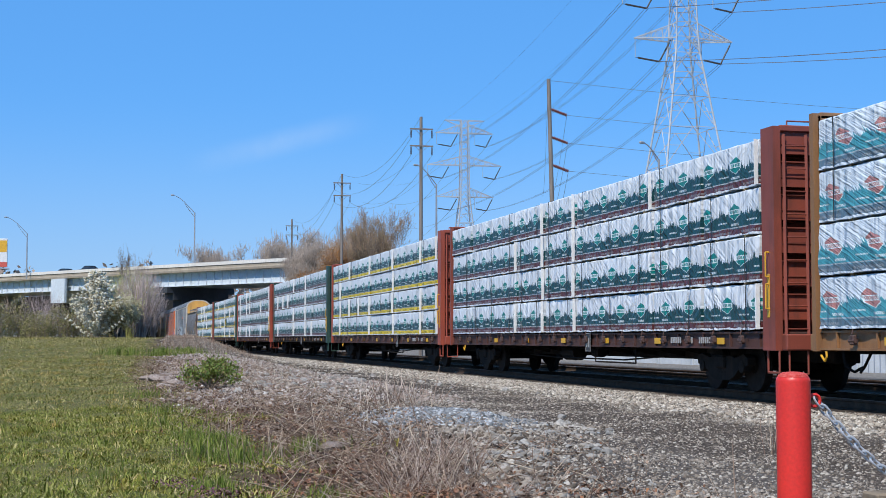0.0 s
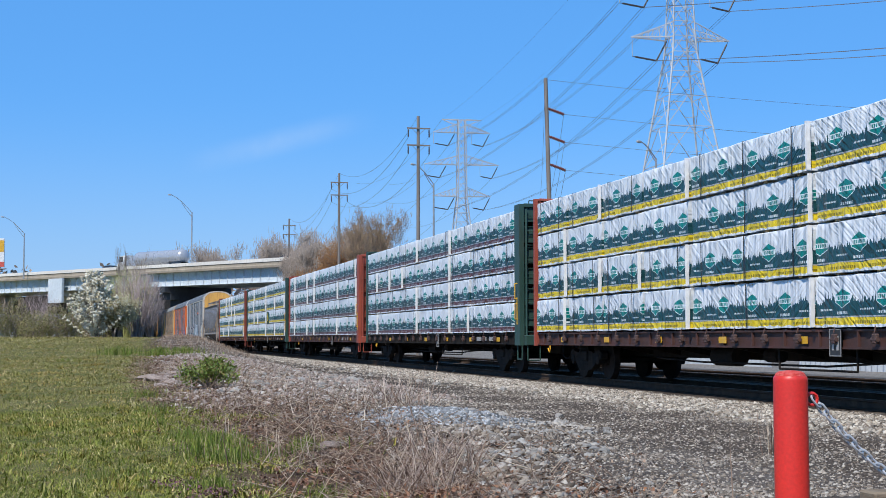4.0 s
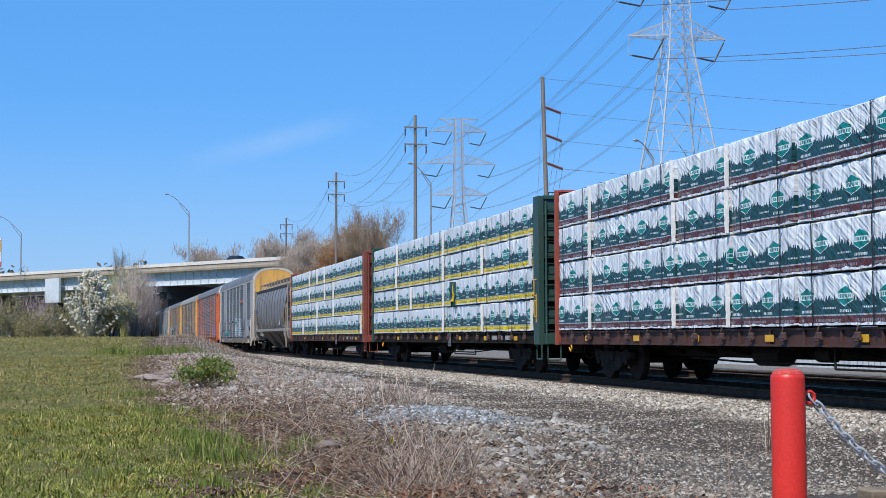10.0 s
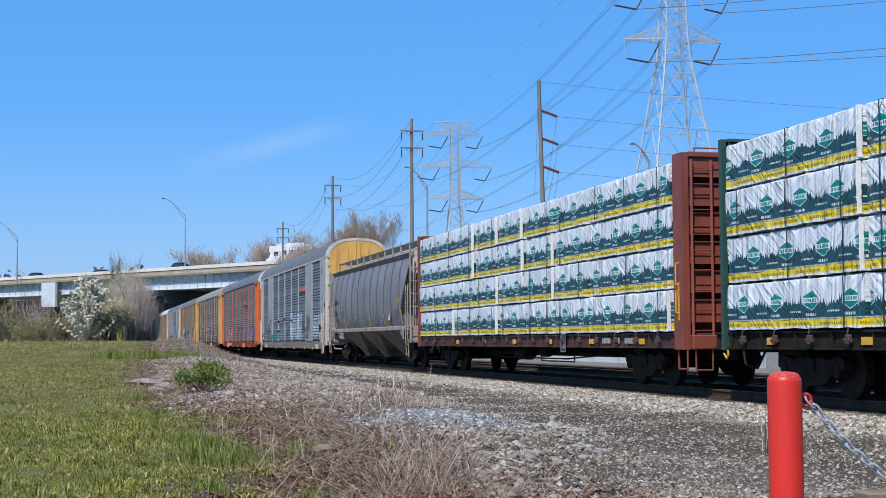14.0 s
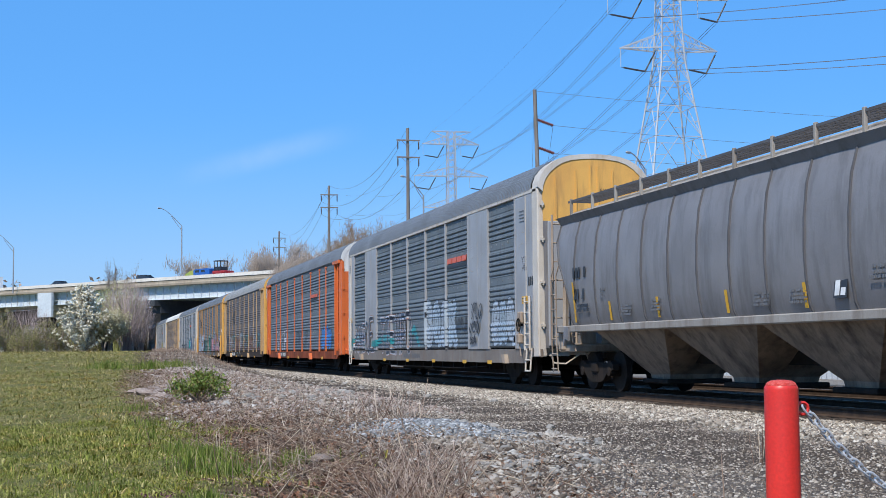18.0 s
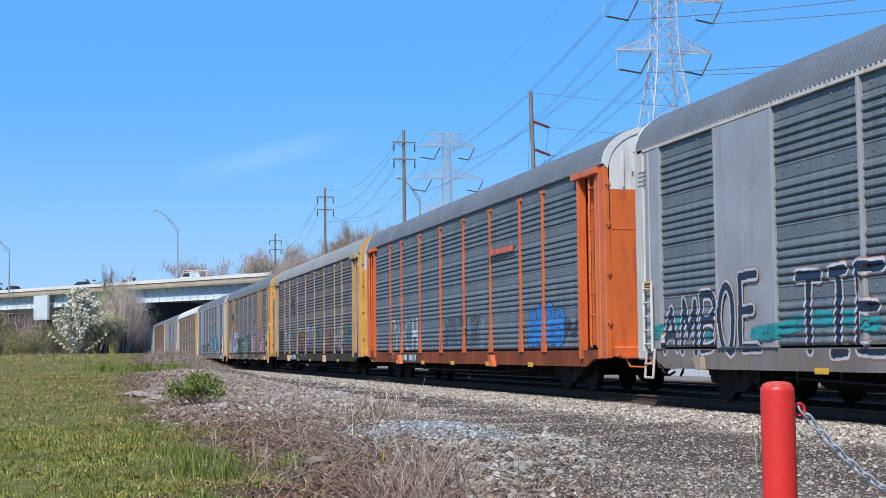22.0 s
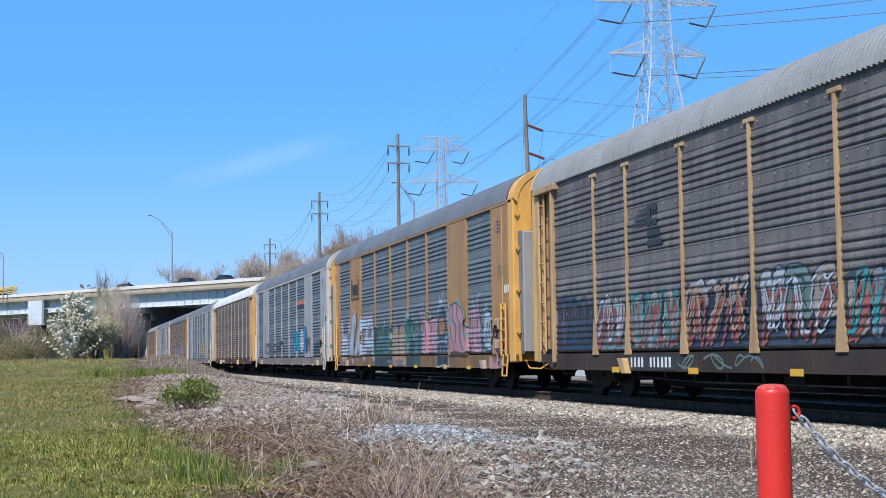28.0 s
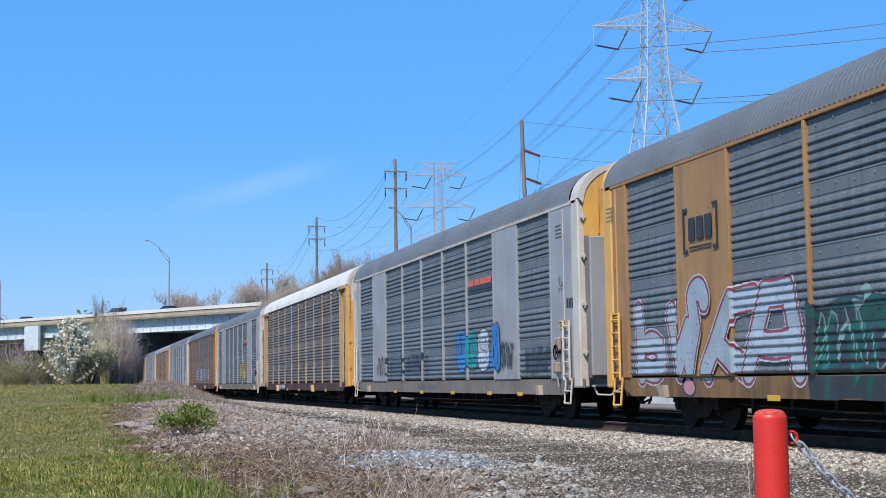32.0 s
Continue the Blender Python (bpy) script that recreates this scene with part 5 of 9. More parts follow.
    for k, x in enumerate((-4.15, 0.0, 4.15)):
        b = Solid()
        b.rings([[(x - 2.0, -1.36, 1.38), (x + 2.0, -1.36, 1.38), (x + 2.0, 1.36, 1.38), (x - 2.0, 1.36, 1.38)], [(x - 0.55, -0.62, 0.42), (x + 0.55, -0.62, 0.42), (x + 0.55, 0.62, 0.42), (x - 0.55, 0.62, 0.42)], [(x - 0.5, -0.6, 0.28), (x + 0.5, -0.6, 0.28), (x + 0.5, 0.6, 0.28), (x - 0.5, 0.6, 0.28)]], True, True)
        part("hopper_bay", b, BAY_DUST, car, "dusty sloping hopper bay")
        part("outlet_gate", Solid().box(x - 0.7, x + 0.7, -0.75, 0.75, 0.22, 0.32, 0.02), BLACK_STEEL, car)
    part("centre_sill", Solid().box(-8.6, 8.6, -0.2, 0.2, 0.65, 1.0, 0.02), BLACK_STEEL, car)
    rng = random.Random(5)
    for x, w, rows, h, mt, z in ((-7.0, 0.95, 1, 0.24, BLACK_MARK, 2.75), (-6.95, 0.85, 1, 0.24, BLACK_MARK, 2.25), (-6.8, 0.8, 2, 0.07, BLACK_MARK, 1.98), (6.15, 0.6, 3, 0.05, GREY_MARK, 2.15), (-5.2, 0.3, 3, 0.05, GREY_MARK, 2.3), (-2.3, 0.5, 4, 0.04, GREY_MARK, 1.95), (2.3, 0.6, 4, 0.04, GREY_MARK, 1.9), (3.6, 0.6, 4, 0.04, GREY_MARK, 1.9), (-4.0, 0.6, 4, 0.04, GREY_MARK, 1.9)):
        part("lettering", bars(rng, w, rows, h), mt, car, "dark stencilled lettering", pose(x, -skin(z - 0.08) - 0.012, z, -6 if z < 2.3 else 0))
    pl = part("data_plate", Solid().box(-0.2, 0.2, -0.004, 0.004, -0.18, 0.18), BLACK_MARK, car, "black data plate", pose(5.25, -skin(1.9) - 0.006, 1.9, -7))
    part("plate_lines", Solid().box(-0.16, -0.02, -0.008, -0.005, -0.14, 0.14).box(0.02, 0.16, -0.008, -0.005, -0.14, -0.02), WHITE_MARK, pl)
    for x in (-7.05, -4.7, -2.0, 1.2, 4.1, 7.35):
        tilt = 0.0 if abs(x) < 5 else -8 * x / abs(x)
        hgt = 0.42 if abs(x) < 5 else 0.95
        part("reflector", Solid().box(-0.05, 0.05, -0.003, 0.003, 0, hgt), YELLOW_MARK, car, "yellow reflective stripe", pose(x, -skin(1.72) + 0.012, 1.6, 8, tilt, 0))
    trucks(car, (-6.9, 6.9))
    couplers(car, 9.1)
    return car


hopper_car()


# ---- train: auto racks ----
SIDE_Y = 1.46
RIB_Z0, RIB_Z1 = 1.02, 5.03
PLATE_H = (RIB_Z1 - RIB_Z0) / 4
SILL_TOP, RAIL_LOW, ROOF_LOW = 0.985, 5.03, 5.10


def rib_profile():
    """(outward, height) of a side panel: four lapped plates, each with a flat band and five ribs."""
    pts = []
    for k in range(4):
        z = RIB_Z0 + k * PLATE_H
        r = (PLATE_H - 0.29) / 5
        for j in range(5):
            a = z + 0.02 + j * r
            pts += [(0.0, a), (0.026, a + r * 0.12), (0.033, a + r * 0.28), (0.022, a + r * 0.5), (0.0, a + r * 0.92)]
        f = z + 0.03 + 5 * r
        pts += [(0.0, f), (0.008, f + 0.015), (0.008, f + 0.22), (0.016, f + 0.235)]
    return pts + [(0.0, RIB_Z1)]


RIBS = rib_profile()
RIB_N = (np.array([p[1] for p in RIBS]), np.array([p[0] for p in RIBS]))
PANELS, ROOFS = {}, {}


def side_panel(w, material):
    """A ribbed, pierced sheet w wide, its outside facing -y."""
    key = (round(w, 2), material.name)
    if key not in PANELS:
        s = Solid()
        s.rings([[(x, -o, z) for o, z in RIBS] + [(x, 0.03, RIB_Z1), (x, 0.03, RIB_Z0)] for x in (-w / 2, w / 2)], True, True)
        for z in (RIB_Z0 + PLATE_H * (k + 1) - 0.13 for k in range(4)):
            for k in range(5):
                x = -w / 2 + w * (k + 0.5) / 5
                s.box(x - 0.016, x + 0.016, -0.024, 0.0, z - 0.018 + 0.03 * (k % 2), z + 0.018 + 0.03 * (k % 2), 0.0, 1)
        PANELS[key] = s.mesh("side_panel", [material, RIVET])
    return PANELS[key]


ROOF_PROF = [(1.51, ROOF_LOW), (1.485, 5.26), (1.42, 5.43), (1.31, 5.58), (1.15, 5.72), (0.95, 5.84), (0.7, 5.92), (0.35, 5.965), (0.0, 5.98)]
ROOF_FULL = [(-y, z) for y, z in ROOF_PROF] + [(y, z) for y, z in reversed(ROOF_PROF[:-1])]


def roof_mesh(material, half):
    key = (material.name, half)
    if key not in ROOFS:
        s = Solid()
        rr = []
        n = int(2 * half / 0.15)
        for k in range(n):
            x = -half + 0.15 * k
            for dx, o in ((0.0, 0.0), (0.072, 0.0), (0.077, 0.038), (0.142, 0.038), (0.147, 0.0)):
                ring = []
                for y, z in ROOF_FULL:
                    d = Vector((0, y, z - 4.3)).normalized()
                    ring.append((x + dx, y + d.y * o, z + d.z * o))
                rr.append(ring)
        s.rings(rr, False)
        ROOFS[key] = s.mesh("roof", material)
    return ROOFS[key]


def end_wall(car, e, x, low, high, split, white_band, deep):
    """The end doors: a lower and an upper painted field with hinges, ribs and rivets."""
    below = [(-1.36, 1.0), (-1.395, split), (1.395, split), (1.36, 1.0)]
    above = [(-1.395, split)] + [(y * 0.93, z * 0.995) for y, z in ROOF_FULL] + [(1.395, split)]
    part("end_door", Solid().prism(below, x - 0.04 * e, x), low, car, "painted lower end door")
    up = part("door_top", Solid().prism(above, x - 0.04 * e, x), high, car, "painted upper end panel")
    det = Solid()
    for y in (-1.18, -0.98, -0.35, -0.08, 0.08, 0.35, 0.98, 1.18):
        for k in range(14):
            z = 1.2 + k * (split - 1.35) / 13
            det.box(min(x, x + 0.01 * e), max(x, x + 0.01 * e), y - 0.014, y + 0.014, z - 0.014, z + 0.014)
    det.box(min(x, x + 0.01 * e), max(x, x + 0.01 * e), -1.34, 1.34, split - 0.9, split - 0.885)
    for q0, q1, z0, z1 in ((-0.75, -0.2, 1.35, 1.37), (-0.75, -0.2, 2.2, 2.22), (-0.75, -0.73, 1.35, 2.2), (-0.22, -0.2, 1.35, 2.2)):
        det.box(min(x, x + 0.014 * e), max(x, x + 0.014 * e), q0, q1, z0, z1)
    part("rivet_rows", det, low, car)
    det2 = Solid()
    for y in (-1.05, -0.5, -0.1, 0.1, 0.5, 1.05):
        det2.box(min(x, x + 0.025 * e), max(x, x + 0.025 * e), y - 0.02, y + 0.02, split + 0.05, 5.72 - 0.3 * abs(y))
    part("top_ribs", det2, high, car)
    band = Solid()
    rr = []
    for xx, g in ((x - deep * e, 0.012), (x - 0.02 * e, 0.02), (x + 0.02 * e, 0.02), (x + 0.02 * e, -0.10), (x - deep * e, -0.10)):
        rr.append([(xx, y + (g if y > 0 else -g) * (abs(y) / 1.5), z + g) for y, z in ROOF_FULL])
    band.rings(rr, False)
    part("roof_end_band", band, white_band, car, "painted roof end band")
    hg = Solid().tube((x + 0.02 * e, -1.42, 0), (x + 0.02 * e, -1.42, 0.16), 0.022, n=6)
    hg.box(min(x - 0.06 * e, x + 0.04 * e), max(x - 0.06 * e, x + 0.04 * e), -1.47, -1.38, 0.05, 0.11)
    hg = hg.mesh("hinge", low if low is not HOPPER_GREY else white_band)
    for z in (1.5, 2.6, 3.7, 4.6):
        part("hinge", hg, None, car, "", (0, 0, z))
    return up


def steps(car, e, x, paint, rungs=True):
    """Side ladder, sill step, grab irons and brake platform at one end."""
    if rungs:
        part("corner_ladder", ladder(x - (0.0 if e < 0 else 0.42), -1.60, 0.95, 2.35, 0.42, 5, "z", 0.018), paint, car)
        st = Solid()
        a, b = x - (0 if e < 0 else 0.42), x + (0.42 if e < 0 else 0)
        st.pipe([(a, -1.55, 1.0), (a, -1.60, 0.42), (b, -1.60, 0.42), (b, -1.55, 1.0)], 0.025)
        st.pipe([(a, -1.6, 0.7), (b, -1.6, 0.7)], 0.02)
        part("sill_step", st, paint, car)
    en = Solid().box(min(x, x + 0.35 * e), max(x, x + 0.35 * e), -1.36, 1.36, 0.82, 1.06, 0.03)
    en.box(min(x + 0.1 * e, x + 0.5 * e), max(x + 0.1 * e, x + 0.5 * e), -1.25, -0.7, 0.80, 0.86)
    en.pipe([(x + 0.35 * e, -1.2, 0.9), (x + 0.45 * e, -1.1, 0.62), (x + 0.5 * e, -0.8, 0.6), (x + 0.45 * e, -0.4, 0.85)], 0.022)
    part("end_sill", en, paint, car)


PROUD = {}          # stretches of a side that stand out: from, to, how far


def lay_paint(car, X, Z, slot, paints, words, clear):
    """A thin skin of spray paint on a car's side; slot: a paint for each place, or -1."""
    out = SIDE_Y + np.interp(Z, RIB_N[0], RIB_N[1])
    for a, b, o in PROUD[car.name]:
        on = (X > a - 0.03) & (X < b + 0.012)
        if o > 0.1:
            slot = np.where(on & (Z > 1.0), -1, slot)
        else:
            out = np.where(on, np.maximum(out, SIDE_Y + o), out)
    slot = np.where((Z > 0.955) & (Z < 1.02), -1, slot)
    out = np.where(Z < 1.0, 1.4935 - clear, out)
    s = Solid()
    vid, keep = -np.ones(X.shape, int), np.zeros(X.shape, bool)
    ii, jj = np.where(slot[:-1, :-1] >= 0)
    for di in (0, 1):
        for dj in (0, 1):
            keep[ii + di, jj + dj] = True
    vid[keep] = np.arange(keep.sum())
    s.v = list(zip(X[keep].tolist(), (-(out[keep] + clear)).tolist(), Z[keep].tolist()))
    s.f = list(zip(vid[ii, jj].tolist(), vid[ii + 1, jj].tolist(), vid[ii + 1, jj + 1].tolist(), vid[ii, jj + 1].tolist()))
    s.m = slot[ii, jj].tolist()
    return part("graffiti", s, paints, car, words)


def stroke_distance(X, Z, strokes):
    d = np.full(X.shape, 9.0)
    for line in strokes:
        for (ax, az), (bx, bz) in zip(line, line[1:]):
            dx, dz = bx - ax, bz - az
            u = np.clip(((X - ax) * dx + (Z - az) * dz) / (dx * dx + dz * dz + 1e-9), 0, 1)
            d = np.minimum(d, np.hypot(X - ax - u * dx, Z - az - u * dz))
    return d


def sprayed(car, glyphs, paints, layers, words, clear=0.013, step=0.022, worn=0.0):
    """Painted strokes: each glyph is a list of lines; layers: (distance from the line, paint), nearest first."""
    reach_ = max(r for r, _ in layers) + 0.06
    ax = [q[0] for g in glyphs for line in g for q in line]
    az = [q[1] for g in glyphs for line in g for q in line]
    X, Z = np.meshgrid(np.arange(min(ax) - reach_, max(ax) + reach_, step), np.arange(max(0.64, min(az) - reach_), max(az) + reach_, step * 0.75), indexing="ij")
    XW, ZW = X + 0.018 * np.sin(5 * Z + 2 * X), Z + 0.018 * np.sin(4 * X)
    slot = np.full(X.shape, -1)
    for k, g in enumerate(glyphs):
        d = stroke_distance(XW, ZW, g)
        for r, c in reversed(layers):
            c = c if isinstance(c, int) else c[k % len(c)]
            slot = np.where(d < r, c, slot)
    if worn:
        slot = np.where(np.sin(X * 23 + 3 * np.sin(Z * 17)) * np.sin(Z * 31 + 2 * np.sin(X * 13)) > 1 - worn, -1, slot)
    return lay_paint(car, X, Z, slot, paints, words, clear)


def bow(cx, cz, rx, rz, a0, a1, n=9):
    return [(cx + rx * math.cos(radians(a0 + (a1 - a0) * i / n)), cz + rz * math.sin(radians(a0 + (a1 - a0) * i / n))) for i in range(n + 1)]


# strokes in a unit square
ALPHABET = {
    "A": [[(0, 0), (0.5, 1), (1, 0)], [(0.22, 0.38), (0.78, 0.38)]],
    "M": [[(0, 0), (0.08, 1), (0.5, 0.35), (0.92, 1), (1, 0)]],
    "B": [[(0, 0), (0, 1)], [(0, 1)] + bow(0.45, 0.76, 0.45, 0.24, 90, -90) + [(0, 0.52)], [(0, 0.52)] + bow(0.5, 0.26, 0.5, 0.26, 90, -90) + [(0, 0)]],
    "O": [bow(0.5, 0.5, 0.45, 0.5, 0, 360, 16)],
    "E": [[(1, 1), (0, 1), (0, 0), (1, 0)], [(0, 0.52), (0.7, 0.52)]],
    "T": [[(0, 1), (1, 1)], [(0.5, 1), (0.5, 0)]],
    "I": [[(0.5, 0), (0.5, 1)], [(0.2, 1), (0.8, 1)], [(0.2, 0), (0.8, 0)]],
    "P": [[(0, 0), (0, 1)], [(0, 1)] + bow(0.45, 0.73, 0.5, 0.27, 90, -90) + [(0, 0.46)]],
}
# curls, hooks and loops with no reading
CURLS = [
    [bow(0.5, 0.72, 0.42, 0.26, 20, 260) + bow(0.5, 0.24, 0.44, 0.24, 90, -170)],
    [bow(0.5, 0.5, 0.45, 0.48, 40, 320, 12), [(0.5, 0.42), (0.95, 0.42), (0.92, 0.1)]],
    [[(0.08, 0), (0.12, 0.95)], [(0.12, 0.55), (0.85, 1)], [(0.3, 0.6), (0.95, 0)]],
    [[(0.1, 0.95), (0.15, 0.2)] + bow(0.5, 0.22, 0.36, 0.2, 180, 360) + [(0.9, 0.95)]],
    [[(0.1, 0), (0.1, 0.9)], [(0.1, 0.9)] + bow(0.45, 0.7, 0.42, 0.24, 90, -110), [(0.4, 0.45), (0.95, 0)]],
    [bow(0.48, 0.55, 0.4, 0.42, 10, 370, 14), [(0.55, 0.3), (1.0, -0.02)]],
    [[(0.05, 0), (0.3, 1), (0.55, 0.15), (0.8, 1), (1.0, 0)]],
    [[(0.9, 0.95), (0.15, 0.95), (0.2, 0.05), (0.95, 0.05)], [(0.2, 0.5), (0.75, 0.55)]],
]


def fitted(shape, x0, x1, z0, z1, lean=0.0):
    return [[(x0 + (x1 - x0) * u + lean * (z1 - z0) * v, z0 + (z1 - z0) * v) for u, v in line] for line in shape]


def block_word(word, x0, x1, z0, z1, rise=0.0):
    w = (x1 - x0) / len(word)
    return [fitted(ALPHABET[c], x0 + w * k + 0.14 * w, x0 + w * (k + 1) - 0.14 * w, z0 - 0.05 * (k % 2), z1 + rise * k) for k, c in enumerate(word)]


def graffiti(car, x0, x1, z0, z1, seed, fills, line, letters, fat=0.2):
    """Swollen outlined letters with no reading, close together."""
    rng = random.Random(seed)
    w = (x1 - x0) / letters
    glyphs = []
    order = list(range(len(CURLS)))
    rng.shuffle(order)
    for k in range(letters):
        a = x0 + w * k
        glyphs.append(fitted(CURLS[order[k % len(order)]], a + 0.2 * w, a + 0.86 * w, z0 + 0.12 + rng.uniform(0, 0.08), z1 - 0.12 - rng.uniform(0, 0.2), rng.uniform(-0.05, 0.12)))
    r = fat * min(w, z1 - z0)
    tones = [k + 1 for k in range(len(fills))]
    sprayed(car, glyphs, [line] + fills, [(0.07 * r, 0), (r, tones), (r + 0.035, 0)], "spray-painted graffiti lettering", worn=0.12)


def scribble(car, x0, x1, z0, z1, seed, paint, pen=0.02, count=5, over=0.0):
    """Quick looping marks with no reading, each coat a little above the last."""
    rng = random.Random(seed)
    w = (x1 - x0) / count
    glyphs = []
    for k in range(count):
        f1, f2, a, b = rng.uniform(0.8, 1.9), rng.uniform(1.3, 2.8), rng.uniform(0, 6.3), rng.uniform(0, 6.3)
        c, h = x0 + w * (k + 0.5), 0.5 * (z1 - z0) * rng.uniform(0.75, 1.0)
        glyphs.append([[(c + w * (0.5 * (i / 17 - 0.5) + 0.3 * math.sin(f1 * 6.283 * i / 17 + a)) + 0.15 * h * math.sin(f2 * 6.283 * i / 17 + b), 0.5 * (z0 + z1) + h * math.sin(f2 * 6.283 * i / 17 + b)) for i in range(18)]])
    sprayed(car, glyphs, [paint], [(pen, 0)], "thin spray-painted marks", 0.0165 + 0.0008 * (seed % 11) + over)


def spray(name, c):
    return mat("spray_" + name, c, tuple(0.8 * v for v in c), 2, 0.45, 0, 30, 0.05)


SP_BLACK, SP_WHITE, SP_BLUE = spray("black", (0.02, 0.02, 0.025)), spray("white", (0.5, 0.53, 0.56)), spray("blue", (0.03, 0.20, 0.52))
SP_PINK, SP_LILAC, SP_MAROON = spray("pink", (0.56, 0.25, 0.28)), spray("lilac", (0.38, 0.42, 0.56)), spray("maroon", (0.24, 0.04, 0.05))
SP_GREEN, SP_TEAL, SP_RUST = spray("green", (0.014, 0.085, 0.062)), spray("teal", (0.02, 0.26, 0.27)), spray("rust", (0.42, 0.16, 0.07))
SP_CHALK = spray("chalk", (0.4, 0.45, 0.49))
SP_NAVY = spray("navy", (0.014, 0.018, 0.032))
SP_PINE = spray("pine", (0.02, 0.15, 0.115))
SP_DULL = spray("dull_white", (0.33, 0.34, 0.35))
SP_GREY, SP_LIME = spray("grey", (0.2, 0.21, 0.23)), spray("lime", (0.28, 0.45, 0.12))


SP_ROSE, SP_TAN, SP_MINT = spray("faded_rose", (0.45, 0.225, 0.245)), spray("tan", (0.42, 0.25, 0.14)), spray("mint", (0.2, 0.3, 0.27))
SP_UMBER, SP_CLAY, SP_SAGE, SP_BRICK = spray("umber", (0.20, 0.13, 0.09)), spray("clay", (0.30, 0.25, 0.20)), spray("sage", (0.13, 0.19, 0.17)), spray("brick", (0.27, 0.075, 0.05))
SP_DIM = spray("dim_grey", (0.11, 0.11, 0.12))
SP_SOOT, SP_PALE, SP_BURNT = spray("soot", (0.035, 0.042, 0.048)), spray("pale_blue", (0.36, 0.43, 0.48)), spray("burnt_orange", (0.36, 0.15, 0.05))


def wave_shape(x0, x1, z0, z1, bumps, seed):
    """A low cloud of overspray with an uneven top."""
    rng = random.Random(seed)
    top = [(x1 + (x0 - x1) * i / bumps, z1 - rng.uniform(0.0, 0.35) * (i % 2)) for i in range(bumps + 1)]
    return [(x0, z0), (x1, z0)] + top


def oval(cx, cz, rx, rz, foot=None):
    p = [(cx + rx * math.cos(a * math.pi / 10), cz + rz * math.sin(a * math.pi / 10)) for a in range(20)]
    return p if foot is None else [q for q in p if q[1] >= cz] + [(cx - rx, foot), (cx + rx, foot)]


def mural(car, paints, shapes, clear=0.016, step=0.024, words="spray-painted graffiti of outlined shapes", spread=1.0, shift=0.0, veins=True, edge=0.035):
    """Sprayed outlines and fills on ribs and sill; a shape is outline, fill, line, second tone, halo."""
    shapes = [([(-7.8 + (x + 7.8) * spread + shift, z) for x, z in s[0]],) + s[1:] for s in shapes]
    ax = [p[0] for s in shapes for p in s[0]]
    az = [p[1] for s in shapes for p in s[0]]
    xs, zs = np.arange(min(ax) - 0.25, max(ax) + 0.25, step), np.arange(max(0.6, min(az) - 0.1), max(az) + 0.25, step * 0.7)
    X, Z = np.meshgrid(xs, zs, indexing="ij")
    XW, ZW = X + 0.03 * np.sin(5 * Z + 2 * X), Z + 0.03 * np.sin(4 * X)
    slot = np.full(X.shape, -1)
    for k, (pts, fill, line, second, halo) in enumerate(shapes):
        inside, d = np.zeros(X.shape, bool), np.full(X.shape, 9.0)
        for (ax0, az0), (ax1, az1) in zip(pts, pts[1:] + pts[:1]):
            dx, dz = ax1 - ax0, az1 - az0
            u = np.clip(((XW - ax0) * dx + (ZW - az0) * dz) / (dx * dx + dz * dz + 1e-9), 0, 1)
            d = np.minimum(d, np.hypot(XW - ax0 - u * dx, ZW - az0 - u * dz))
            if abs(dz) > 1e-9:
                inside ^= ((az0 > ZW) != (az1 > ZW)) & (XW < ax0 + (ZW - az0) * dx / dz)
        if halo >= 0:
            mist = np.sin(X * 7 + 2 * np.sin(Z * 5 + k)) * np.sin(Z * 6 + X * 3) > -0.1 + 3.5 * d
            slot = np.where(~inside & (d < 0.22) & mist & (Z > 1.5), halo, slot)
        streak = np.abs(np.sin(2.6 * X + 1.4 * Z + 0.9 * np.sin(3.1 * Z + k) + k))
        tone = np.where((streak < 0.22) if second >= 0 else (streak < 0), max(second, 0), fill)
        fine = np.abs(np.sin(1.9 * X - 1.1 * Z + 1.3 * np.sin(2.3 * Z + 2 * k))) < 0.045
        ink = np.where((d < edge) | (fine & veins & (line >= 0)), line if line >= 0 else fill, tone)
        slot = np.where(inside, ink, slot)
    lay_paint(car, X, Z, slot, paints, words, clear)


def label_text(car, words, size, m, material, name="lettering"):
    cu = bpy.data.curves.new(name, "FONT")
    cu.body, cu.size, cu.extrude = words, size, 0.001
    cu.materials.append(material)
    ob = new(name, cu)
    ob.parent = car
    ob.matrix_basis = m
    return ob


FLOOR_BEAM = Solid().box(-0.05, 0.05, -1.38, 1.38, 0.42, 0.99).mesh("floor_beam", BLACK_STEEL)


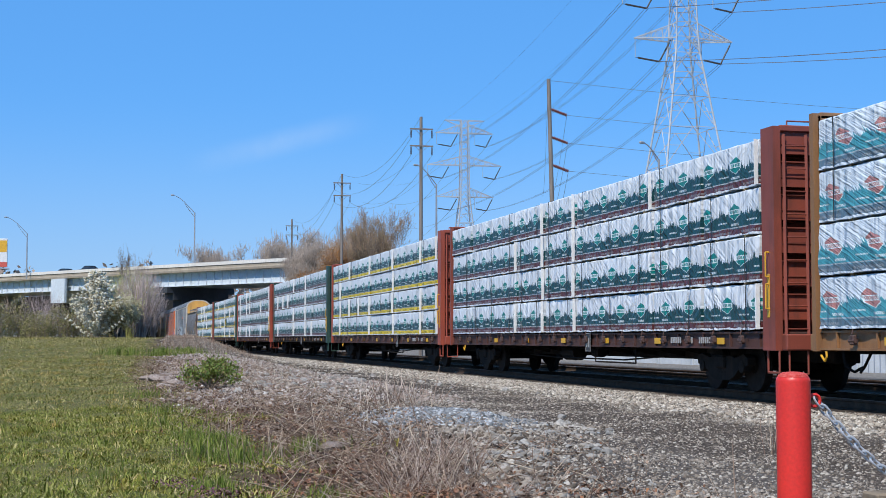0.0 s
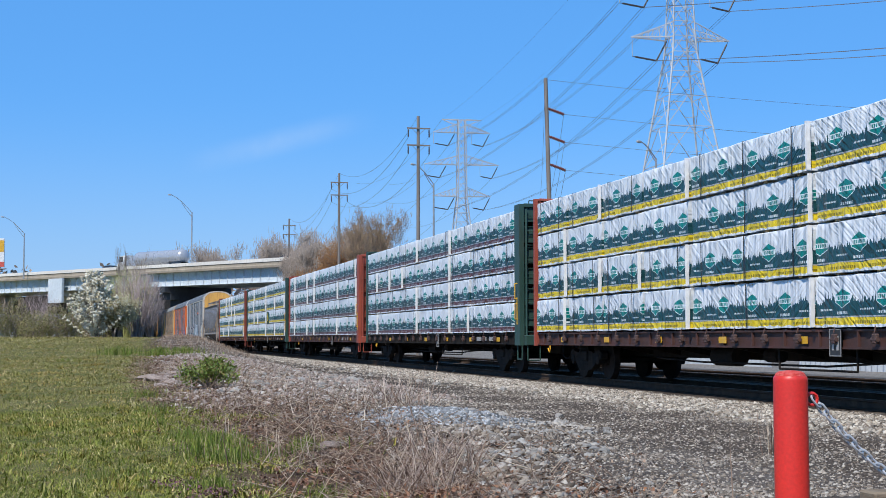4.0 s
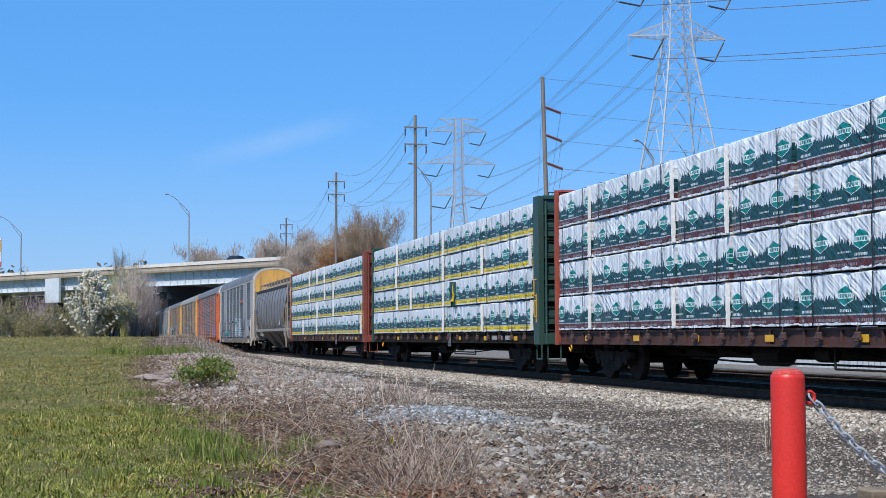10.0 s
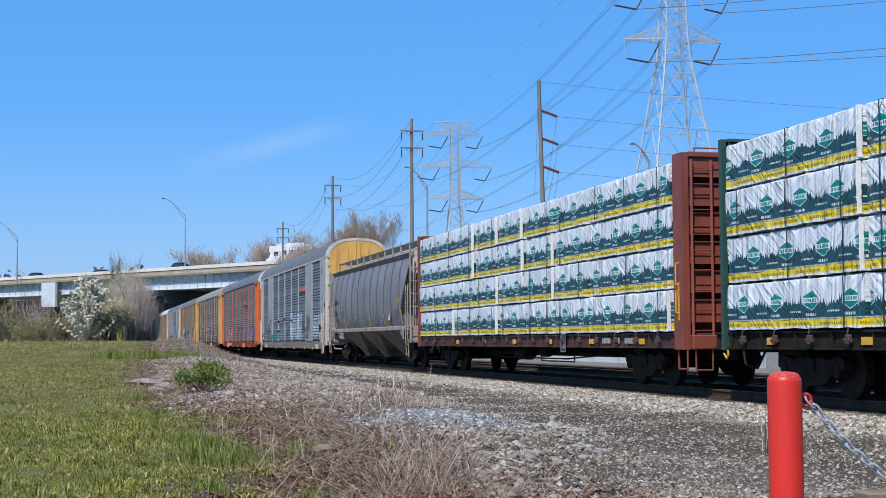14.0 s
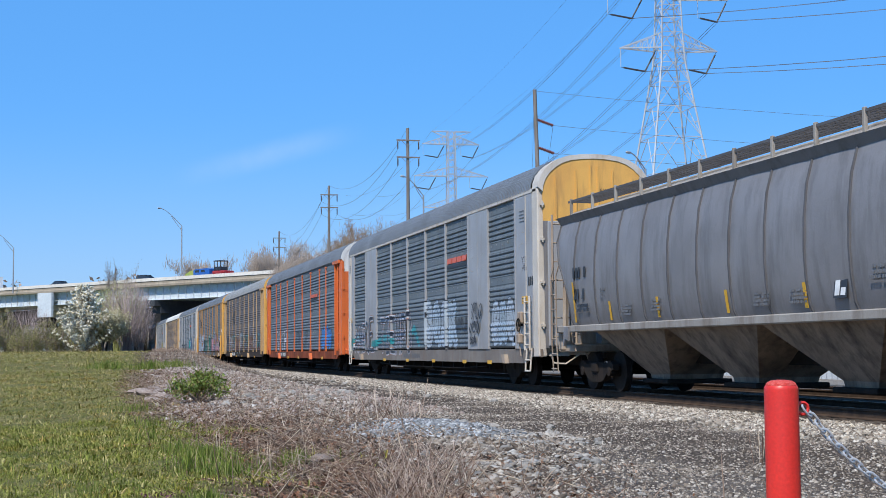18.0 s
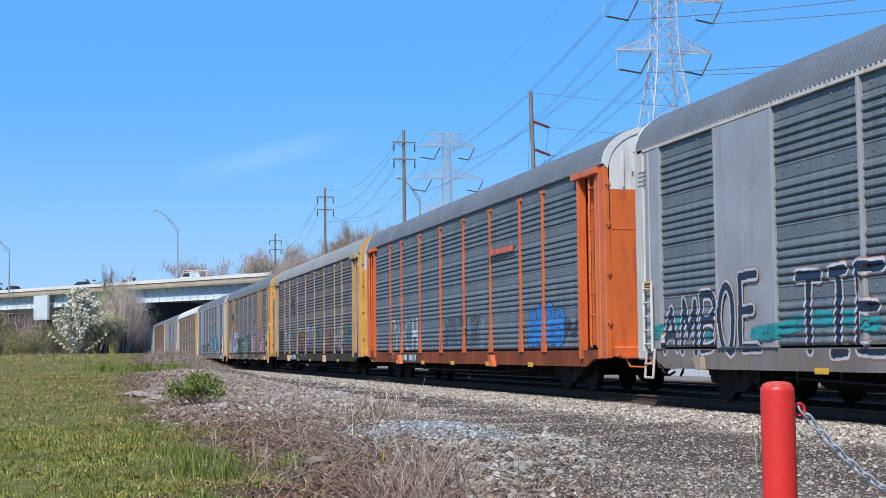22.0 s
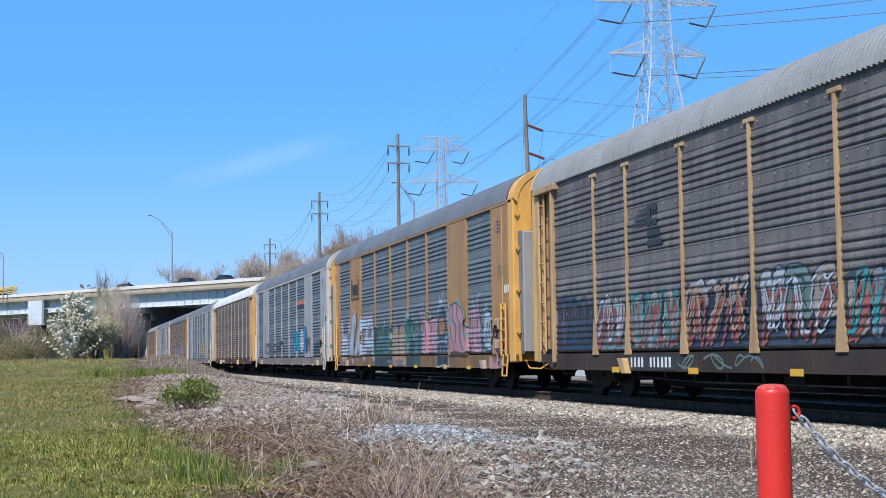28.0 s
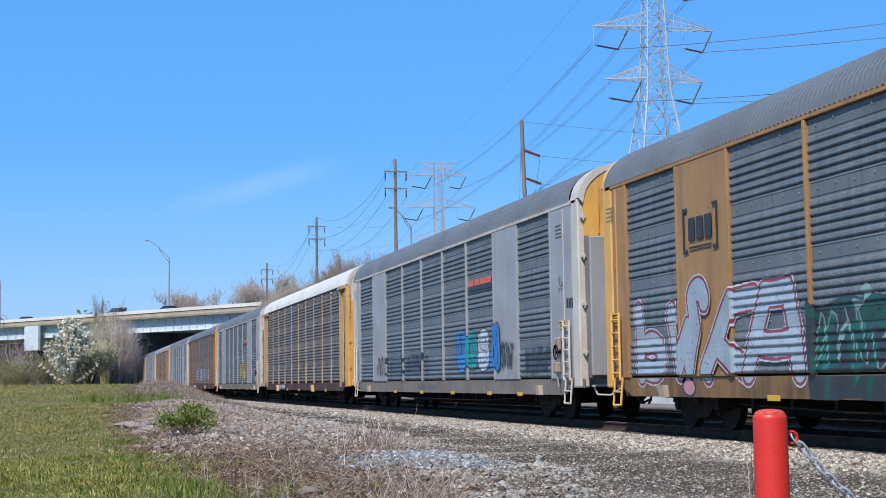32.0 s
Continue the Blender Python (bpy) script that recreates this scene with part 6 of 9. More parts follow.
def rack_common(k, tone, roofm, band, low, high, split, sill, flush):
    s0 = -142.75 - 28.6 * (k - 1) - (0.0, 0.0, 0.42, 0.43, 0.53, 0.65)[min(k, 5)]
    car = thing("autorack_car", "%s enclosed auto-rack rail car" % tone, "rail car", None, "auto-rack cars")
    rides(car, s0)
    part("roof", roof_mesh(roofm, 13.27 if flush else 13.5), None, car, "corrugated %s roof" % ("white" if roofm in (WHITE_ROOF, LIGHT_ROOF) else "galvanised grey"), (-0.22, 0, 0) if flush else None)
    for e in (-1, 1):
        end_wall(car, e, e * 13.6, low, high, split, band, 0.55 if flush and e > 0 else 0.12)
    part("floor", Solid().box(-13.5, 13.5, -1.38, 1.38, 1.0, 1.1), BLACK_STEEL, car)
    part("centre_sill", Solid().prism([(-13.3, 0.998), (13.3, 0.998), (13.3, 0.55), (8.6, 0.55), (8.0, 0.27), (-8.0, 0.27), (-8.6, 0.55), (-13.3, 0.55)], -0.3, 0.3, "y"), BLACK_STEEL, car)
    for s in (-1, 1):
        y = s * 1.49
        dips = [(-13.55, 0.78), (-13.55, SILL_TOP), (13.55, SILL_TOP), (13.55, 0.78), (12.7, 0.78), (12.2, 0.61), (-12.2, 0.61), (-12.7, 0.78)]
        part("side_sill", Solid().prism(dips, min(y, y - s * 0.06), max(y, y - s * 0.06), "y"), sill, car, "grimy deep side sill")
    for j in range(13):
        part("floor_beam", FLOOR_BEAM, None, car, "", (-8.4 + j * 1.4, 0, 0))
    u = Solid()
    u.tube((-1.2, -0.9, 0.5), (0.0, -0.9, 0.5), 0.2, n=12)
    u.pipe([(-7.5, -1.35, 0.5), (-4, -1.38, 0.42), (5.0, -1.38, 0.42), (8.0, -1.35, 0.5)], 0.018)
    part("brake_gear", u, BLACK_STEEL, car)
    # Plain black sheet added behind each side, closing the gaps between panels.
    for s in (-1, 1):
        part("inner_sheet", Solid().box(-11.8, 11.8, min(s * 1.36, s * 1.39), max(s * 1.36, s * 1.39), 1.1, 5.1), BLACK_STEEL, car)
    trucks(car, (-9.9, 9.9))
    couplers(car, 14.3)
    return car


def slashes(w, h):
    """A long painted mark: blocks that lean forward, almost touching."""
    s = Solid()
    n = 4
    for k in range(n):
        a, b = -w / 2 + w * k / n, -w / 2 + w * (k + 1) / n - 0.05
        lean = 0.4 * h
        s.prism([(a, -h / 2), (b, -h / 2), (b + lean, h / 2), (a + lean, h / 2)], -0.006, 0.006, "y")
    return s


def corner_gear(car, e, x, paint):
    """What clutters the end of a flush side: notice plate, brake wheel and chains, vents, hinges."""
    part("notice_plate", Solid().box(-0.24, 0.24, -0.006, 0.006, -0.1, 0.1), YELLOW_MARK, car, "yellow notice plate", (x - 0.75, -1.53, 2.27))
    part("notice_lines", Solid().box(-0.18, 0.18, -0.004, 0.004, 0.03, 0.06).box(-0.14, 0.14, -0.004, 0.004, -0.04, -0.015), BLACK_MARK, car, "", (x - 0.75, -1.541, 2.27))
    part("vent_lines", Solid().box(-0.2, 0.2, -0.004, 0.004, 0, 0.02).box(-0.2, 0.2, -0.004, 0.004, 0.09, 0.11).box(-0.2, 0.2, -0.004, 0.004, 0.18, 0.2).box(-0.2, 0.2, -0.004, 0.004, 0.27, 0.29), GREY_MARK, car, "", (x - 0.95, -1.53, 4.35))
    part("seam_strip", Solid().box(-0.02, 0.02, -0.012, 0.0, 1.24, 5.0), paint, car, "", (x - 0.62, -1.52, 0))
    if e < 0:
        return
    w = Solid()
    for k in range(12):
        a, b = 2 * math.pi * k / 12, 2 * math.pi * (k + 1) / 12
        w.tube((0.17 * math.cos(a), 0, 0.17 * math.sin(a)), (0.17 * math.cos(b), 0, 0.17 * math.sin(b)), 0.016, n=5)
    for k in range(4):
        w.tube((0, 0, 0), (0.17 * math.cos(k * 1.57), 0, 0.17 * math.sin(k * 1.57)), 0.012, n=4)
    w.tube((0, 0.0, 0), (0, 0.12, 0), 0.03, n=6)
    part("brake_wheel", w, BLACK_STEEL, car, "hand-brake wheel", (x - 0.98, -1.64, 1.62))
    g = Solid().box(-0.17, 0.17, -0.09, 0.0, 0.1, 0.42, 0.03).box(-0.1, 0.12, -0.14, 0.0, -0.42, -0.16, 0.03)
    g.pipe([(0.0, -0.08, 0.1), (0.06, -0.1, -0.1), (-0.02, -0.09, -0.3), (0.05, -0.05, -0.75)], 0.018)
    g.pipe([(-0.1, -0.06, 0.4), (-0.2, -0.08, 0.2), (-0.14, -0.08, -0.1)], 0.016)
    part("brake_gearbox", g, DIRTY_CREAM, car, "hand-brake gear box and chain", (x - 1.0, -1.53, 1.55))


def panel_rack(k, tone, panel, plate, post, rail, roofm, band, low, high, split, sill):
    """A flush-sided rack: five middle panels between two plated bays."""
    car = rack_common(k, tone, roofm, band, low, high, split, sill, True)
    proud = PROUD.setdefault(car.name, [])
    for s in (-1, 1):
        turn = pose(0, 0, 0, 0, 0, 0 if s < 0 else 180)
        part("top_rail", Solid().box(-13.4, 13.4, -1.53, -1.44, RAIL_LOW, ROOF_LOW + 0.03, 0.01), rail, car, "", turn)
        x = -13.55
        lay = [("corner", 0.45), ("plate", 0.8), ("panel", 2.62), ("plate", 2.22)] + [("panel", 2.815)] * 5 + [("plate", 2.15), ("panel", 2.74), ("plate", 1.57), ("corner", 0.45)]
        for num, (what, w) in enumerate(lay):
            c = x + w / 2
            at = Matrix.Translation((c, 0, 0)) if s < 0 else turn @ Matrix.Translation((c, 0, 0))
            if what == "panel":
                part("side_panel", side_panel(w - 0.05, panel), None, car, "", at @ Matrix.Translation((0, -SIDE_Y, 0)))
                last = lay[min(num + 1, len(lay) - 1)][0] != "panel"
                for q in (-w / 2, w / 2) if last else (-w / 2,):
                    if s < 0:
                        proud.append((c + q - 0.05, c + q + 0.05, 0.09))
                    part("side_post", Solid().box(q - 0.045, q + 0.045, -1.535, -1.44, 0.99, RAIL_LOW, 0.01), post, car, "", at)
            elif what == "plate":
                if s < 0:
                    proud.append((x, x + w, 0.08 if w > 2 else 0.07))
                pl = Solid().box(-w / 2 + 0.05, w / 2 - 0.05, -1.52, -1.46, 0.99, RAIL_LOW, 0.012)
                if w > 2:
                    pl.box(-0.015, 0.015, -1.527, -1.52, 1.0, 5.0)
                for zr in (2.05, 2.2, 3.35, 3.75, 4.05):
                    for q in (-0.62, -0.5, -0.12, 0.3, 0.62):
                        zq = zr + 0.05 * math.sin(9 * q + zr)
                        pl.box(q * w / 2 - 0.014, q * w / 2 + 0.014, -1.53, -1.52, zq - 0.014, zq + 0.014)
                part("side_plate", pl, plate, car, "flat riveted side plate", at)
            else:
                part("corner_post", Solid().box(-w / 2, w / 2, -1.53, -1.3, 0.78, ROOF_LOW + 0.03, 0.03), band, car, "", at)
            x += w
    for e in (-1, 1):
        steps(car, e, e * 13.0, band)
        corner_gear(car, e, 13.1 if e > 0 else -12.2, band)
        dp = Solid().box(min(e * 13.6, e * 13.7), max(e * 13.6, e * 13.7), -1.30, -0.75, 1.05, split - 0.02, 0.02)
        part("door_edge", dp, SILVER, car, "bare galvanised door edge")
    if tone.startswith("silver"):
        part("orange_stripe", slashes(2.4, 0.17), ORANGE_MARK, car, "faded orange reflective stripe", (5.2, -1.505, 3.78))
        part("dark_stripe", Solid().box(-1.25, 1.25, -0.005, 0.005, -0.05, 0.05), BLACK_MARK, car, "", (5.2, -1.504, 3.6))
    rng = random.Random(40 + k)
    part("lettering", bars(rng, 0.42, 7, 0.035, 0.6), GREY_MARK, car, "small stencilled lettering", (12.1, -1.525, 3.4))
    part("lettering", bars(rng, 0.3, 4, 0.035, 0.6), GREY_MARK, car, "", (12.2, -1.525, 2.3))
    part("lettering", bars(rng, 0.42, 1, 0.22, 1.0), WHITE_MARK if plate is AR_GOLD else BLACK_MARK, car, "large stencilled letters", (12.65, -1.525, 2.75))
    part("lettering", bars(rng, 1.1, 1, 0.14, 1.0), GREY_MARK, car, "faded stencilled marks", (-2.6, -1.495, 0.79))
    part("lettering", bars(rng, 1.2, 1, 0.14, 1.0), GREY_MARK, car, "", (-1.2, -1.495, 0.79))
    for x in (-10.5, 10.5):
        j = Solid().prism([(x - 0.2, 0.84), (x + 0.14, 0.84), (x + 0.2, 0.6), (x - 0.02, 0.6)], -1.6, -1.49, "y")
        part("jacking_pad", j, DIRTY_CREAM, car, "dusty cream jacking pad")
    for x in (-6, -2, 2, 6, 8.8):
        part("reflector", Solid().box(-0.22, 0.22, -0.003, 0.003, -0.05, 0.05), YELLOW_MARK, car, "", (x, -1.494, 0.62))
    return car


def post_rack(k, tone, panel, post, roofm, band, low, high, split, sill, widths=(2.74, 1.94, 2.86, 2.92, 2.9, 2.92, 2.86, 1.94, 2.74), post_w=0.05):
    """A rack with outside posts that flare at top and foot, and open end bays with ladders."""
    car = rack_common(k, tone, roofm, band, low, high, split, sill, False)
    proud = PROUD.setdefault(car.name, [])
    for s in (-1, 1):
        turn = pose(0, 0, 0, 0, 0, 0 if s < 0 else 180)
        part("top_rail", Solid().box(-13.3, 13.3, -1.47, -1.42, RAIL_LOW, ROOF_LOW + 0.03), panel, car, "", turn)
        x = -sum(widths) / 2
        for j, w in enumerate(widths):
            c = x + w / 2
            at = turn @ Matrix.Translation((c, 0, 0))
            part("side_panel", side_panel(w - 0.02, panel), None, car, "", at @ Matrix.Translation((0, -SIDE_Y, 0)))
            if j:
                if s < 0:
                    proud.append((x - 0.08, x + 0.08, 0.14))
                p = Solid().box(x - post_w, x + post_w, -1.514, -1.45, 0.99, 4.93, 0.006)
                p.prism([(x - post_w, 1.75), (x + post_w, 1.75), (x + 0.12 + post_w, 0.95), (x - 0.12 - post_w, 0.95)], -1.522, -1.48, "y")
                p.box(x - 0.18, x + 0.18, -1.522, -1.46, 4.92, 5.0, 0.008)
                part("side_post", p, post, car, "", turn)
            x += w
        for e in (-1, 1):
            xe = e * sum(widths) / 2
            b = Solid()
            b.box(min(xe, xe + 0.12 * e), max(xe, xe + 0.12 * e), -1.56, -1.36, 0.78, 5.0, 0.01)
            b.box(min(xe + 1.15 * e, xe + 1.37 * e), max(xe + 1.15 * e, xe + 1.37 * e), -1.52, -1.32, 0.78, 5.05, 0.02)
            b.box(min(xe - 0.3 * e, xe + 1.37 * e), max(xe - 0.3 * e, xe + 1.37 * e), -1.60, -1.44, 4.94, 5.09, 0.012)
            part("end_frame", b, post, car, "", turn)
            part("bay_back", Solid().box(min(xe - 0.12 * e, xe + 1.2 * e), max(xe - 0.12 * e, xe + 1.2 * e), -1.30, -1.26, 0.8, 5.05), post, car, "recessed end bay panel", turn)
            part("corner_plate", Solid().box(min(xe + 1.36 * e, 13.6 * e), max(xe + 1.36 * e, 13.6 * e), -1.50, -1.36, 0.8, 5.1, 0.015), low, car, "", turn)
            part("end_ladder", ladder(xe + (0.72 if e > 0 else -1.12), -1.5, 1.05, 4.9, 0.4, 8, "z", 0.02), post, car, "", turn)
    for e in (-1, 1):
        steps(car, e, e * 13.5, post if post not in (AR_GOLD, POST_TAN) else AR_YELLOW, False)
    rng = random.Random(70 + k)
    part("lettering", bars(rng, 0.6, 7, 0.035, 0.6), GREY_MARK, car, "small stencilled lettering", (12.35, -1.31, 3.2))
    part("marking_panel", Solid().box(-1.25, 1.25, -0.002, 0.002, -0.15, 0.15), BLACK_MARK, car, "black painted marking panel", (-6.0, -1.4945, 0.79))
    for x, count in ((-7.1, 4), (-6.08, 6)):
        st = Solid()
        for c in range(count):
            wide = rng.uniform(0.07, 0.105)
            st.box(0.19 * c, 0.19 * c + wide, -0.002, 0.002, -0.1, 0.1)
        part("lettering", st, WHITE_MARK, car, "white stencilled marks", (x, -1.4995, 0.79))
    for x in (-7.4, 4.6):
        j = Solid().prism([(x - 0.2, 0.88), (x + 0.1, 0.88), (x + 0.28, 0.56), (x + 0.05, 0.56)], -1.62, -1.49, "y")
        part("jacking_pad", j, post, car)
    for x in (-8, -4, 0, 4, 8):
        part("reflector", Solid().box(-0.22, 0.22, -0.003, 0.003, -0.06, 0.06), YELLOW_MARK, car, "", (x, -1.494, 0.63))
    return car


A1 = panel_rack(1, "silver", PANEL_BLUE, SILVER, SILVER, AR_WHITE, GALV_ROOF, AR_WHITE, HOPPER_GREY, AR_YELLOW, 4.25, SILL_GREY)
A2 = post_rack(2, "orange", PANEL_BLUE, AR_ORANGE, GALV_ROOF, WHITE_ROOF, AR_ORANGE, WHITE_ROOF, 4.55, SILL_ORANGE, post_w=0.07)
A3 = post_rack(3, "grimy yellow", PANEL_DARK, POST_TAN, LIGHT_ROOF, AR_YELLOW, AR_YELLOW, AR_WHITE, 4.4, SILL_DARK, post_w=0.048)
A4 = panel_rack(4, "faded gold", PANEL_BLUE, AR_GOLD, AR_GOLD, AR_GOLD, GALV_ROOF, AR_YELLOW, HOPPER_GREY, AR_YELLOW, 4.25, SILL_GOLD)
A5 = panel_rack(5, "silver", PANEL_BLUE, SILVER, SILVER, AR_WHITE, GALV_ROOF, AR_WHITE, HOPPER_GREY, AR_YELLOW, 4.25, SILL_GREY)
A6 = post_rack(6, "dark brown and orange", PANEL_DARK, POST_TAN, WHITE_ROOF, AR_WHITE, AR_YELLOW, AR_WHITE, 4.4, SILL_BROWN, (2.35, 2.35, 2.4, 2.4, 2.4, 2.4, 2.4, 2.4, 2.35, 2.35), 0.028)
A7 = panel_rack(7, "silver", PANEL_GREY, SILVER, SILVER, AR_WHITE, GALV_ROOF, AR_WHITE, HOPPER_GREY, AR_WHITE, 4.25, SILL_GREY)
A8 = post_rack(8, "grimy brown", PANEL_DARK, AR_RUST, GALV_ROOF, AR_YELLOW, AR_YELLOW, AR_YELLOW, 4.4, SILL_BROWN, post_w=0.035)
A9 = panel_rack(9, "silver", PANEL_GREY, SILVER, SILVER, AR_WHITE, GALV_ROOF, AR_WHITE, HOPPER_GREY, AR_WHITE, 4.25, SILL_GREY)
A10 = post_rack(10, "grimy yellow", PANEL_DARK, AR_GOLD, LIGHT_ROOF, AR_YELLOW, AR_YELLOW, AR_YELLOW, 4.4, SILL_BROWN, post_w=0.04)
A11 = panel_rack(11, "silver", PANEL_GREY, SILVER, SILVER, AR_WHITE, GALV_ROOF, AR_WHITE, HOPPER_GREY, AR_WHITE, 4.25, SILL_GREY)
A12 = post_rack(12, "grimy brown", PANEL_DARK, AR_RUST, GALV_ROOF, AR_YELLOW, AR_YELLOW, AR_YELLOW, 4.4, SILL_BROWN, post_w=0.035)
TEAL_WASH = [[[(-12.7, 1.3), (-11.6, 1.45), (-10.2, 1.2)]], [[(-8.2, 1.2), (-6.0, 1.45), (-4.4, 1.35)]], [[(-1.6, 1.5), (-0.9, 1.75), (-0.2, 1.2)]]]
sprayed(A1, TEAL_WASH, [SP_TEAL], [(0.13, 0)], "washed-out teal spray", 0.008, worn=0.3)
sprayed(A1, block_word("AMBOE", -12.35, -7.95, 0.98, 1.75, 0.12), [SP_NAVY, SP_WHITE, SP_RUST], [(0.07, 0), (0.115, 1), (0.132, 2)], "dark block-letter graffiti with white outlines")
sprayed(A1, block_word("TIEMPO", -6.85, -1.25, 0.95, 2.12, 0.03), [SP_NAVY, SP_WHITE, SP_RUST], [(0.08, 0), (0.125, 1), (0.142, 2)], "dark block-letter graffiti with white outlines")
graffiti(A1, 0.8, 5.1, 1.1, 2.55, 3, [SP_CHALK, SP_PALE], SP_BLACK, 4, 0.24)
scribble(A1, 5.0, 6.4, 1.5, 2.0, 61, SP_BLACK, 0.022, 3)
scribble(A1, 7.0, 8.3, 1.85, 2.35, 62, SP_BLACK, 0.022, 3)
scribble(A1, 6.8, 8.0, 1.45, 1.8, 63, SP_BLACK, 0.028, 3)
scribble(A1, 6.9, 7.6, 1.12, 1.38, 64, SP_BLACK, 0.026, 2)
graffiti(A1, 8.95, 11.3, 1.1, 2.4, 4, [SP_CHALK, SP_PALE], SP_BLACK, 3, 0.24)
graffiti(A2, 7.85, 10.6, 1.12, 2.12, 5, [SP_BLUE], SP_NAVY, 4, 0.3)
scribble(A2, 10.7, 11.7, 1.3, 1.75, 65, SP_SOOT, 0.02, 3)
sprayed(A2, [[bow(-8.7, 1.55, 0.62, 0.6, 0, 360, 16)], fitted(CURLS[6], -8.9, -7.5, 0.8, 2.15), fitted(CURLS[2], -7.2, -6.3, 0.9, 2.1), [bow(-6.2, 1.55, 0.42, 0.5, 60, 300)]], [SP_WHITE], [(0.03, 0)], "white outlined graffiti curls")
sprayed(A2, [[[(-5.5, 1.15), (-5.5, 2.05)], [(-4.85, 1.15), (-4.85, 2.05)], [(-5.5, 1.6), (-4.85, 1.6)]]], [SP_WHITE], [(0.11, 0)], "white block-shaped graffiti")
scribble(A2, -1.1, 3.2, 1.1, 2.1, 66, SP_SOOT, 0.018, 5)
scribble(A2, 1.0, 3.9, 1.05, 1.95, 67, SP_DULL, 0.012, 4)
mural(A3, [SP_SOOT, SP_BLACK, SP_NAVY], [
    (wave_shape(-11.8, -9.3, 1.04, 2.35, 8, 8), 2, -1, 0, -1), (wave_shape(-9.1, -7.4, 1.04, 2.1, 6, 9), 0, -1, 2, -1), (wave_shape(-7.2, -4.4, 1.04, 2.2, 8, 13), 0, -1, 2, -1), (wave_shape(-4.2, -1.5, 1.04, 2.3, 8, 10), 2, -1, 0, -1),
    (wave_shape(-1.4, 4.2, 1.04, 2.2, 14, 11), 0, -1, 2, -1), (wave_shape(4.4, 11.8, 1.04, 1.9, 16, 12), 0, -1, 2, -1)], clear=0.008, words="sooty spray under the graffiti")
scribble(A3, -11.6, -9.5, 1.2, 2.2, 71, SP_DIM, 0.022, 3)
graffiti(A3, -9.1, -7.35, 1.6, 2.15, 7, [SP_DULL], SP_NAVY, 2, 0.26)
graffiti(A3, -9.1, -7.35, 1.02, 1.6, 8, [SP_SAGE], SP_SOOT, 3, 0.26)
for seed, paint, pen in ((72, SP_CLAY, 0.04), (73, SP_SAGE, 0.045), (74, SP_DULL, 0.02), (70, SP_UMBER, 0.04), (69, SP_DULL, 0.014)):
    scribble(A3, -7.2, -4.5, 1.08, 2.2, seed, paint, pen, 3)
scribble(A3, -4.2, -1.6, 1.8, 2.3, 75, SP_DULL, 0.03, 3)
scribble(A3, -4.2, -1.6, 1.8, 2.3, 68, SP_CLAY, 0.05, 2)
scribble(A3, -4.2, -1.6, 1.15, 1.75, 76, SP_DIM, 0.018, 3)
graffiti(A3, -1.2, 1.4, 1.5, 2.4, 27, [SP_DULL, SP_SAGE, SP_CLAY], SP_NAVY, 3, 0.24)
graffiti(A3, 1.6, 4.2, 1.15, 2.2, 28, [SP_CLAY, SP_GREY], SP_BLACK, 4, 0.22)
for x0, x1, seed in ((4.5, 6.9, 77), (7.2, 9.0, 78), (9.3, 11.8, 80)):
    scribble(A3, x0, x1, 1.15, 1.9, seed, SP_DULL, 0.024, 3)
    scribble(A3, x0, x1, 1.1, 1.8, seed + 20, SP_CLAY, 0.03, 3)
scribble(A3, -7.6, -1.0, 0.68, 0.93, 79, SP_SAGE, 0.02, 5)
for k, (x0, x1) in enumerate(((-9.1, -7.4), (-7.2, -4.5), (-4.2, -1.6), (-1.2, 1.4), (1.6, 4.2), (4.5, 6.9), (7.2, 9.0), (9.3, 11.8))):
    scribble(A3, x0, x1, 1.06, 2.0, 120 + k, SP_BRICK, 0.04, 3, 0.01)
    scribble(A3, x0, x1, 1.2, 2.25, 140 + k, (SP_CHALK, SP_TEAL, SP_TAN)[k % 3], 0.024, 3, 0.021)
sprayed(A4, [[[(-11.75, 2.3), (-11.65, 1.05)], [(-11.65, 1.15)] + bow(-11.1, 1.38, 0.5, 0.3, -120, 120)], [[(-10.1, 2.2), (-9.75, 1.1), (-9.2, 1.9)], [(-9.2, 1.2), (-8.9, 1.9)] + bow(-8.75, 2.25, 0.3, 0.35, 150, 20)],
             [[(-8.5, 1.05), (-7.4, 2.3), (-6.6, 2.3)], [(-7.9, 1.5), (-7.0, 1.1)]], [[(-6.9, 1.05), (-6.2, 2.35), (-5.4, 2.35), (-5.1, 1.05)], [(-6.4, 1.5), (-5.3, 1.5)]]],
        [SP_PALE, SP_MAROON, SP_WHITE], [(0.2, 0), (0.255, 1), (0.285, 2)], "pale blue graffiti letters with maroon outlines", 0.019, worn=0.06)
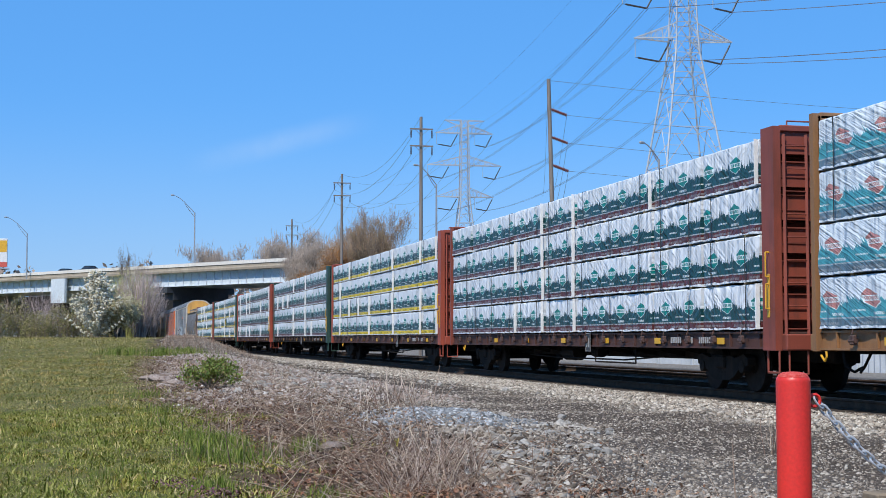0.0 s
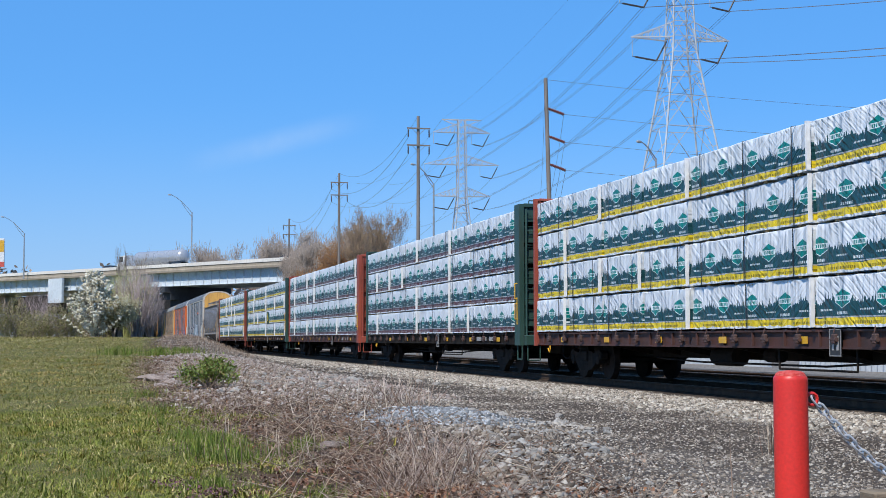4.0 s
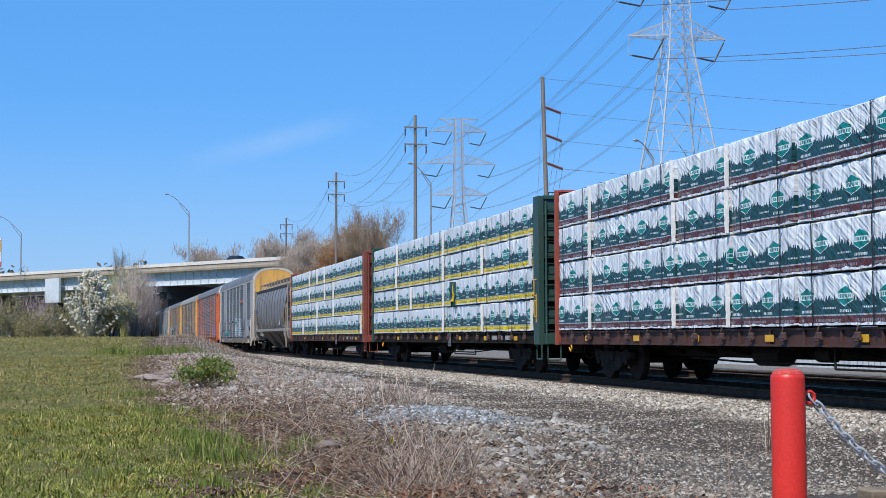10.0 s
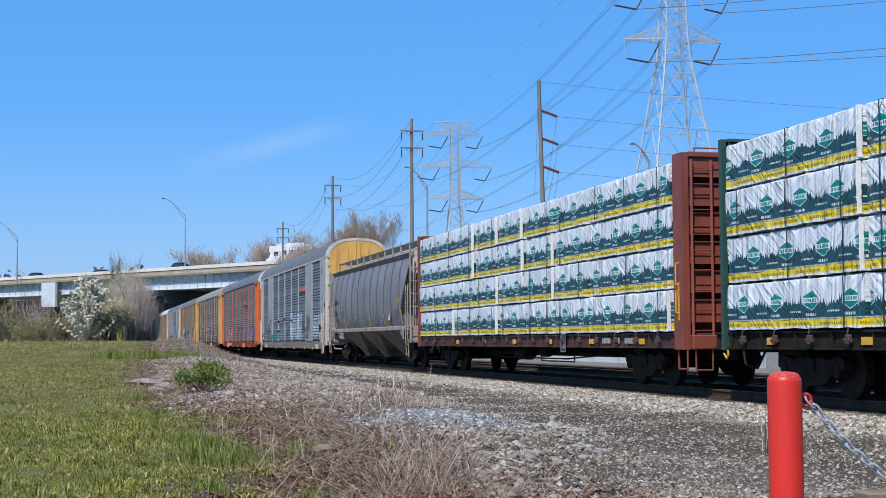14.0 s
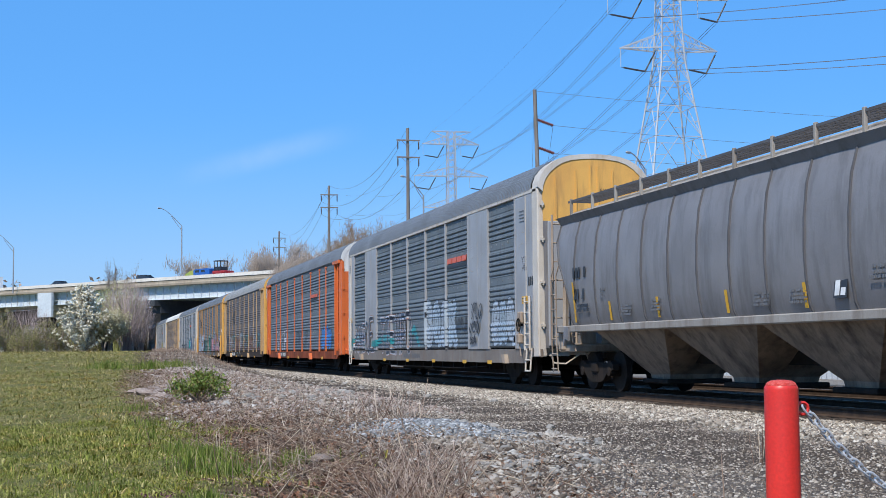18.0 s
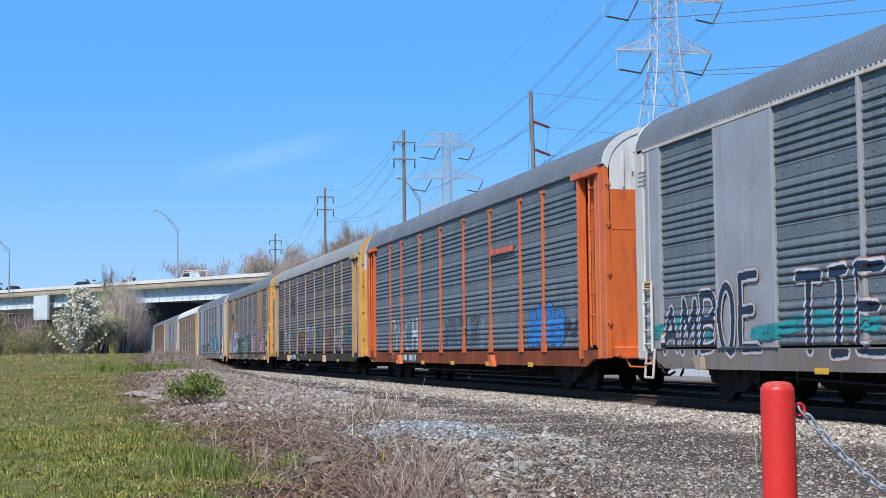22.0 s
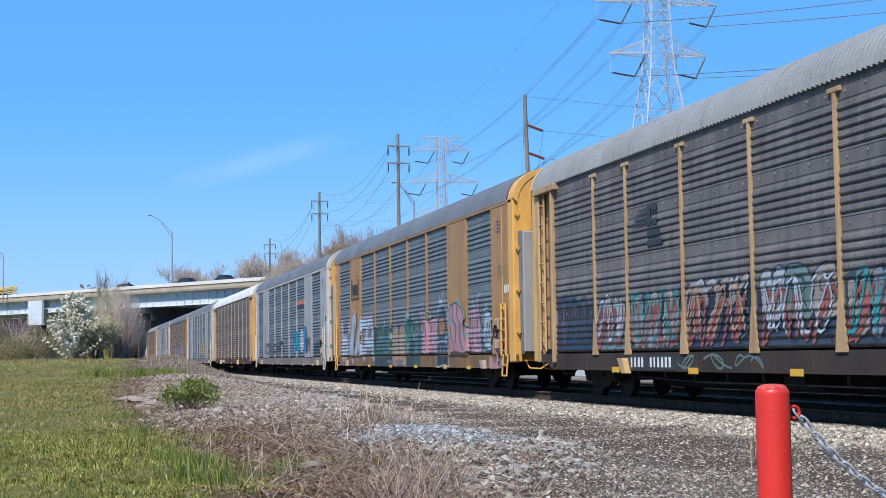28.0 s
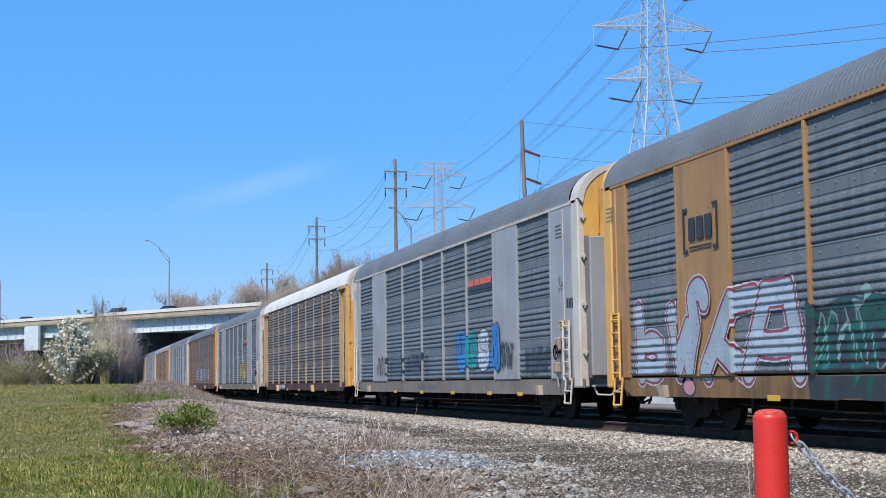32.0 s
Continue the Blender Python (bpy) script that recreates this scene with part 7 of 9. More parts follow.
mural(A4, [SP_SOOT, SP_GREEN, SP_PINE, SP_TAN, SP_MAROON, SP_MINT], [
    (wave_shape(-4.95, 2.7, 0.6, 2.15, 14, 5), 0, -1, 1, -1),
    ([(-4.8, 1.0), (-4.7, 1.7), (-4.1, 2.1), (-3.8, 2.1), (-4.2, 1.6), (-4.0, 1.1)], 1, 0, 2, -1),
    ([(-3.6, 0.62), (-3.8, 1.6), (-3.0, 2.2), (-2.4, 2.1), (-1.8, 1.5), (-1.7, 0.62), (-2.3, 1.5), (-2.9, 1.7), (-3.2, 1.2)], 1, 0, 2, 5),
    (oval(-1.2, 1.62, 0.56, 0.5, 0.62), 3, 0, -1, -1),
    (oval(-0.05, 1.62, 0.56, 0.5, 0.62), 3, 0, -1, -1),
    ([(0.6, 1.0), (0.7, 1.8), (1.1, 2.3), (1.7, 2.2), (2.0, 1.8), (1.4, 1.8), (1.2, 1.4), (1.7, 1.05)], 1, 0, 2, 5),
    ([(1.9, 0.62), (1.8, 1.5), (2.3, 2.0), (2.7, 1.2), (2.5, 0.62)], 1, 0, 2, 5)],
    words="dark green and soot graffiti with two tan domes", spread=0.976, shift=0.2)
mural(A4, [SP_ROSE, SP_SOOT, SP_SOOT, SP_MINT], [
    ([(2.75, 2.5), (3.0, 2.62), (3.55, 2.46), (3.92, 2.12), (4.41, 2.17), (5.07, 2.3), (4.95, 1.03), (2.74, 1.03), (3.0, 1.6)], 0, 1, -1, 3),
    ([(6.75, 2.39), (7.12, 2.53), (7.74, 2.56), (8.33, 2.42), (8.53, 2.11), (8.43, 1.81), (8.79, 1.88), (8.99, 1.67), (8.97, 1.03), (6.9, 1.03), (6.72, 1.4), (6.95, 1.7)], 0, 1, -1, 3),
    ([(9.06, 2.33), (9.47, 2.36), (9.72, 2.55), (10.15, 2.75), (10.03, 2.39), (10.12, 1.86), (10.27, 1.29), (10.32, 1.03), (8.99, 1.03)], 0, 1, -1, 3)],
    words="faded rose graffiti letters with dark outlines", veins=False, edge=0.05)
mural(A4, [SP_ROSE, SP_SOOT, SP_PINK, SP_MINT, SP_BURNT, SP_PALE, SP_GREEN], [
    ([(4.85, 0.62), (4.95, 1.3), (5.08, 1.7), (5.1, 2.2), (5.4, 2.62), (5.81, 2.81), (6.15, 2.62), (6.25, 2.2), (6.34, 1.82), (6.2, 1.5), (6.5, 0.62)], 1, 5, -1, 3),
    (oval(5.66, 1.92, 0.42, 0.36), 4, 1, -1, -1),
    (oval(5.66, 2.2, 0.16, 0.09), 6, 1, -1, -1),
    (oval(10.95, 1.65, 0.58, 0.6), 5, 1, -1, 3),
    (oval(-9.4, 0.8, 0.3, 0.2), 2, 1, -1, -1),
    (wave_shape(11.0, 12.4, 0.6, 0.95, 5, 3), 0, -1, 1, -1), (wave_shape(11.9, 12.5, 1.0, 1.9, 4, 6), 0, -1, -1, -1)],
    clear=0.0185, words="dark hooded and pale oval graffiti shapes", veins=False, edge=0.05)
ROSE_FOLDS = [[(3.05, 2.5), (3.15, 1.9), (2.95, 1.3)], [(3.6, 2.25), (3.75, 1.7), (3.5, 1.25)], [(4.25, 2.0), (4.2, 1.5), (4.5, 1.1)], [(7.25, 2.45), (7.2, 2.05), (7.62, 1.85), (7.5, 1.35)],
              [(7.72, 2.5), (7.78, 2.12), (8.08, 1.95), (8.0, 1.5), (8.42, 1.15)], [(7.1, 1.6), (7.4, 1.1)], [(8.45, 1.8), (8.7, 1.4)], [(9.3, 2.2), (9.36, 1.6), (9.2, 1.2)], [(9.72, 2.45), (9.78, 1.8), (9.95, 1.2)]]
sprayed(A4, [[f] for f in ROSE_FOLDS], [SP_DIM], [(0.045, 0)], "grey folds inside rose letters", 0.021)
sprayed(A4, [[[(x + 0.1, z + 0.02) for x, z in f]] for f in ROSE_FOLDS[::2]], [SP_CHALK], [(0.018, 0)], "pale highlights inside rose letters", 0.022)
sprayed(A4, [[bow(5.72, 2.3, 0.4, 0.36, 15, 165)], [bow(5.72, 2.42, 0.2, 0.16, 10, 190)], [[(5.05, 1.35), (5.4, 1.45), (5.66, 1.4), (5.95, 1.45), (6.3, 1.3)]], [[(5.5, 1.3), (5.35, 0.75)]], [[(5.9, 1.3), (6.1, 0.75)]]], [SP_PALE], [(0.028, 0)], "pale rims of dark hooded shape", 0.021)
scribble(A4, 10.65, 11.3, 1.3, 1.9, 81, SP_SOOT, 0.014, 3)
scribble(A4, -4.7, 2.6, 1.0, 2.1, 83, SP_MINT, 0.018, 8)
scribble(A5, -9.0, -1.0, 1.2, 1.9, 11, SP_SOOT, 0.025, 12)
scribble(A5, 7.3, 8.4, 1.3, 2.0, 84, SP_SOOT, 0.025, 3)
scribble(A5, 9.2, 11.2, 1.1, 1.8, 85, SP_SOOT, 0.025, 4)
graffiti(A5, 2.4, 7.2, 1.3, 2.45, 12, [SP_BLUE, SP_TEAL, SP_WHITE], SP_BLACK, 4)
graffiti(A7, 2.0, 6.0, 1.3, 2.5, 13, [SP_LIME, SP_RUST], SP_MAROON, 4)
graffiti(A8, -6.0, 8.0, 1.3, 2.4, 14, [SP_GREY, SP_LILAC], SP_BLACK, 8)
part("orange_stripe", slashes(2.4, 0.15), ORANGE_MARK, A2, "faded orange reflective stripe", (5.5, -1.505, 3.75))
part("dark_stripe", Solid().prism([(-1.3, -0.05), (1.25, 0.03), (1.25, 0.05), (-1.3, 0.06)], -0.005, 0.005, "y"), BLACK_MARK, A2, "", (5.5, -1.503, 3.55))
def emblem_bars(car, at, label, boxes):
    for a, b, c, d in boxes:
        part("emblem_bar", Solid().box(min(a, b), max(a, b), -0.004, 0.004, c, d), BLACK_MARK, car, label, at)


emblem_bars(A3, (-5.85, -1.505, 3.55), "black bar of a railway emblem",
            [(-0.95 + 0.1 * k, -0.25, 0.05 + 0.09 * k, 0.09 + 0.09 * k) for k in range(4)] + [(-0.2, 0.0, 0.0, 0.42), (0.06, 0.3, 0.0, 0.12), (0.06, 0.3, 0.28, 0.42), (-0.2, 0.45, -0.22, -0.10), (-0.2, 0.55, -0.42, -0.30)])
emblem_bars(A4, (-8.57, -1.55, 3.73), "black bar of a bracketed emblem",
            [(q * 0.72 - 0.03, q * 0.72 + 0.03, -0.42, 0.42) for q in (-1, 1)] + [(q * 0.69, q * 0.55, z, z + 0.06) for q in (-1, 1) for z in (-0.42, 0.36)] + [(-0.5 + 0.36 * k, -0.22 + 0.36 * k, -0.2, 0.22) for k in range(3)] + [(-0.48, 0.48, -0.36, -0.32)])
label_text(A2, "EXCESS HEIGHT", 0.15, Matrix.Translation((13.604, -0.85, 4.85)) @ pose(0, 0, 0, 90, 0, 90), BLACK_MARK)
label_text(A1, "EXCESS HEIGHT", 0.15, Matrix.Translation((13.604, 0.15, 5.0)) @ pose(0, 0, 0, 90, 0, 90), BLACK_MARK)


# ---- ground cover ----
def soup(name, protos, pos, scale, rot, material, label, category, tilt=None, kind="stuff", stretch=None):
    """Many small pieces in one mesh: each piece a turned, scaled copy of one of protos (verts, faces)."""
    rng = np.random.RandomState(len(name) + len(pos))
    V, F, base = [], [], 0
    which = rng.randint(0, len(protos), len(pos))
    for k, (pv, pf) in enumerate(protos):
        m = which == k
        p, s, a = pos[m], scale[m], rot[m]
        n = len(p)
        if not n:
            continue
        v = np.repeat(np.asarray(pv, float)[None], n, 0)
        if stretch is not None:
            v = v * stretch[m][:, None, :]
        if tilt is not None:
            t = tilt[m]
            c, q = np.cos(t)[:, None], np.sin(t)[:, None]
            x, z = v[..., 0] * c + v[..., 2] * q, -v[..., 0] * q + v[..., 2] * c
            v = np.stack([x, v[..., 1], z], -1)
        c, q = np.cos(a)[:, None], np.sin(a)[:, None]
        x, y = v[..., 0] * c - v[..., 1] * q, v[..., 0] * q + v[..., 1] * c
        v = np.stack([x, y, v[..., 2]], -1) * s[:, None, None] + p[:, None, :]
        f = np.asarray(pf)[None] + (np.arange(n) * len(pv))[:, None, None] + base
        V.append(v.reshape(-1, 3))
        F.append(f.reshape(-1, len(pf[0])))
        base += n * len(pv)
    V, F = np.concatenate(V), np.concatenate(F)
    me = bpy.data.meshes.new(name)
    me.vertices.add(len(V))
    me.vertices.foreach_set("co", V.ravel())
    k = F.shape[1]
    me.loops.add(F.size)
    me.loops.foreach_set("vertex_index", F.ravel().astype(np.int32))
    me.polygons.add(len(F))
    me.polygons.foreach_set("loop_start", (np.arange(len(F)) * k).astype(np.int32))
    me.update(calc_edges=True)
    me.materials.append(material)
    return tagged(new(name, me), label, category, "", kind)


def strewn(rng, n, d0, d1, y0, y1, power=1.0):
    """n places between d0 and d1 metres down the line; y0, y1 may grow with the distance."""
    d = d0 + (d1 - d0) * rng.rand(n) ** power
    a, b = (f(d) if callable(f) else np.full(n, f) for f in (y0, y1))
    y = a + (b - a) * rng.rand(n)
    return -d, y


def on_ground(x, y, sink=0.0):
    return np.stack([x, y, ground_z(x, y) - sink], -1)


def wave(x, y, s=1.0):
    return np.sin(x * 0.9 * s + 1.3 * np.sin(y * 0.7 * s)) * np.cos(y * 1.1 * s + 0.8 * np.sin(x * 0.5 * s))


def blade(w, reach, h):
    """An arching blade of grass: a quad and a tip, w wide at the foot."""
    v = [(0, -w, 0), (0, w, 0), (0.4 * reach, w, 0.75 * h), (0.4 * reach, -w, 0.75 * h), (reach, 0, h)]
    return v, [(0, 1, 2), (0, 2, 3), (3, 2, 4)]


BLADE = [blade(0.055, 1.0, 0.42), blade(0.045, 0.7, 0.6), blade(0.06, 1.2, 0.24), blade(0.045, 0.4, 0.75), blade(0.055, 0.9, 0.46)]
REED = [blade(0.018, 0.35, 0.95), blade(0.014, 0.15, 1.1), blade(0.02, 0.65, 0.75)]
GRASS = scatter_mat("grass_blades", [(0.12, 0.15, 0.022), (0.21, 0.24, 0.042), (0.34, 0.345, 0.085), (0.055, 0.07, 0.013), (0.25, 0.27, 0.05), (0.58, 0.48, 0.23), (0.31, 0.3, 0.075), (0.15, 0.18, 0.03)], 0.9, 0.12, [(0.9, 0.45, 0.62, (0.72, 0.76, 0.68)), (2.6, 0.5, 0.68, (1.1, 0.84, 0.7))])
# Brighter, strawier copy of GRASS: lifts the farther turf's brightness by colour.
PALER_TURF = scatter_mat("paler_turf_blades", [(0.16, 0.17, 0.035), (0.27, 0.26, 0.07), (0.4, 0.35, 0.14), (0.08, 0.085, 0.02), (0.3, 0.28, 0.075), (0.6, 0.49, 0.26), (0.38, 0.33, 0.12), (0.19, 0.19, 0.045)], 0.9, 0.12, [(0.35, 0.45, 0.62, (0.75, 0.78, 0.68)), (1.1, 0.5, 0.68, (1.12, 0.86, 0.7))])
LUSH = scatter_mat("lush_grass_blades", [(0.09, 0.15, 0.022), (0.15, 0.215, 0.035), (0.25, 0.29, 0.06), (0.05, 0.08, 0.015), (0.44, 0.40, 0.17)], 0.9, 0.12)
STRAW = scatter_mat("dry_stalks", [(0.23, 0.145, 0.105), (0.46, 0.355, 0.26), (0.14, 0.08, 0.055), (0.62, 0.52, 0.4), (0.28, 0.185, 0.135), (0.085, 0.052, 0.038)], 0.8)
THATCH = scatter_mat("straw_thatch", [(0.34, 0.26, 0.14), (0.5, 0.42, 0.26), (0.2, 0.14, 0.08), (0.42, 0.33, 0.2)], 0.85)
DEADNETTLE = scatter_mat("purple_weed_leaves", [(0.12, 0.05, 0.07), (0.2, 0.09, 0.12), (0.1, 0.08, 0.03), (0.26, 0.14, 0.17)], 0.85)
RUST_LEAF = scatter_mat("rusty_fallen_leaves", [(0.2, 0.09, 0.05), (0.3, 0.165, 0.10), (0.13, 0.055, 0.035), (0.4, 0.28, 0.18)], 0.8)
LITTER = scatter_mat("dead_leaves_and_thatch", [(0.13, 0.065, 0.04), (0.24, 0.15, 0.10), (0.4, 0.3, 0.22), (0.05, 0.032, 0.025), (0.3, 0.14, 0.07)], 0.85)
TWIGS = scatter_mat("bare_weed_twigs", [(0.19, 0.125, 0.095), (0.36, 0.265, 0.21), (0.56, 0.465, 0.385), (0.08, 0.05, 0.038), (0.26, 0.17, 0.13)], 0.85)
STONES = scatter_mat("crushed_stone", [(0.17, 0.14, 0.11), (0.32, 0.275, 0.225), (0.065, 0.052, 0.042), (0.52, 0.47, 0.395), (0.215, 0.172, 0.135), (0.1, 0.08, 0.063)], 0.9)
SHOULDER = scatter_mat("pale_crushed_ballast", [(0.26, 0.222, 0.178), (0.44, 0.39, 0.32), (0.06, 0.05, 0.04), (0.62, 0.565, 0.475), (0.32, 0.262, 0.205), (0.12, 0.098, 0.078)], 0.9)
PINK_STONES = scatter_mat("pinkish_rubble", [(0.28, 0.222, 0.185), (0.41, 0.345, 0.295), (0.15, 0.105, 0.085), (0.52, 0.475, 0.42), (0.33, 0.25, 0.205), (0.21, 0.16, 0.135)], 0.9)
PALE_STONES = scatter_mat("pale_limestone", [(0.3, 0.275, 0.24), (0.46, 0.42, 0.365), (0.1, 0.082, 0.066), (0.56, 0.52, 0.455), (0.05, 0.04, 0.032), (0.17, 0.14, 0.115)], 0.9, 0.0, [(1.6, 0.42, 0.58, (0.78, 0.71, 0.64))])
BLUE_STONES = scatter_mat("blue_grey_screenings", [(0.34, 0.355, 0.36), (0.14, 0.147, 0.15), (0.5, 0.515, 0.52), (0.075, 0.079, 0.081), (0.24, 0.25, 0.253)], 0.9)


def stone_protos(count, seed):
    rng = np.random.RandomState(seed)
    out = []
    f = [(0, 2, 4), (2, 1, 4), (1, 3, 4), (3, 0, 4), (2, 0, 5), (1, 2, 5), (3, 1, 5), (0, 3, 5)]
    for _ in range(count):
        v = np.array([(1, 0, 0), (-1, 0, 0), (0, 1, 0), (0, -1, 0), (0, 0, 1), (0, 0, -1)], float)
        # cut the corners unevenly so that no two look alike
        v = v * rng.uniform(0.55, 1.05, (6, 1)) + rng.uniform(-0.3, 0.3, (6, 3))
        v[:, 2] *= 0.7
        out.append((v.tolist(), f))
    return out


def lump_protos(count, seed):
    """Rounder, many-sided stones with a few flat breaks."""
    rng = np.random.RandomState(seed)
    g = (1 + 5 ** 0.5) / 2
    base = np.array([(-1, g, 0), (1, g, 0), (-1, -g, 0), (1, -g, 0), (0, -1, g), (0, 1, g), (0, -1, -g), (0, 1, -g), (g, 0, -1), (g, 0, 1), (-g, 0, -1), (-g, 0, 1)], float) / 1.9
    f = [(0, 11, 5), (0, 5, 1), (0, 1, 7), (0, 7, 10), (0, 10, 11), (1, 5, 9), (5, 11, 4), (11, 10, 2), (10, 7, 6), (7, 1, 8), (3, 9, 4), (3, 4, 2), (3, 2, 6), (3, 6, 8), (3, 8, 9), (4, 9, 5), (2, 4, 11), (6, 2, 10), (8, 6, 7), (9, 8, 1)]
    out = []
    for _ in range(count):
        v = base * rng.uniform(0.62, 1.12, (12, 1)) + rng.uniform(-0.12, 0.12, (12, 3))
        v[:, 0] *= rng.uniform(0.9, 1.3)
        v[:, 2] = np.clip(v[:, 2] * rng.uniform(0.45, 0.85), -0.4, rng.uniform(0.3, 0.7))
        out.append((v.tolist(), f))
    return out


ROCKS = stone_protos(10, 3)
LUMPS = lump_protos(12, 5)


def stick(bend, kink, r=0.0105):
    """A thin three-sided stalk with one kink."""
    ring = [(r * math.cos(a), r * math.sin(a)) for a in (0, 2.09, 4.19)]
    v = [(a, b, 0) for a, b in ring] + [(a * 0.8 + bend, b * 0.8 + kink, 0.5) for a, b in ring] + [(2 * bend + kink, bend * 0.5 + kink, 1.0)]
    return v, [(0, 1, 4), (0, 4, 3), (1, 2, 5), (1, 5, 4), (2, 0, 3), (2, 3, 5), (3, 4, 6), (4, 5, 6), (5, 3, 6)]


STICK = [stick(0.04, 0.02), stick(-0.05, 0.06), stick(0.1, -0.04)]
TWIG = [stick(0.06, 0.03, 0.024), stick(-0.08, 0.08, 0.02), stick(0.13, -0.06, 0.028)]
FLAKE = [([(-0.5, -0.3, 0), (0.5, -0.25, 0.1), (0.4, 0.3, 0.25), (-0.4, 0.28, 0.05)], [(0, 1, 2), (0, 2, 3)])]


def turf():
    rng = np.random.RandomState(11)
    edge = lambda d: 1.75 - 0.6 * smooth01(20, 32, d) + 0.045 * np.maximum(d - 45, 0)
    left = lambda d: -0.115 * d - 0.8
    # tussocks: blades lean out from many small centres
    for name, n, d0, d1, size, per, wide in (("near_grass", 38000, 10.0, 27, 0.07, 9, 0.05), ("middle_grass", 21000, 27, 60, 0.09, 8, 0.1), ("far_grass", 15000, 60, 112, 0.12, 7, 0.22)):
        x, y = strewn(rng, n, d0, d1, left, lambda d: edge(d) + 1.6, 0.8)
        soft = edge(-x) + 0.8 * wave(x, y) + 0.5 * rng.randn(n)
        patch = wave(x * 0.5, y * 2.1) + 0.7 * wave(x * 1.3 + 3, y * 4.7) + rng.randn(n) * 0.5
        keep = (y < soft) & (patch > -1.25)
        x, y = x[keep], y[keep]
        n = len(x)
        tall = size * np.exp(0.34 * rng.randn(n)) * (0.9 + 0.28 * wave(x * 2, y * 2) + 0.2 * wave(x * 5 + 1, y * 5))
        a, q = rng.uniform(0, 6.3, n * per), wide * np.abs(rng.randn(n * per))
        x, y = np.repeat(x, per) + q * np.cos(a), np.repeat(y, per) + q * np.sin(a)
        sc = np.clip(np.repeat(tall, per), 0.03, 2.2 * size) * rng.uniform(0.5, 1.15, n * per)
        soup(name, BLADE, on_ground(x, y, 0.01), sc, a + 0.5 * rng.randn(n * per), GRASS if d0 < 20 else PALER_TURF, "short spring turf in tussocks with dry blades", "grass", rng.uniform(-0.2, 0.75, n * per))
    # dry thatch between the tussocks
    x, y = strewn(rng, 16000, 10.0, 45, left, edge, 0.8)
    n = len(x)
    soup("thatch", BLADE, on_ground(x, y, -0.005), rng.uniform(0.04, 0.1, n), rng.uniform(0, 6.3, n), THATCH, "dead straw-coloured thatch in the turf", "dry grass", rng.uniform(0.8, 1.4, n))
    x, y = strewn(rng, 9000, 45, 112, left, edge, 0.8)
    n = len(x)
    soup("far_thatch", BLADE, on_ground(x, y, -0.01), rng.uniform(0.09, 0.19, n), rng.uniform(0, 6.3, n), THATCH, "dead straw-coloured thatch in the far turf", "dry grass", rng.uniform(0.2, 1.0, n))
    # taller, greener tufts where the turf meets the brush
    px, py, ps = [], [], []
    for d, y, r, h, n in ((17.9, 1.5, 0.34, 0.19, 1500), (15.6, 1.5, 0.32, 0.2, 1500), (12.7, 1.05, 0.24, 0.16, 1000), (16.8, 1.2, 0.3, 0.2, 700), (19.5, 1.25, 0.35, 0.18, 700), (22.5, 1.0, 0.4, 0.16, 600), (26.0, 1.2, 0.5, 0.18, 700), (31.5, 1.1, 0.6, 0.2, 800),
                          (62.0, 1.0, 0.7, 0.36, 1700), (61.0, 2.7, 0.6, 0.38, 1700), (64.0, 3.9, 0.7, 0.32, 1300), (55.0, -0.9, 0.6, 0.18, 400), (14.2, 0.1, 0.35, 0.13, 500), (17.0, -1.2, 0.5, 0.12, 500), (16.6, 2.4, 0.2, 0.2, 400), (12.2, 1.9, 0.2, 0.14, 300)):
        n = int(n * 0.5)
        a, q = rng.uniform(0, 6.3, n), r * np.abs(rng.randn(n)) * (0.5 + 0.6 * rng.rand(n))
        px.append(-d + 1.6 * q * np.cos(a))
        py.append(y + q * np.sin(a))
        ps.append(h * rng.uniform(0.45, 1.15, n))
    x, y, s = (np.concatenate(v) for v in (px, py, ps))
    soup("grass_tufts", REED, on_ground(x, y, 0.01), s, rng.uniform(0, 6.3, len(x)), LUSH, "taller lush green tufts of grass", "grass", rng.uniform(-0.4, 0.4, len(x)))


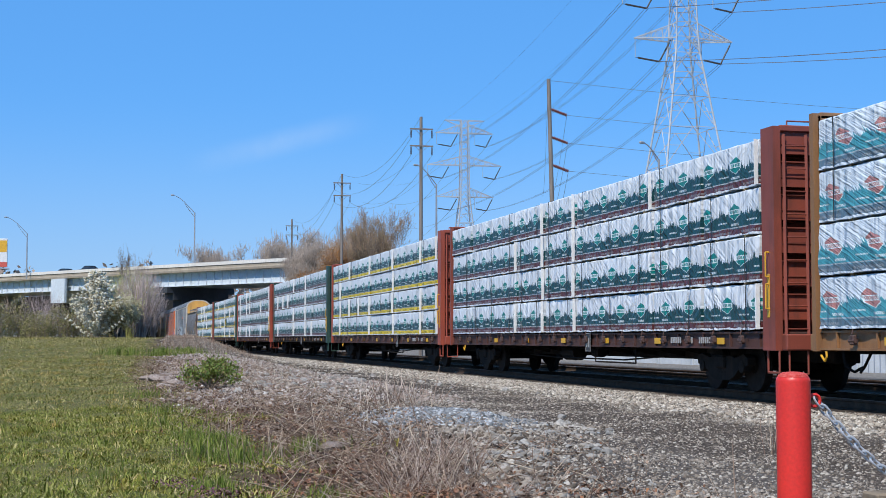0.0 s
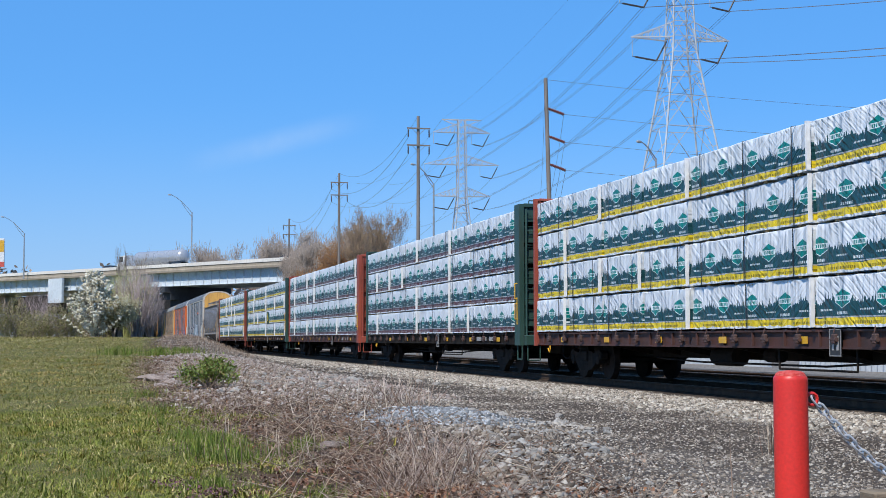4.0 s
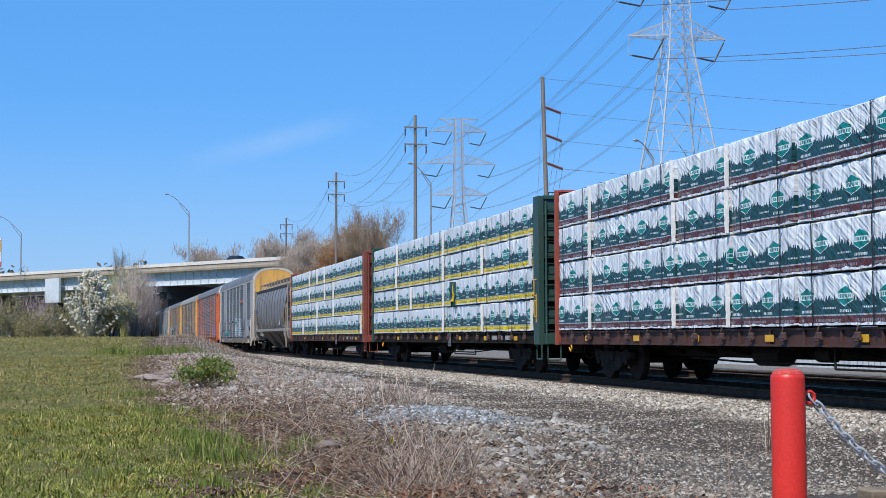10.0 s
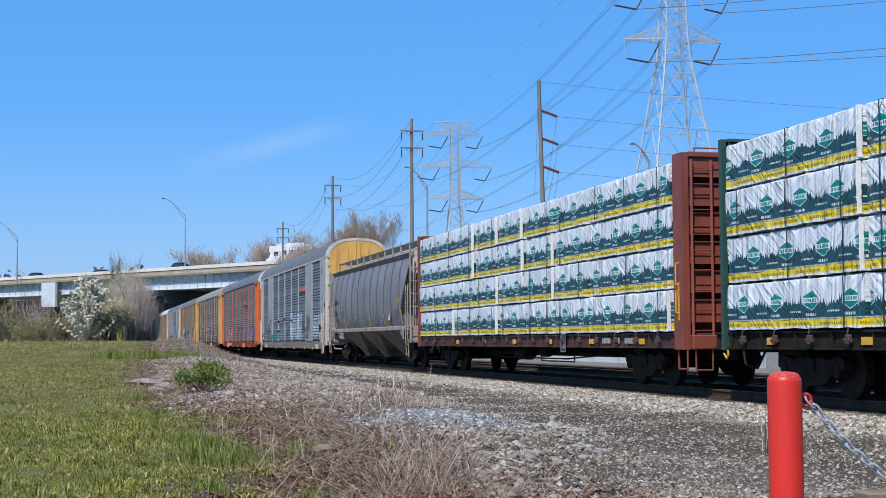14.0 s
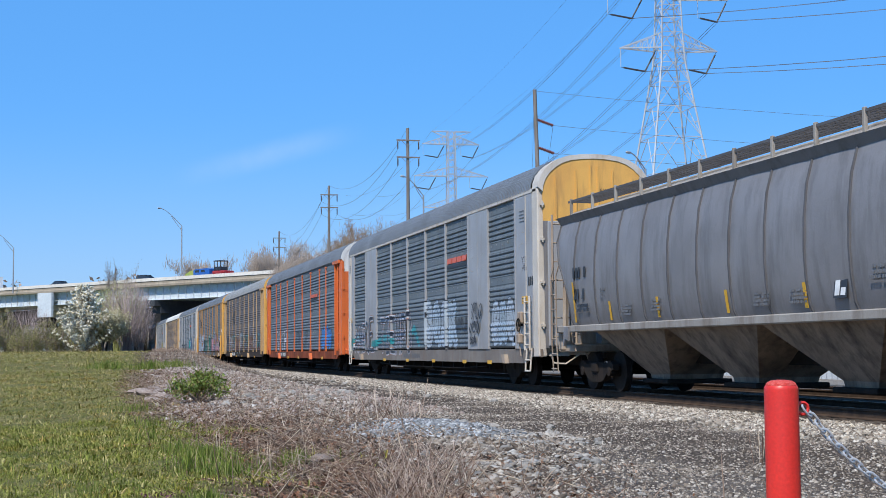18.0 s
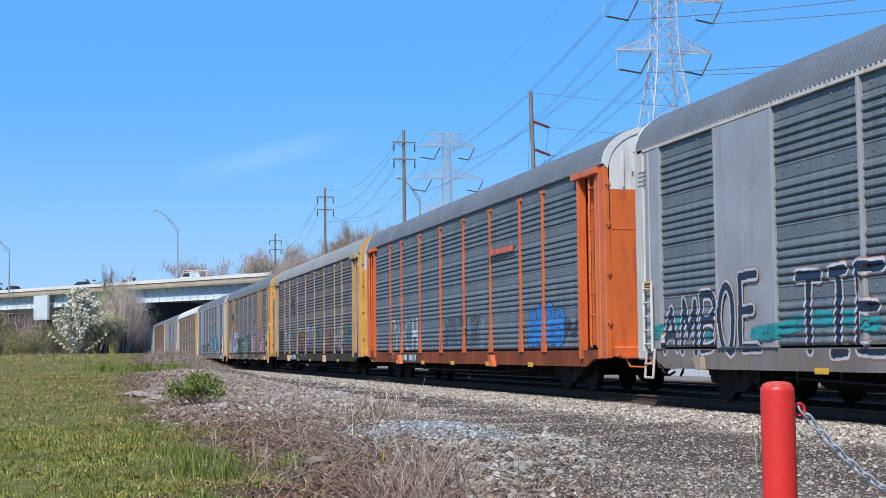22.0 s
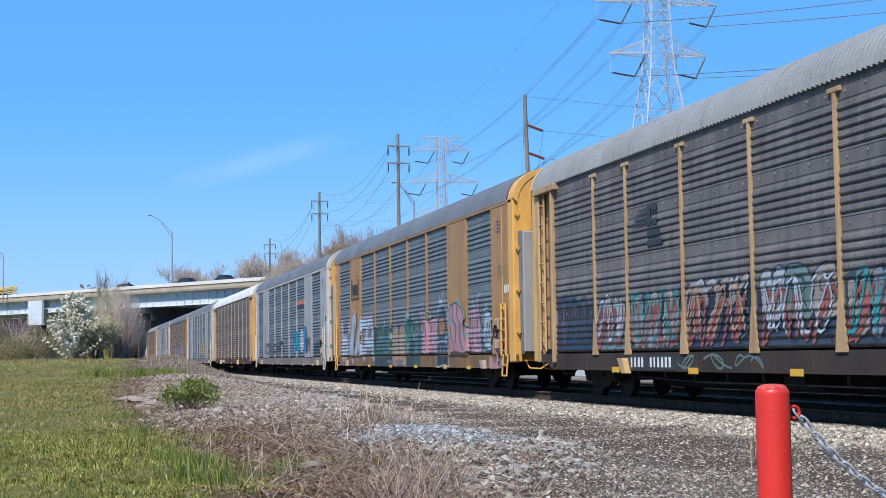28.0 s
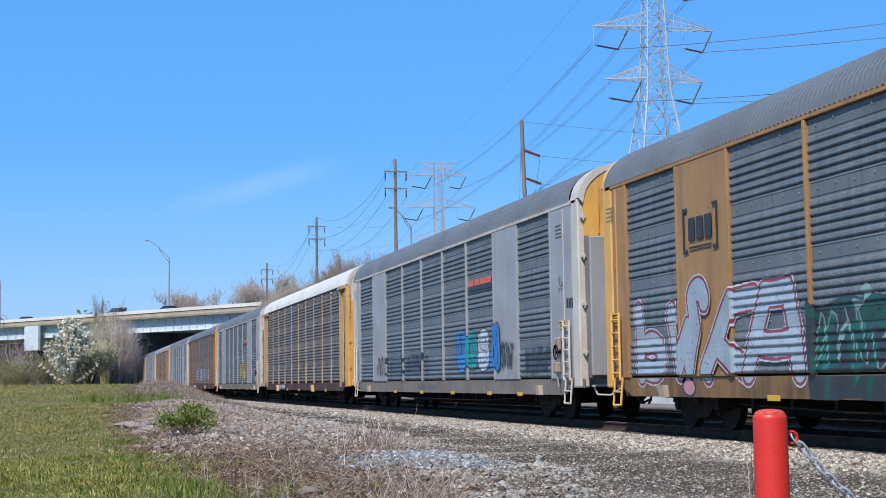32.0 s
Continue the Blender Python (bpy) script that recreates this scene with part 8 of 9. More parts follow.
def brush():
    rng = np.random.RandomState(12)
    lo = lambda d: 0.9 + 0.045 * np.maximum(d - 45, 0)
    # thatch and dead leaves on the ground
    x, y = strewn(rng, 46000, 10.2, 60, lo, lambda d: 5.2 + 0.03 * d, 1.2)
    keep = (y + 0.6 * rng.randn(len(x)) > 1.75 - 0.7 * smooth01(20, 32, -x)) & (y + 0.8 * rng.randn(len(x)) + 0.8 * wave(x, y) < 4.0 + 0.045 * np.maximum(-x - 20, 0))
    x, y = x[keep], y[keep]
    n = len(x)
    soup("leaf_litter", FLAKE, on_ground(x, y, -0.012), rng.uniform(0.02, 0.055, n), rng.uniform(0, 6.3, n), LITTER, "brown dead leaves and thatch", "leaf litter", rng.uniform(-0.9, 0.9, n))
    # fallen and standing dry stalks
    x, y = strewn(rng, 15000, 10.2, 52, lo, lambda d: 5.0 + 0.03 * d, 1.15)
    keep = (y + 0.5 * rng.randn(len(x)) > 1.9 - 0.7 * smooth01(20, 32, -x)) & (y + 0.7 * rng.randn(len(x)) + 0.9 * wave(x, y) < 3.9 + 0.045 * np.maximum(-x - 20, 0)) & ((x > -29) | (rng.rand(len(x)) < 0.8))
    x, y = x[keep], y[keep]
    n = len(x)
    soup("dry_stalks", STICK, on_ground(x, y, 0.0), (0.14 + 0.5 * rng.rand(n) ** 2), rng.uniform(0, 6.3, n), STRAW, "fallen dry straw-coloured stalks", "dry grass", np.where(rng.rand(n) < 0.75, rng.uniform(1.15, 1.5, n), rng.uniform(0.2, 1.1, n)))
    # drifts of rusty leaves
    P = np.concatenate([np.stack([-d + 0.5 * r * rng.randn(m), y + r * rng.randn(m)], -1) for d, y, r, m in ((13.2, 1.9, 0.22, 150), (13.9, 2.1, 0.25, 120), (11.8, 3.2, 0.2, 110), (12.2, 2.6, 0.25, 110), (21.0, 4.0, 0.3, 60), (22.8, 2.4, 0.3, 150), (11.3, 1.3, 0.3, 260), (11.0, 2.1, 0.35, 260), (12.4, 1.25, 0.2, 120), (11.6, 2.7, 0.3, 200), (26.5, 5.0, 0.35, 60), (11.2, 4.0, 0.3, 120))])
    n = len(P)
    soup("rusty_leaves", FLAKE, on_ground(P[:, 0], P[:, 1], -0.03), rng.uniform(0.02, 0.05, n), rng.uniform(0, 6.3, n), RUST_LEAF, "drifts of rusty fallen leaves", "leaf litter", rng.uniform(-1.0, 1.0, n))
    P = np.concatenate([np.stack([-d + 1.2 * r * rng.randn(m), y + r * rng.randn(m)], -1) for d, y, r, m in ((11.0, 0.25, 0.16, 420), (12.1, 1.0, 0.14, 300), (11.4, 0.75, 0.1, 160), (13.0, 0.7, 0.1, 120), (11.2, -1.3, 0.14, 180))])
    n = len(P)
    soup("purple_weeds", FLAKE, on_ground(P[:, 0], P[:, 1], -0.02 - 0.07 * rng.rand(n)), rng.uniform(0.015, 0.035, n), rng.uniform(0, 6.3, n), DEADNETTLE, "low purplish weeds in the turf", "weeds", rng.uniform(-1.0, 1.0, n))
    # dead weed thickets
    for d, y0, r, h, m in ((13.2, 3.1, 0.45, 0.46, 620), (12.3, 2.7, 0.45, 0.36, 500), (14.6, 3.4, 0.45, 0.46, 450), (16.3, 3.3, 0.6, 0.32, 260), (11.6, 3.2, 0.4, 0.3, 300), (13.6, 2.2, 0.5, 0.26, 160), (18.5, 3.7, 0.6, 0.3, 200),
                           (25.6, 5.1, 0.7, 0.8, 110), (28.0, 5.2, 0.9, 0.45, 160), (23.8, 4.9, 0.8, 0.8, 150), (33, 4.9, 1.2, 0.34, 200), (40, 5.0, 1.6, 0.34, 220), (21.0, 3.2, 0.7, 0.3, 220), (15.2, 2.4, 0.4, 0.4, 120)):
        m = int(m * 0.42)
        a, q = rng.uniform(0, 6.3, m), r * np.sqrt(rng.rand(m))
        x, y = -d + 1.5 * q * np.cos(a), y0 + q * np.sin(a)
        ob = soup("dead_weeds", STICK, on_ground(x, y, 0.01), h * rng.uniform(0.35, 1.1, m), rng.uniform(0, 6.3, m), TWIGS, "tangled dead grey-brown weed stalks", "weeds", rng.uniform(0.25, 1.42, m))
        ob["group"] = "dead weeds"
    # lone tall stems
    for d, y0, h in ((14.1, 7.0, 0.55), (14.3, 7.15, 0.42), (13.9, 7.2, 0.35), (24.8, 5.4, 0.6), (15.6, 1.9, 0.5), (16.2, 2.05, 0.45), (19.6, 1.7, 0.4)):
        x, y = np.full(7, -d) + rng.uniform(-0.1, 0.1, 7), np.full(7, y0) + rng.uniform(-0.1, 0.1, 7)
        ob = soup("dry_stem", STICK, on_ground(x, y, 0.01), h * rng.uniform(0.6, 1.1, 7), rng.uniform(0, 6.3, 7), STRAW, "thin dry weed stems standing in gravel", "weeds", rng.uniform(-0.3, 0.3, 7))
    # tall dead grass where the turf ends by the track
    x, y = strewn(rng, 6500, 66, 135, lambda d: 0.05 * d - 0.5, lambda d: 0.05 * d + 4.5, 1.0)
    soup("tall_dead_grass", REED, on_ground(x, y, 0.02), rng.uniform(0.1, 0.3, len(x)), rng.uniform(0, 6.3, len(x)), STRAW, "tall dead grass along the track", "dry grass", rng.uniform(-0.3, 0.3, len(x)))


def gravel():
    rng = np.random.RandomState(13)
    # small stones everywhere on the bench, thinner on the bare dirt
    for name, n, d0, d1, s0, s1 in (("gravel", 70000, 10.2, 34, 0.010, 0.04), ("far_gravel", 30000, 34, 95, 0.02, 0.055)):
        x, y = strewn(rng, n, d0, d1, 3.0, lambda d: np.minimum(11.6, 0.66 * d + 1.0), 1.1)
        lane = np.abs(y - 7.5 - 0.35 * np.sin(0.22 * x)) / (0.75 + 0.55 * smooth01(26, 16, -x))
        dirt = 1.1 * np.minimum(lane, 2.0) - 1.1 + 0.3 * wave(x * 0.5 + 2, y * 0.8) + 0.35 * wave(x * 2, y * 2)
        keep = (y + 0.7 * rng.randn(n) + 0.7 * wave(x, y) > 3.8) & ((dirt + 0.3 * rng.randn(n) > 0.15) | (rng.rand(n) < 0.3) | (y > 8.8 + 0.4 * rng.randn(n)))
        x, y = x[keep], y[keep]
        n = len(x)
        soup(name, ROCKS, on_ground(x, y, 0.0), s0 + (s1 - s0) * rng.rand(n) ** 2.2, rng.uniform(0, 6.3, n), STONES, "loose grey gravel over bare dirt", "gravel", rng.uniform(-0.6, 0.6, n))
    x, y = strewn(rng, 36000, 10.2, 30, 3.6, lambda d: np.minimum(10.2, 0.66 * d + 1.0), 1.1)
    n = len(x)
    soup("grit", ROCKS, on_ground(x, y, 0.0), 0.006 + 0.014 * rng.rand(n) ** 1.6, rng.uniform(0, 6.3, n), STONES, "fine grit trodden into bare dirt", "gravel", rng.uniform(-0.5, 0.5, n))
    # ballast shoulder beside the rails
    for name, n, d0, d1, s0, s1 in (("ballast_shoulder", 34000, 13, 45, 0.032, 0.075), ("far_ballast_shoulder", 22000, 45, 130, 0.04, 0.085)):
        x, y = strewn(rng, n, d0, d1, 9.0, 11.25, 1.1)
        keep = y + 0.5 * rng.randn(len(x)) > 9.6
        x, y = x[keep], y[keep]
        z = np.maximum(ground_z(x, y), 0.12 + np.clip((y - 10.45) / 0.75, 0, 1) * 0.04)
        n = len(x)
        soup(name, ROCKS, np.stack([x, y, z], -1), rng.uniform(s0, s1, n), rng.uniform(0, 6.3, n), SHOULDER, "pale crushed stone ballast beside the rails", "ballast", rng.uniform(-0.6, 0.6, n))
    # rubble and dead stalks on the long mound
    n = 26000
    x, y = strewn(rng, n, 26, 66, lambda d: 1.3 + 0.03 * (d - 30), lambda d: 6.4 + 0.02 * d, 1.0)
    keep = y + 0.6 * rng.randn(n) + 0.5 * wave(x, y) > 1.9 + 0.03 * (-x - 30)
    x, y = x[keep], y[keep]
    n = len(x)
    soup("mound_rubble", ROCKS, on_ground(x, y, 0.0), 0.015 + 0.08 * rng.rand(n) ** 3.4, rng.uniform(0, 6.3, n), PINK_STONES, "pinkish-grey broken stone on a low mound", "rubble", rng.uniform(-0.6, 0.6, n))
    # pale broken rock in heaps
    P, S = [], []
    for d, y, rx, ry, n in ((16.0, 4.35, 0.7, 0.32, 520), (14.2, 3.9, 0.8, 0.38, 560), (13.0, 3.8, 0.7, 0.38, 560), (11.8, 3.65, 0.6, 0.4, 460), (17.9, 5.7, 0.8, 0.38, 600), (19.2, 6.4, 0.7, 0.32, 340), (14.6, 5.3, 0.35, 0.15, 110), (36, 3.6, 5, 1.6, 700), (44, 6.0, 8, 1.8, 800), (30, 5.0, 4, 1.0, 500), (58, 7.5, 10, 2.0, 600)):
        n = int(n * 1.3)
        P.append(np.stack([-d + rx * rng.randn(n) * 0.65, y + ry * rng.randn(n) * 0.6], -1))
        S.append(0.010 + 0.062 * rng.rand(n) ** 3.4 + (0.02 if d > 25 else 0))
    P, S = np.concatenate(P), np.concatenate(S)
    on = P[:, 1] > 2.2 + 0.03 * np.maximum(-P[:, 0] - 30, 0)
    P, S = P[on], S[on]
    soup("broken_rock", LUMPS + ROCKS[:8], on_ground(P[:, 0], P[:, 1], 0.0), S, rng.uniform(0, 6.3, len(S)), PALE_STONES, "heaps of pale broken limestone", "rubble", rng.uniform(-0.7, 0.7, len(S)))
    n = 5600
    x, y = -20.0 + 2.0 * rng.randn(n) * 0.55, 4.85 + 0.95 * rng.randn(n) * 0.5
    soup("blue_screenings", LUMPS[:4] + ROCKS, on_ground(x, y, 0.0), 0.012 + 0.05 * rng.rand(n) ** 2, rng.uniform(0, 6.3, n), BLUE_STONES, "heap of blue-grey crushed stone", "gravel", rng.uniform(-0.7, 0.7, n))


turf()
brush()
gravel()

SLAB_SKIN = mat("brown_shale", (0.34, 0.275, 0.235), (0.22, 0.172, 0.145), 5, 0.9, 0, 30, 0.6, vary=0.3)
ROCK_SKIN = mat("limestone_rock", (0.38, 0.36, 0.325), (0.25, 0.232, 0.205), 6, 0.9, 0, 30, 0.6, vary=0.3)


def rock_mesh(seed):
    b = bmesh.new()
    bmesh.ops.create_icosphere(b, subdivisions=2, radius=1.0)
    for v in b.verts:
        f = 1 + 0.45 * noise.noise(v.co * 1.4 + Vector((seed * 7.1, 0, 0))) + 0.2 * noise.noise(v.co * 3.5 + Vector((0, seed * 3.0, 0)))
        v.co = Vector((v.co.x * f, v.co.y * f * 0.8, max(-0.35, v.co.z * f * 0.62)))
    me = bpy.data.meshes.new("rock")
    b.to_mesh(me)
    b.free()
    me.materials.append(ROCK_SKIN)
    return me


def loose_rocks():
    rng = random.Random(21)
    kinds = [rock_mesh(k) for k in range(6)]
    for d, y, spread, n, s0, s1 in ((15.0, 4.35, 1.0, 26, 0.03, 0.075), (13.0, 4.2, 0.9, 22, 0.03, 0.07), (20.2, 6.0, 0.8, 16, 0.045, 0.10), (18.0, 6.6, 0.7, 8, 0.05, 0.09), (37, 4.4, 2.5, 26, 0.07, 0.14), (45, 6.0, 4, 10, 0.07, 0.14), (32, 3.9, 2.0, 16, 0.06, 0.12), (48, 5.2, 4.0, 16, 0.08, 0.15), (28, 6.5, 3, 8, 0.06, 0.12)):
        for _ in range(n):
            x, yy = -d + rng.gauss(0, spread * 1.2), y + rng.gauss(0, spread * 0.5)
            s = rng.uniform(s0, s1)
            yy = max(yy, 2.6 + 0.04 * max(0.0, -x - 30))
            ob = tagged(new("rock", rng.choice(kinds)), "pale broken limestone rock lying in gravel", "rock", "rocks")
            ob.matrix_basis = pose(x, yy, float(ground_z(x, yy)) + 0.1 * s, 0, 0, rng.uniform(0, 360)) @ Matrix.Scale(s, 4)
    slab = kinds[0].copy()
    slab.materials[0] = SLAB_SKIN
    for d, y, s in ((40.7, 1.5, 0.26), (39.6, 1.75, 0.22), (38.4, 1.65, 0.24), (37.2, 1.95, 0.2), (39.4, 2.2, 0.2), (36.0, 1.6, 0.17), (42.5, 2.3, 0.22), (41.4, 1.9, 0.2), (40.2, 2.0, 0.16), (16.6, 2.7, 0.13)):
        ob = tagged(new("slab", slab), "flat brownish broken shale slab on the mound", "rubble", "slabs")
        ob.matrix_basis = pose(-d, y, float(ground_z(-d, y)) + 0.03, 0, 0, 40 * d) @ Matrix.Diagonal((s * 1.5, s * 1.3, s * 0.6, 1))


loose_rocks()


# ---- plants ----
def branch_tree(rng, height, spread, depth, trunk_r, lean=0.0, fork=3, start=0.25, gravity=0.15, stems=1):
    """Limbs of a tree as tapered tubes; returns (limb solid, twig tips)."""
    limbs, tips = Solid(), []

    def grow(p, d, length, r, level):
        q = p
        steps_ = 3 if level < 2 else 2
        for k in range(steps_):
            nd = (d + Vector((rng.gauss(0, 0.16), rng.gauss(0, 0.16), rng.gauss(0.05, 0.1) + gravity * 0.2))).normalized()
            e = q + nd * length / steps_
            r2 = r * (0.86 if k < steps_ - 1 else 0.7)
            limbs.tube(q, e, max(r, 0.008), max(r2, 0.006), 6 if level < 2 else 3, False)
            if level >= depth - 1:
                tips.append(e)
            q, d, r = e, nd, r2
            if level < depth and (k > 0 or level > 0):
                for _ in range(fork if k == steps_ - 1 else rng.choice((1, 2))):
                    a = rng.uniform(0, 6.283)
                    out = Vector((math.cos(a), math.sin(a), 0))
                    ang = rng.uniform(0.35, 0.85) * spread
                    cd = (nd * math.cos(ang) + out * math.sin(ang) + Vector((0, 0, gravity))).normalized()
                    grow(q, cd, length * rng.uniform(0.55, 0.8), r * 0.72, level + 1)
    for k in range(stems):
        a = 2.4 * k + rng.uniform(0, 0.6)
        tip = 0.0 if stems == 1 else rng.uniform(0.15, 0.75)
        grow(Vector((0.15 * math.cos(a), 0.15 * math.sin(a), 0)) if stems > 1 else Vector(), Vector((lean + tip * math.cos(a), tip * math.sin(a), 1)).normalized(), height * (start + 0.2), trunk_r, 0)
    return limbs, tips


BARK = mat("grey_brown_bark", (0.2, 0.16, 0.13), (0.27, 0.225, 0.19), 5, 0.9, 0, 30, 0.4)
BLOSSOM = scatter_mat("white_blossom", [(0.88, 0.85, 0.74), (0.84, 0.79, 0.64), (0.92, 0.89, 0.8), (0.66, 0.59, 0.42)], 0.8, 0.4)
BUDS = scatter_mat("opening_buds", [(0.34, 0.24, 0.165), (0.44, 0.31, 0.21), (0.26, 0.19, 0.14), (0.4, 0.33, 0.2)], 0.8, 0.2)
RUSTY = scatter_mat("rusty_spring_leaves", [(0.42, 0.2, 0.08), (0.36, 0.18, 0.075), (0.46, 0.25, 0.11), (0.3, 0.18, 0.09)], 0.8, 0.2)
OLIVE = scatter_mat("young_hedge_leaves", [(0.28, 0.27, 0.10), (0.38, 0.345, 0.15), (0.19, 0.19, 0.075), (0.38, 0.31, 0.2), (0.27, 0.22, 0.14)], 0.8, 0.3)
GREENLEAF = scatter_mat("bush_leaves", [(0.10, 0.16, 0.022), (0.16, 0.23, 0.035), (0.22, 0.26, 0.05), (0.2, 0.13, 0.05)], 0.6, 0.2)
SMOKE = scatter_mat("purple_brown_twigs", [(0.33, 0.28, 0.235), (0.42, 0.36, 0.30), (0.25, 0.2, 0.17), (0.48, 0.41, 0.35)], 0.9)
HEDGE_TWIG = scatter_mat("hedge_brushwood", [(0.27, 0.21, 0.165), (0.36, 0.29, 0.24), (0.2, 0.155, 0.12)], 0.9)
LEAF = [([(-0.5, 0, 0), (0, -0.28, 0.1), (0.5, 0, 0), (0, 0.28, 0.1)], [(0, 1, 2), (0, 2, 3)]), ([(0, -0.3, -0.4), (0.3, 0.1, 0), (0, 0.3, 0.4), (-0.3, 0, 0.05)], [(0, 1, 2), (0, 2, 3)])]
PUFF = stone_protos(5, 8)


def crown(tree, name, tips, rng_seed, per, radius, size, material, label, proto=LEAF):
    rng = np.random.RandomState(rng_seed)
    t = np.array([tuple(p) for p in tips])
    pos = np.repeat(t, per, 0) + rng.randn(len(t) * per, 3) * radius
    ob = soup(name, proto, pos, size * rng.uniform(0.5, 1.2, len(pos)), rng.uniform(0, 6.3, len(pos)), material, label, "", rng.uniform(-1.5, 1.5, len(pos)) * (0.5 if proto is TWIG else 1.0), "")
    ob.parent = tree
    return ob


def tree(name, label, x, y, height, seed, spread=1.0, depth=4, trunk_r=0.16, bark=None, leafing=None, fork=3, start=0.25, group="trees", gravity=0.15, z=None, stems=1):
    rng = random.Random(seed)
    t = thing(name, label, "tree", pose(x, y, float(ground_z(x, y)) if z is None else z, 0, 0, rng.uniform(0, 360)), group)
    limbs, tips = branch_tree(rng, height, spread, depth, trunk_r, 0.0, fork, start, gravity, stems)
    top = max(v[2] for v in limbs.v)
    f = height / top
    limbs.v = [(a * f, b * f, c * f) for a, b, c in limbs.v]
    part("trunk", limbs, bark or BARK, t)
    if leafing:
        crown(t, "crown", [p * f for p in tips], seed, *leafing)
    return t


CREAM = scatter_mat("cream_buds", [(0.62, 0.56, 0.36), (0.46, 0.43, 0.24), (0.72, 0.66, 0.5), (0.4, 0.34, 0.2)], 0.8, 0.2)


def pear_tree(x, y, height, wide, seed):
    """Cone of rising limbs, each clad in blossom from near its foot to the tip."""
    rng = random.Random(seed)
    t = thing("flowering_pear_tree", "white flowering pear tree at the field's edge", "tree", (x, y, float(ground_z(x, y))), "trees")
    limbs, tips = Solid(), []
    limbs.tube((0, 0, 0), (0, 0, 0.75 * height), 0.09, 0.02, 8)
    for k in range(110):
        h = (k / 110) ** 1.15 * 0.78 * height
        a = 2.4 * k + rng.uniform(-0.4, 0.4)
        r = wide * (1 - 0.86 * (k / 110) ** 1.5) * rng.uniform(0.55, 1.25)
        rise = r * rng.uniform(0.4, 0.95) + 0.45 + 0.5 * k / 110
        p = Vector((0, 0, h))
        e = Vector((r * math.cos(a), r * math.sin(a), h + rise))
        m = p.lerp(e, 0.55) + Vector((0, 0, -0.10 * r))
        limbs.tube(p, m, 0.025, 0.016, 4, False).tube(m, e, 0.016, 0.006, 4, False)
        for f in np.linspace(0.25, 1.0, 7):
            tips.append(p.lerp(m, f / 0.55) if f < 0.55 else m.lerp(e, (f - 0.55) / 0.45))
    part("trunk", limbs, BARK, t)
    crown(t, "crown", tips, seed, 8, 0.055, 0.125, BLOSSOM, "white blossom", PUFF)


def thicket(name, label, x, y, height, wide, seed, material, stems=90, twigs=1500):
    """A many-stemmed bare shrub: thin stems fanning from the ground and a haze of fine twigs."""
    rng = np.random.RandomState(seed)
    b = thing(name, label, "shrub", (x, y, float(ground_z(x, y))), "bare shrubs")
    fine = [stick(0.05, 0.03, 0.0055), stick(-0.06, 0.05, 0.005)]
    a, q = rng.uniform(0, 6.3, stems), np.abs(rng.randn(stems)) * 0.16 * wide
    pos = np.stack([q * np.cos(a), q * np.sin(a), np.zeros(stems)], -1)
    ob = soup("stem_clump", fine, pos, height * rng.uniform(0.6, 1.0, stems), a, material, "", "", rng.uniform(0.05, 1.0, stems) * math.atan2(wide, height), "")
    ob.parent = b
    a, q, h = rng.uniform(0, 6.3, twigs), np.sqrt(rng.rand(twigs)), 0.12 + 0.78 * rng.rand(twigs) ** 0.8
    r = wide * q * (0.45 + 0.75 * np.sin(np.clip(h, 0, 1) * 2.6))
    pos = np.stack([r * np.cos(a), r * np.sin(a), h * height * (1 - 0.25 * q * q)], -1)
    ob = soup("twig_haze", [stick(0.07, 0.05, 0.011), stick(-0.06, 0.08, 0.010)], pos, rng.uniform(0.35, 1.0, twigs), a + rng.randn(twigs) * 0.6, material, "fine bare twigs", "", rng.uniform(-0.1, 0.75, twigs), "")
    ob.parent = b


ROSY = scatter_mat("rosy_grey_twigs", [(0.36, 0.29, 0.27), (0.5, 0.42, 0.39), (0.26, 0.2, 0.185), (0.44, 0.35, 0.32)], 0.9)
GREENISH = scatter_mat("greenish_twigs", [(0.36, 0.38, 0.15), (0.45, 0.46, 0.2), (0.27, 0.28, 0.11), (0.4, 0.35, 0.22)], 0.9)
pear_tree(-112.6, 0.0, 5.2, 2.1, 31)
tree("pear_sapling", "small half-open flowering shrub", -113.5, 1.75, 3.1, 32, 0.9, 3, 0.05, BARK, (9, 0.2, 0.085, CREAM, "sparse cream blossom", PUFF), 4, 0.02, gravity=0.22, stems=8)
thicket("bare_shrub", "bare rosy-grey multi-stemmed shrub", -116, 3.3, 5.9, 1.6, 33, ROSY, 100, 2200)
thicket("bare_shrub", "bare rosy-grey multi-stemmed shrub", -118, 4.4, 3.7, 1.1, 34, ROSY, 60, 700)
thicket("budding_shrub", "tall shrub in a greenish haze of buds", -118, 2.7, 5.8, 1.8, 37, GREENISH, 110, 2300)
for k in range(3):
    thicket("bare_shrub", "bare rosy-grey shrub standing in the hedge", -122 - k % 2, -15.5 + 5.6 * k, 3.2 + 0.4 * (k % 3), 1.5, 60 + k, ROSY, 50, 600)
tree("slender_tree", "slender bare young tree with a greenish haze of buds", -126, 1.6, 8.2, 35, 0.55, 4, 0.10, BARK, (1, 0.2, 0.06, OLIVE, "opening green buds"), 2, 0.2, gravity=0.8)
tree("slender_tree", "slender bare young tree with a greenish haze of buds", -127, 3.6, 8.0, 36, 0.55, 4, 0.10, BARK, (1, 0.2, 0.06, OLIVE, "opening green buds"), 2, 0.2, gravity=0.8)
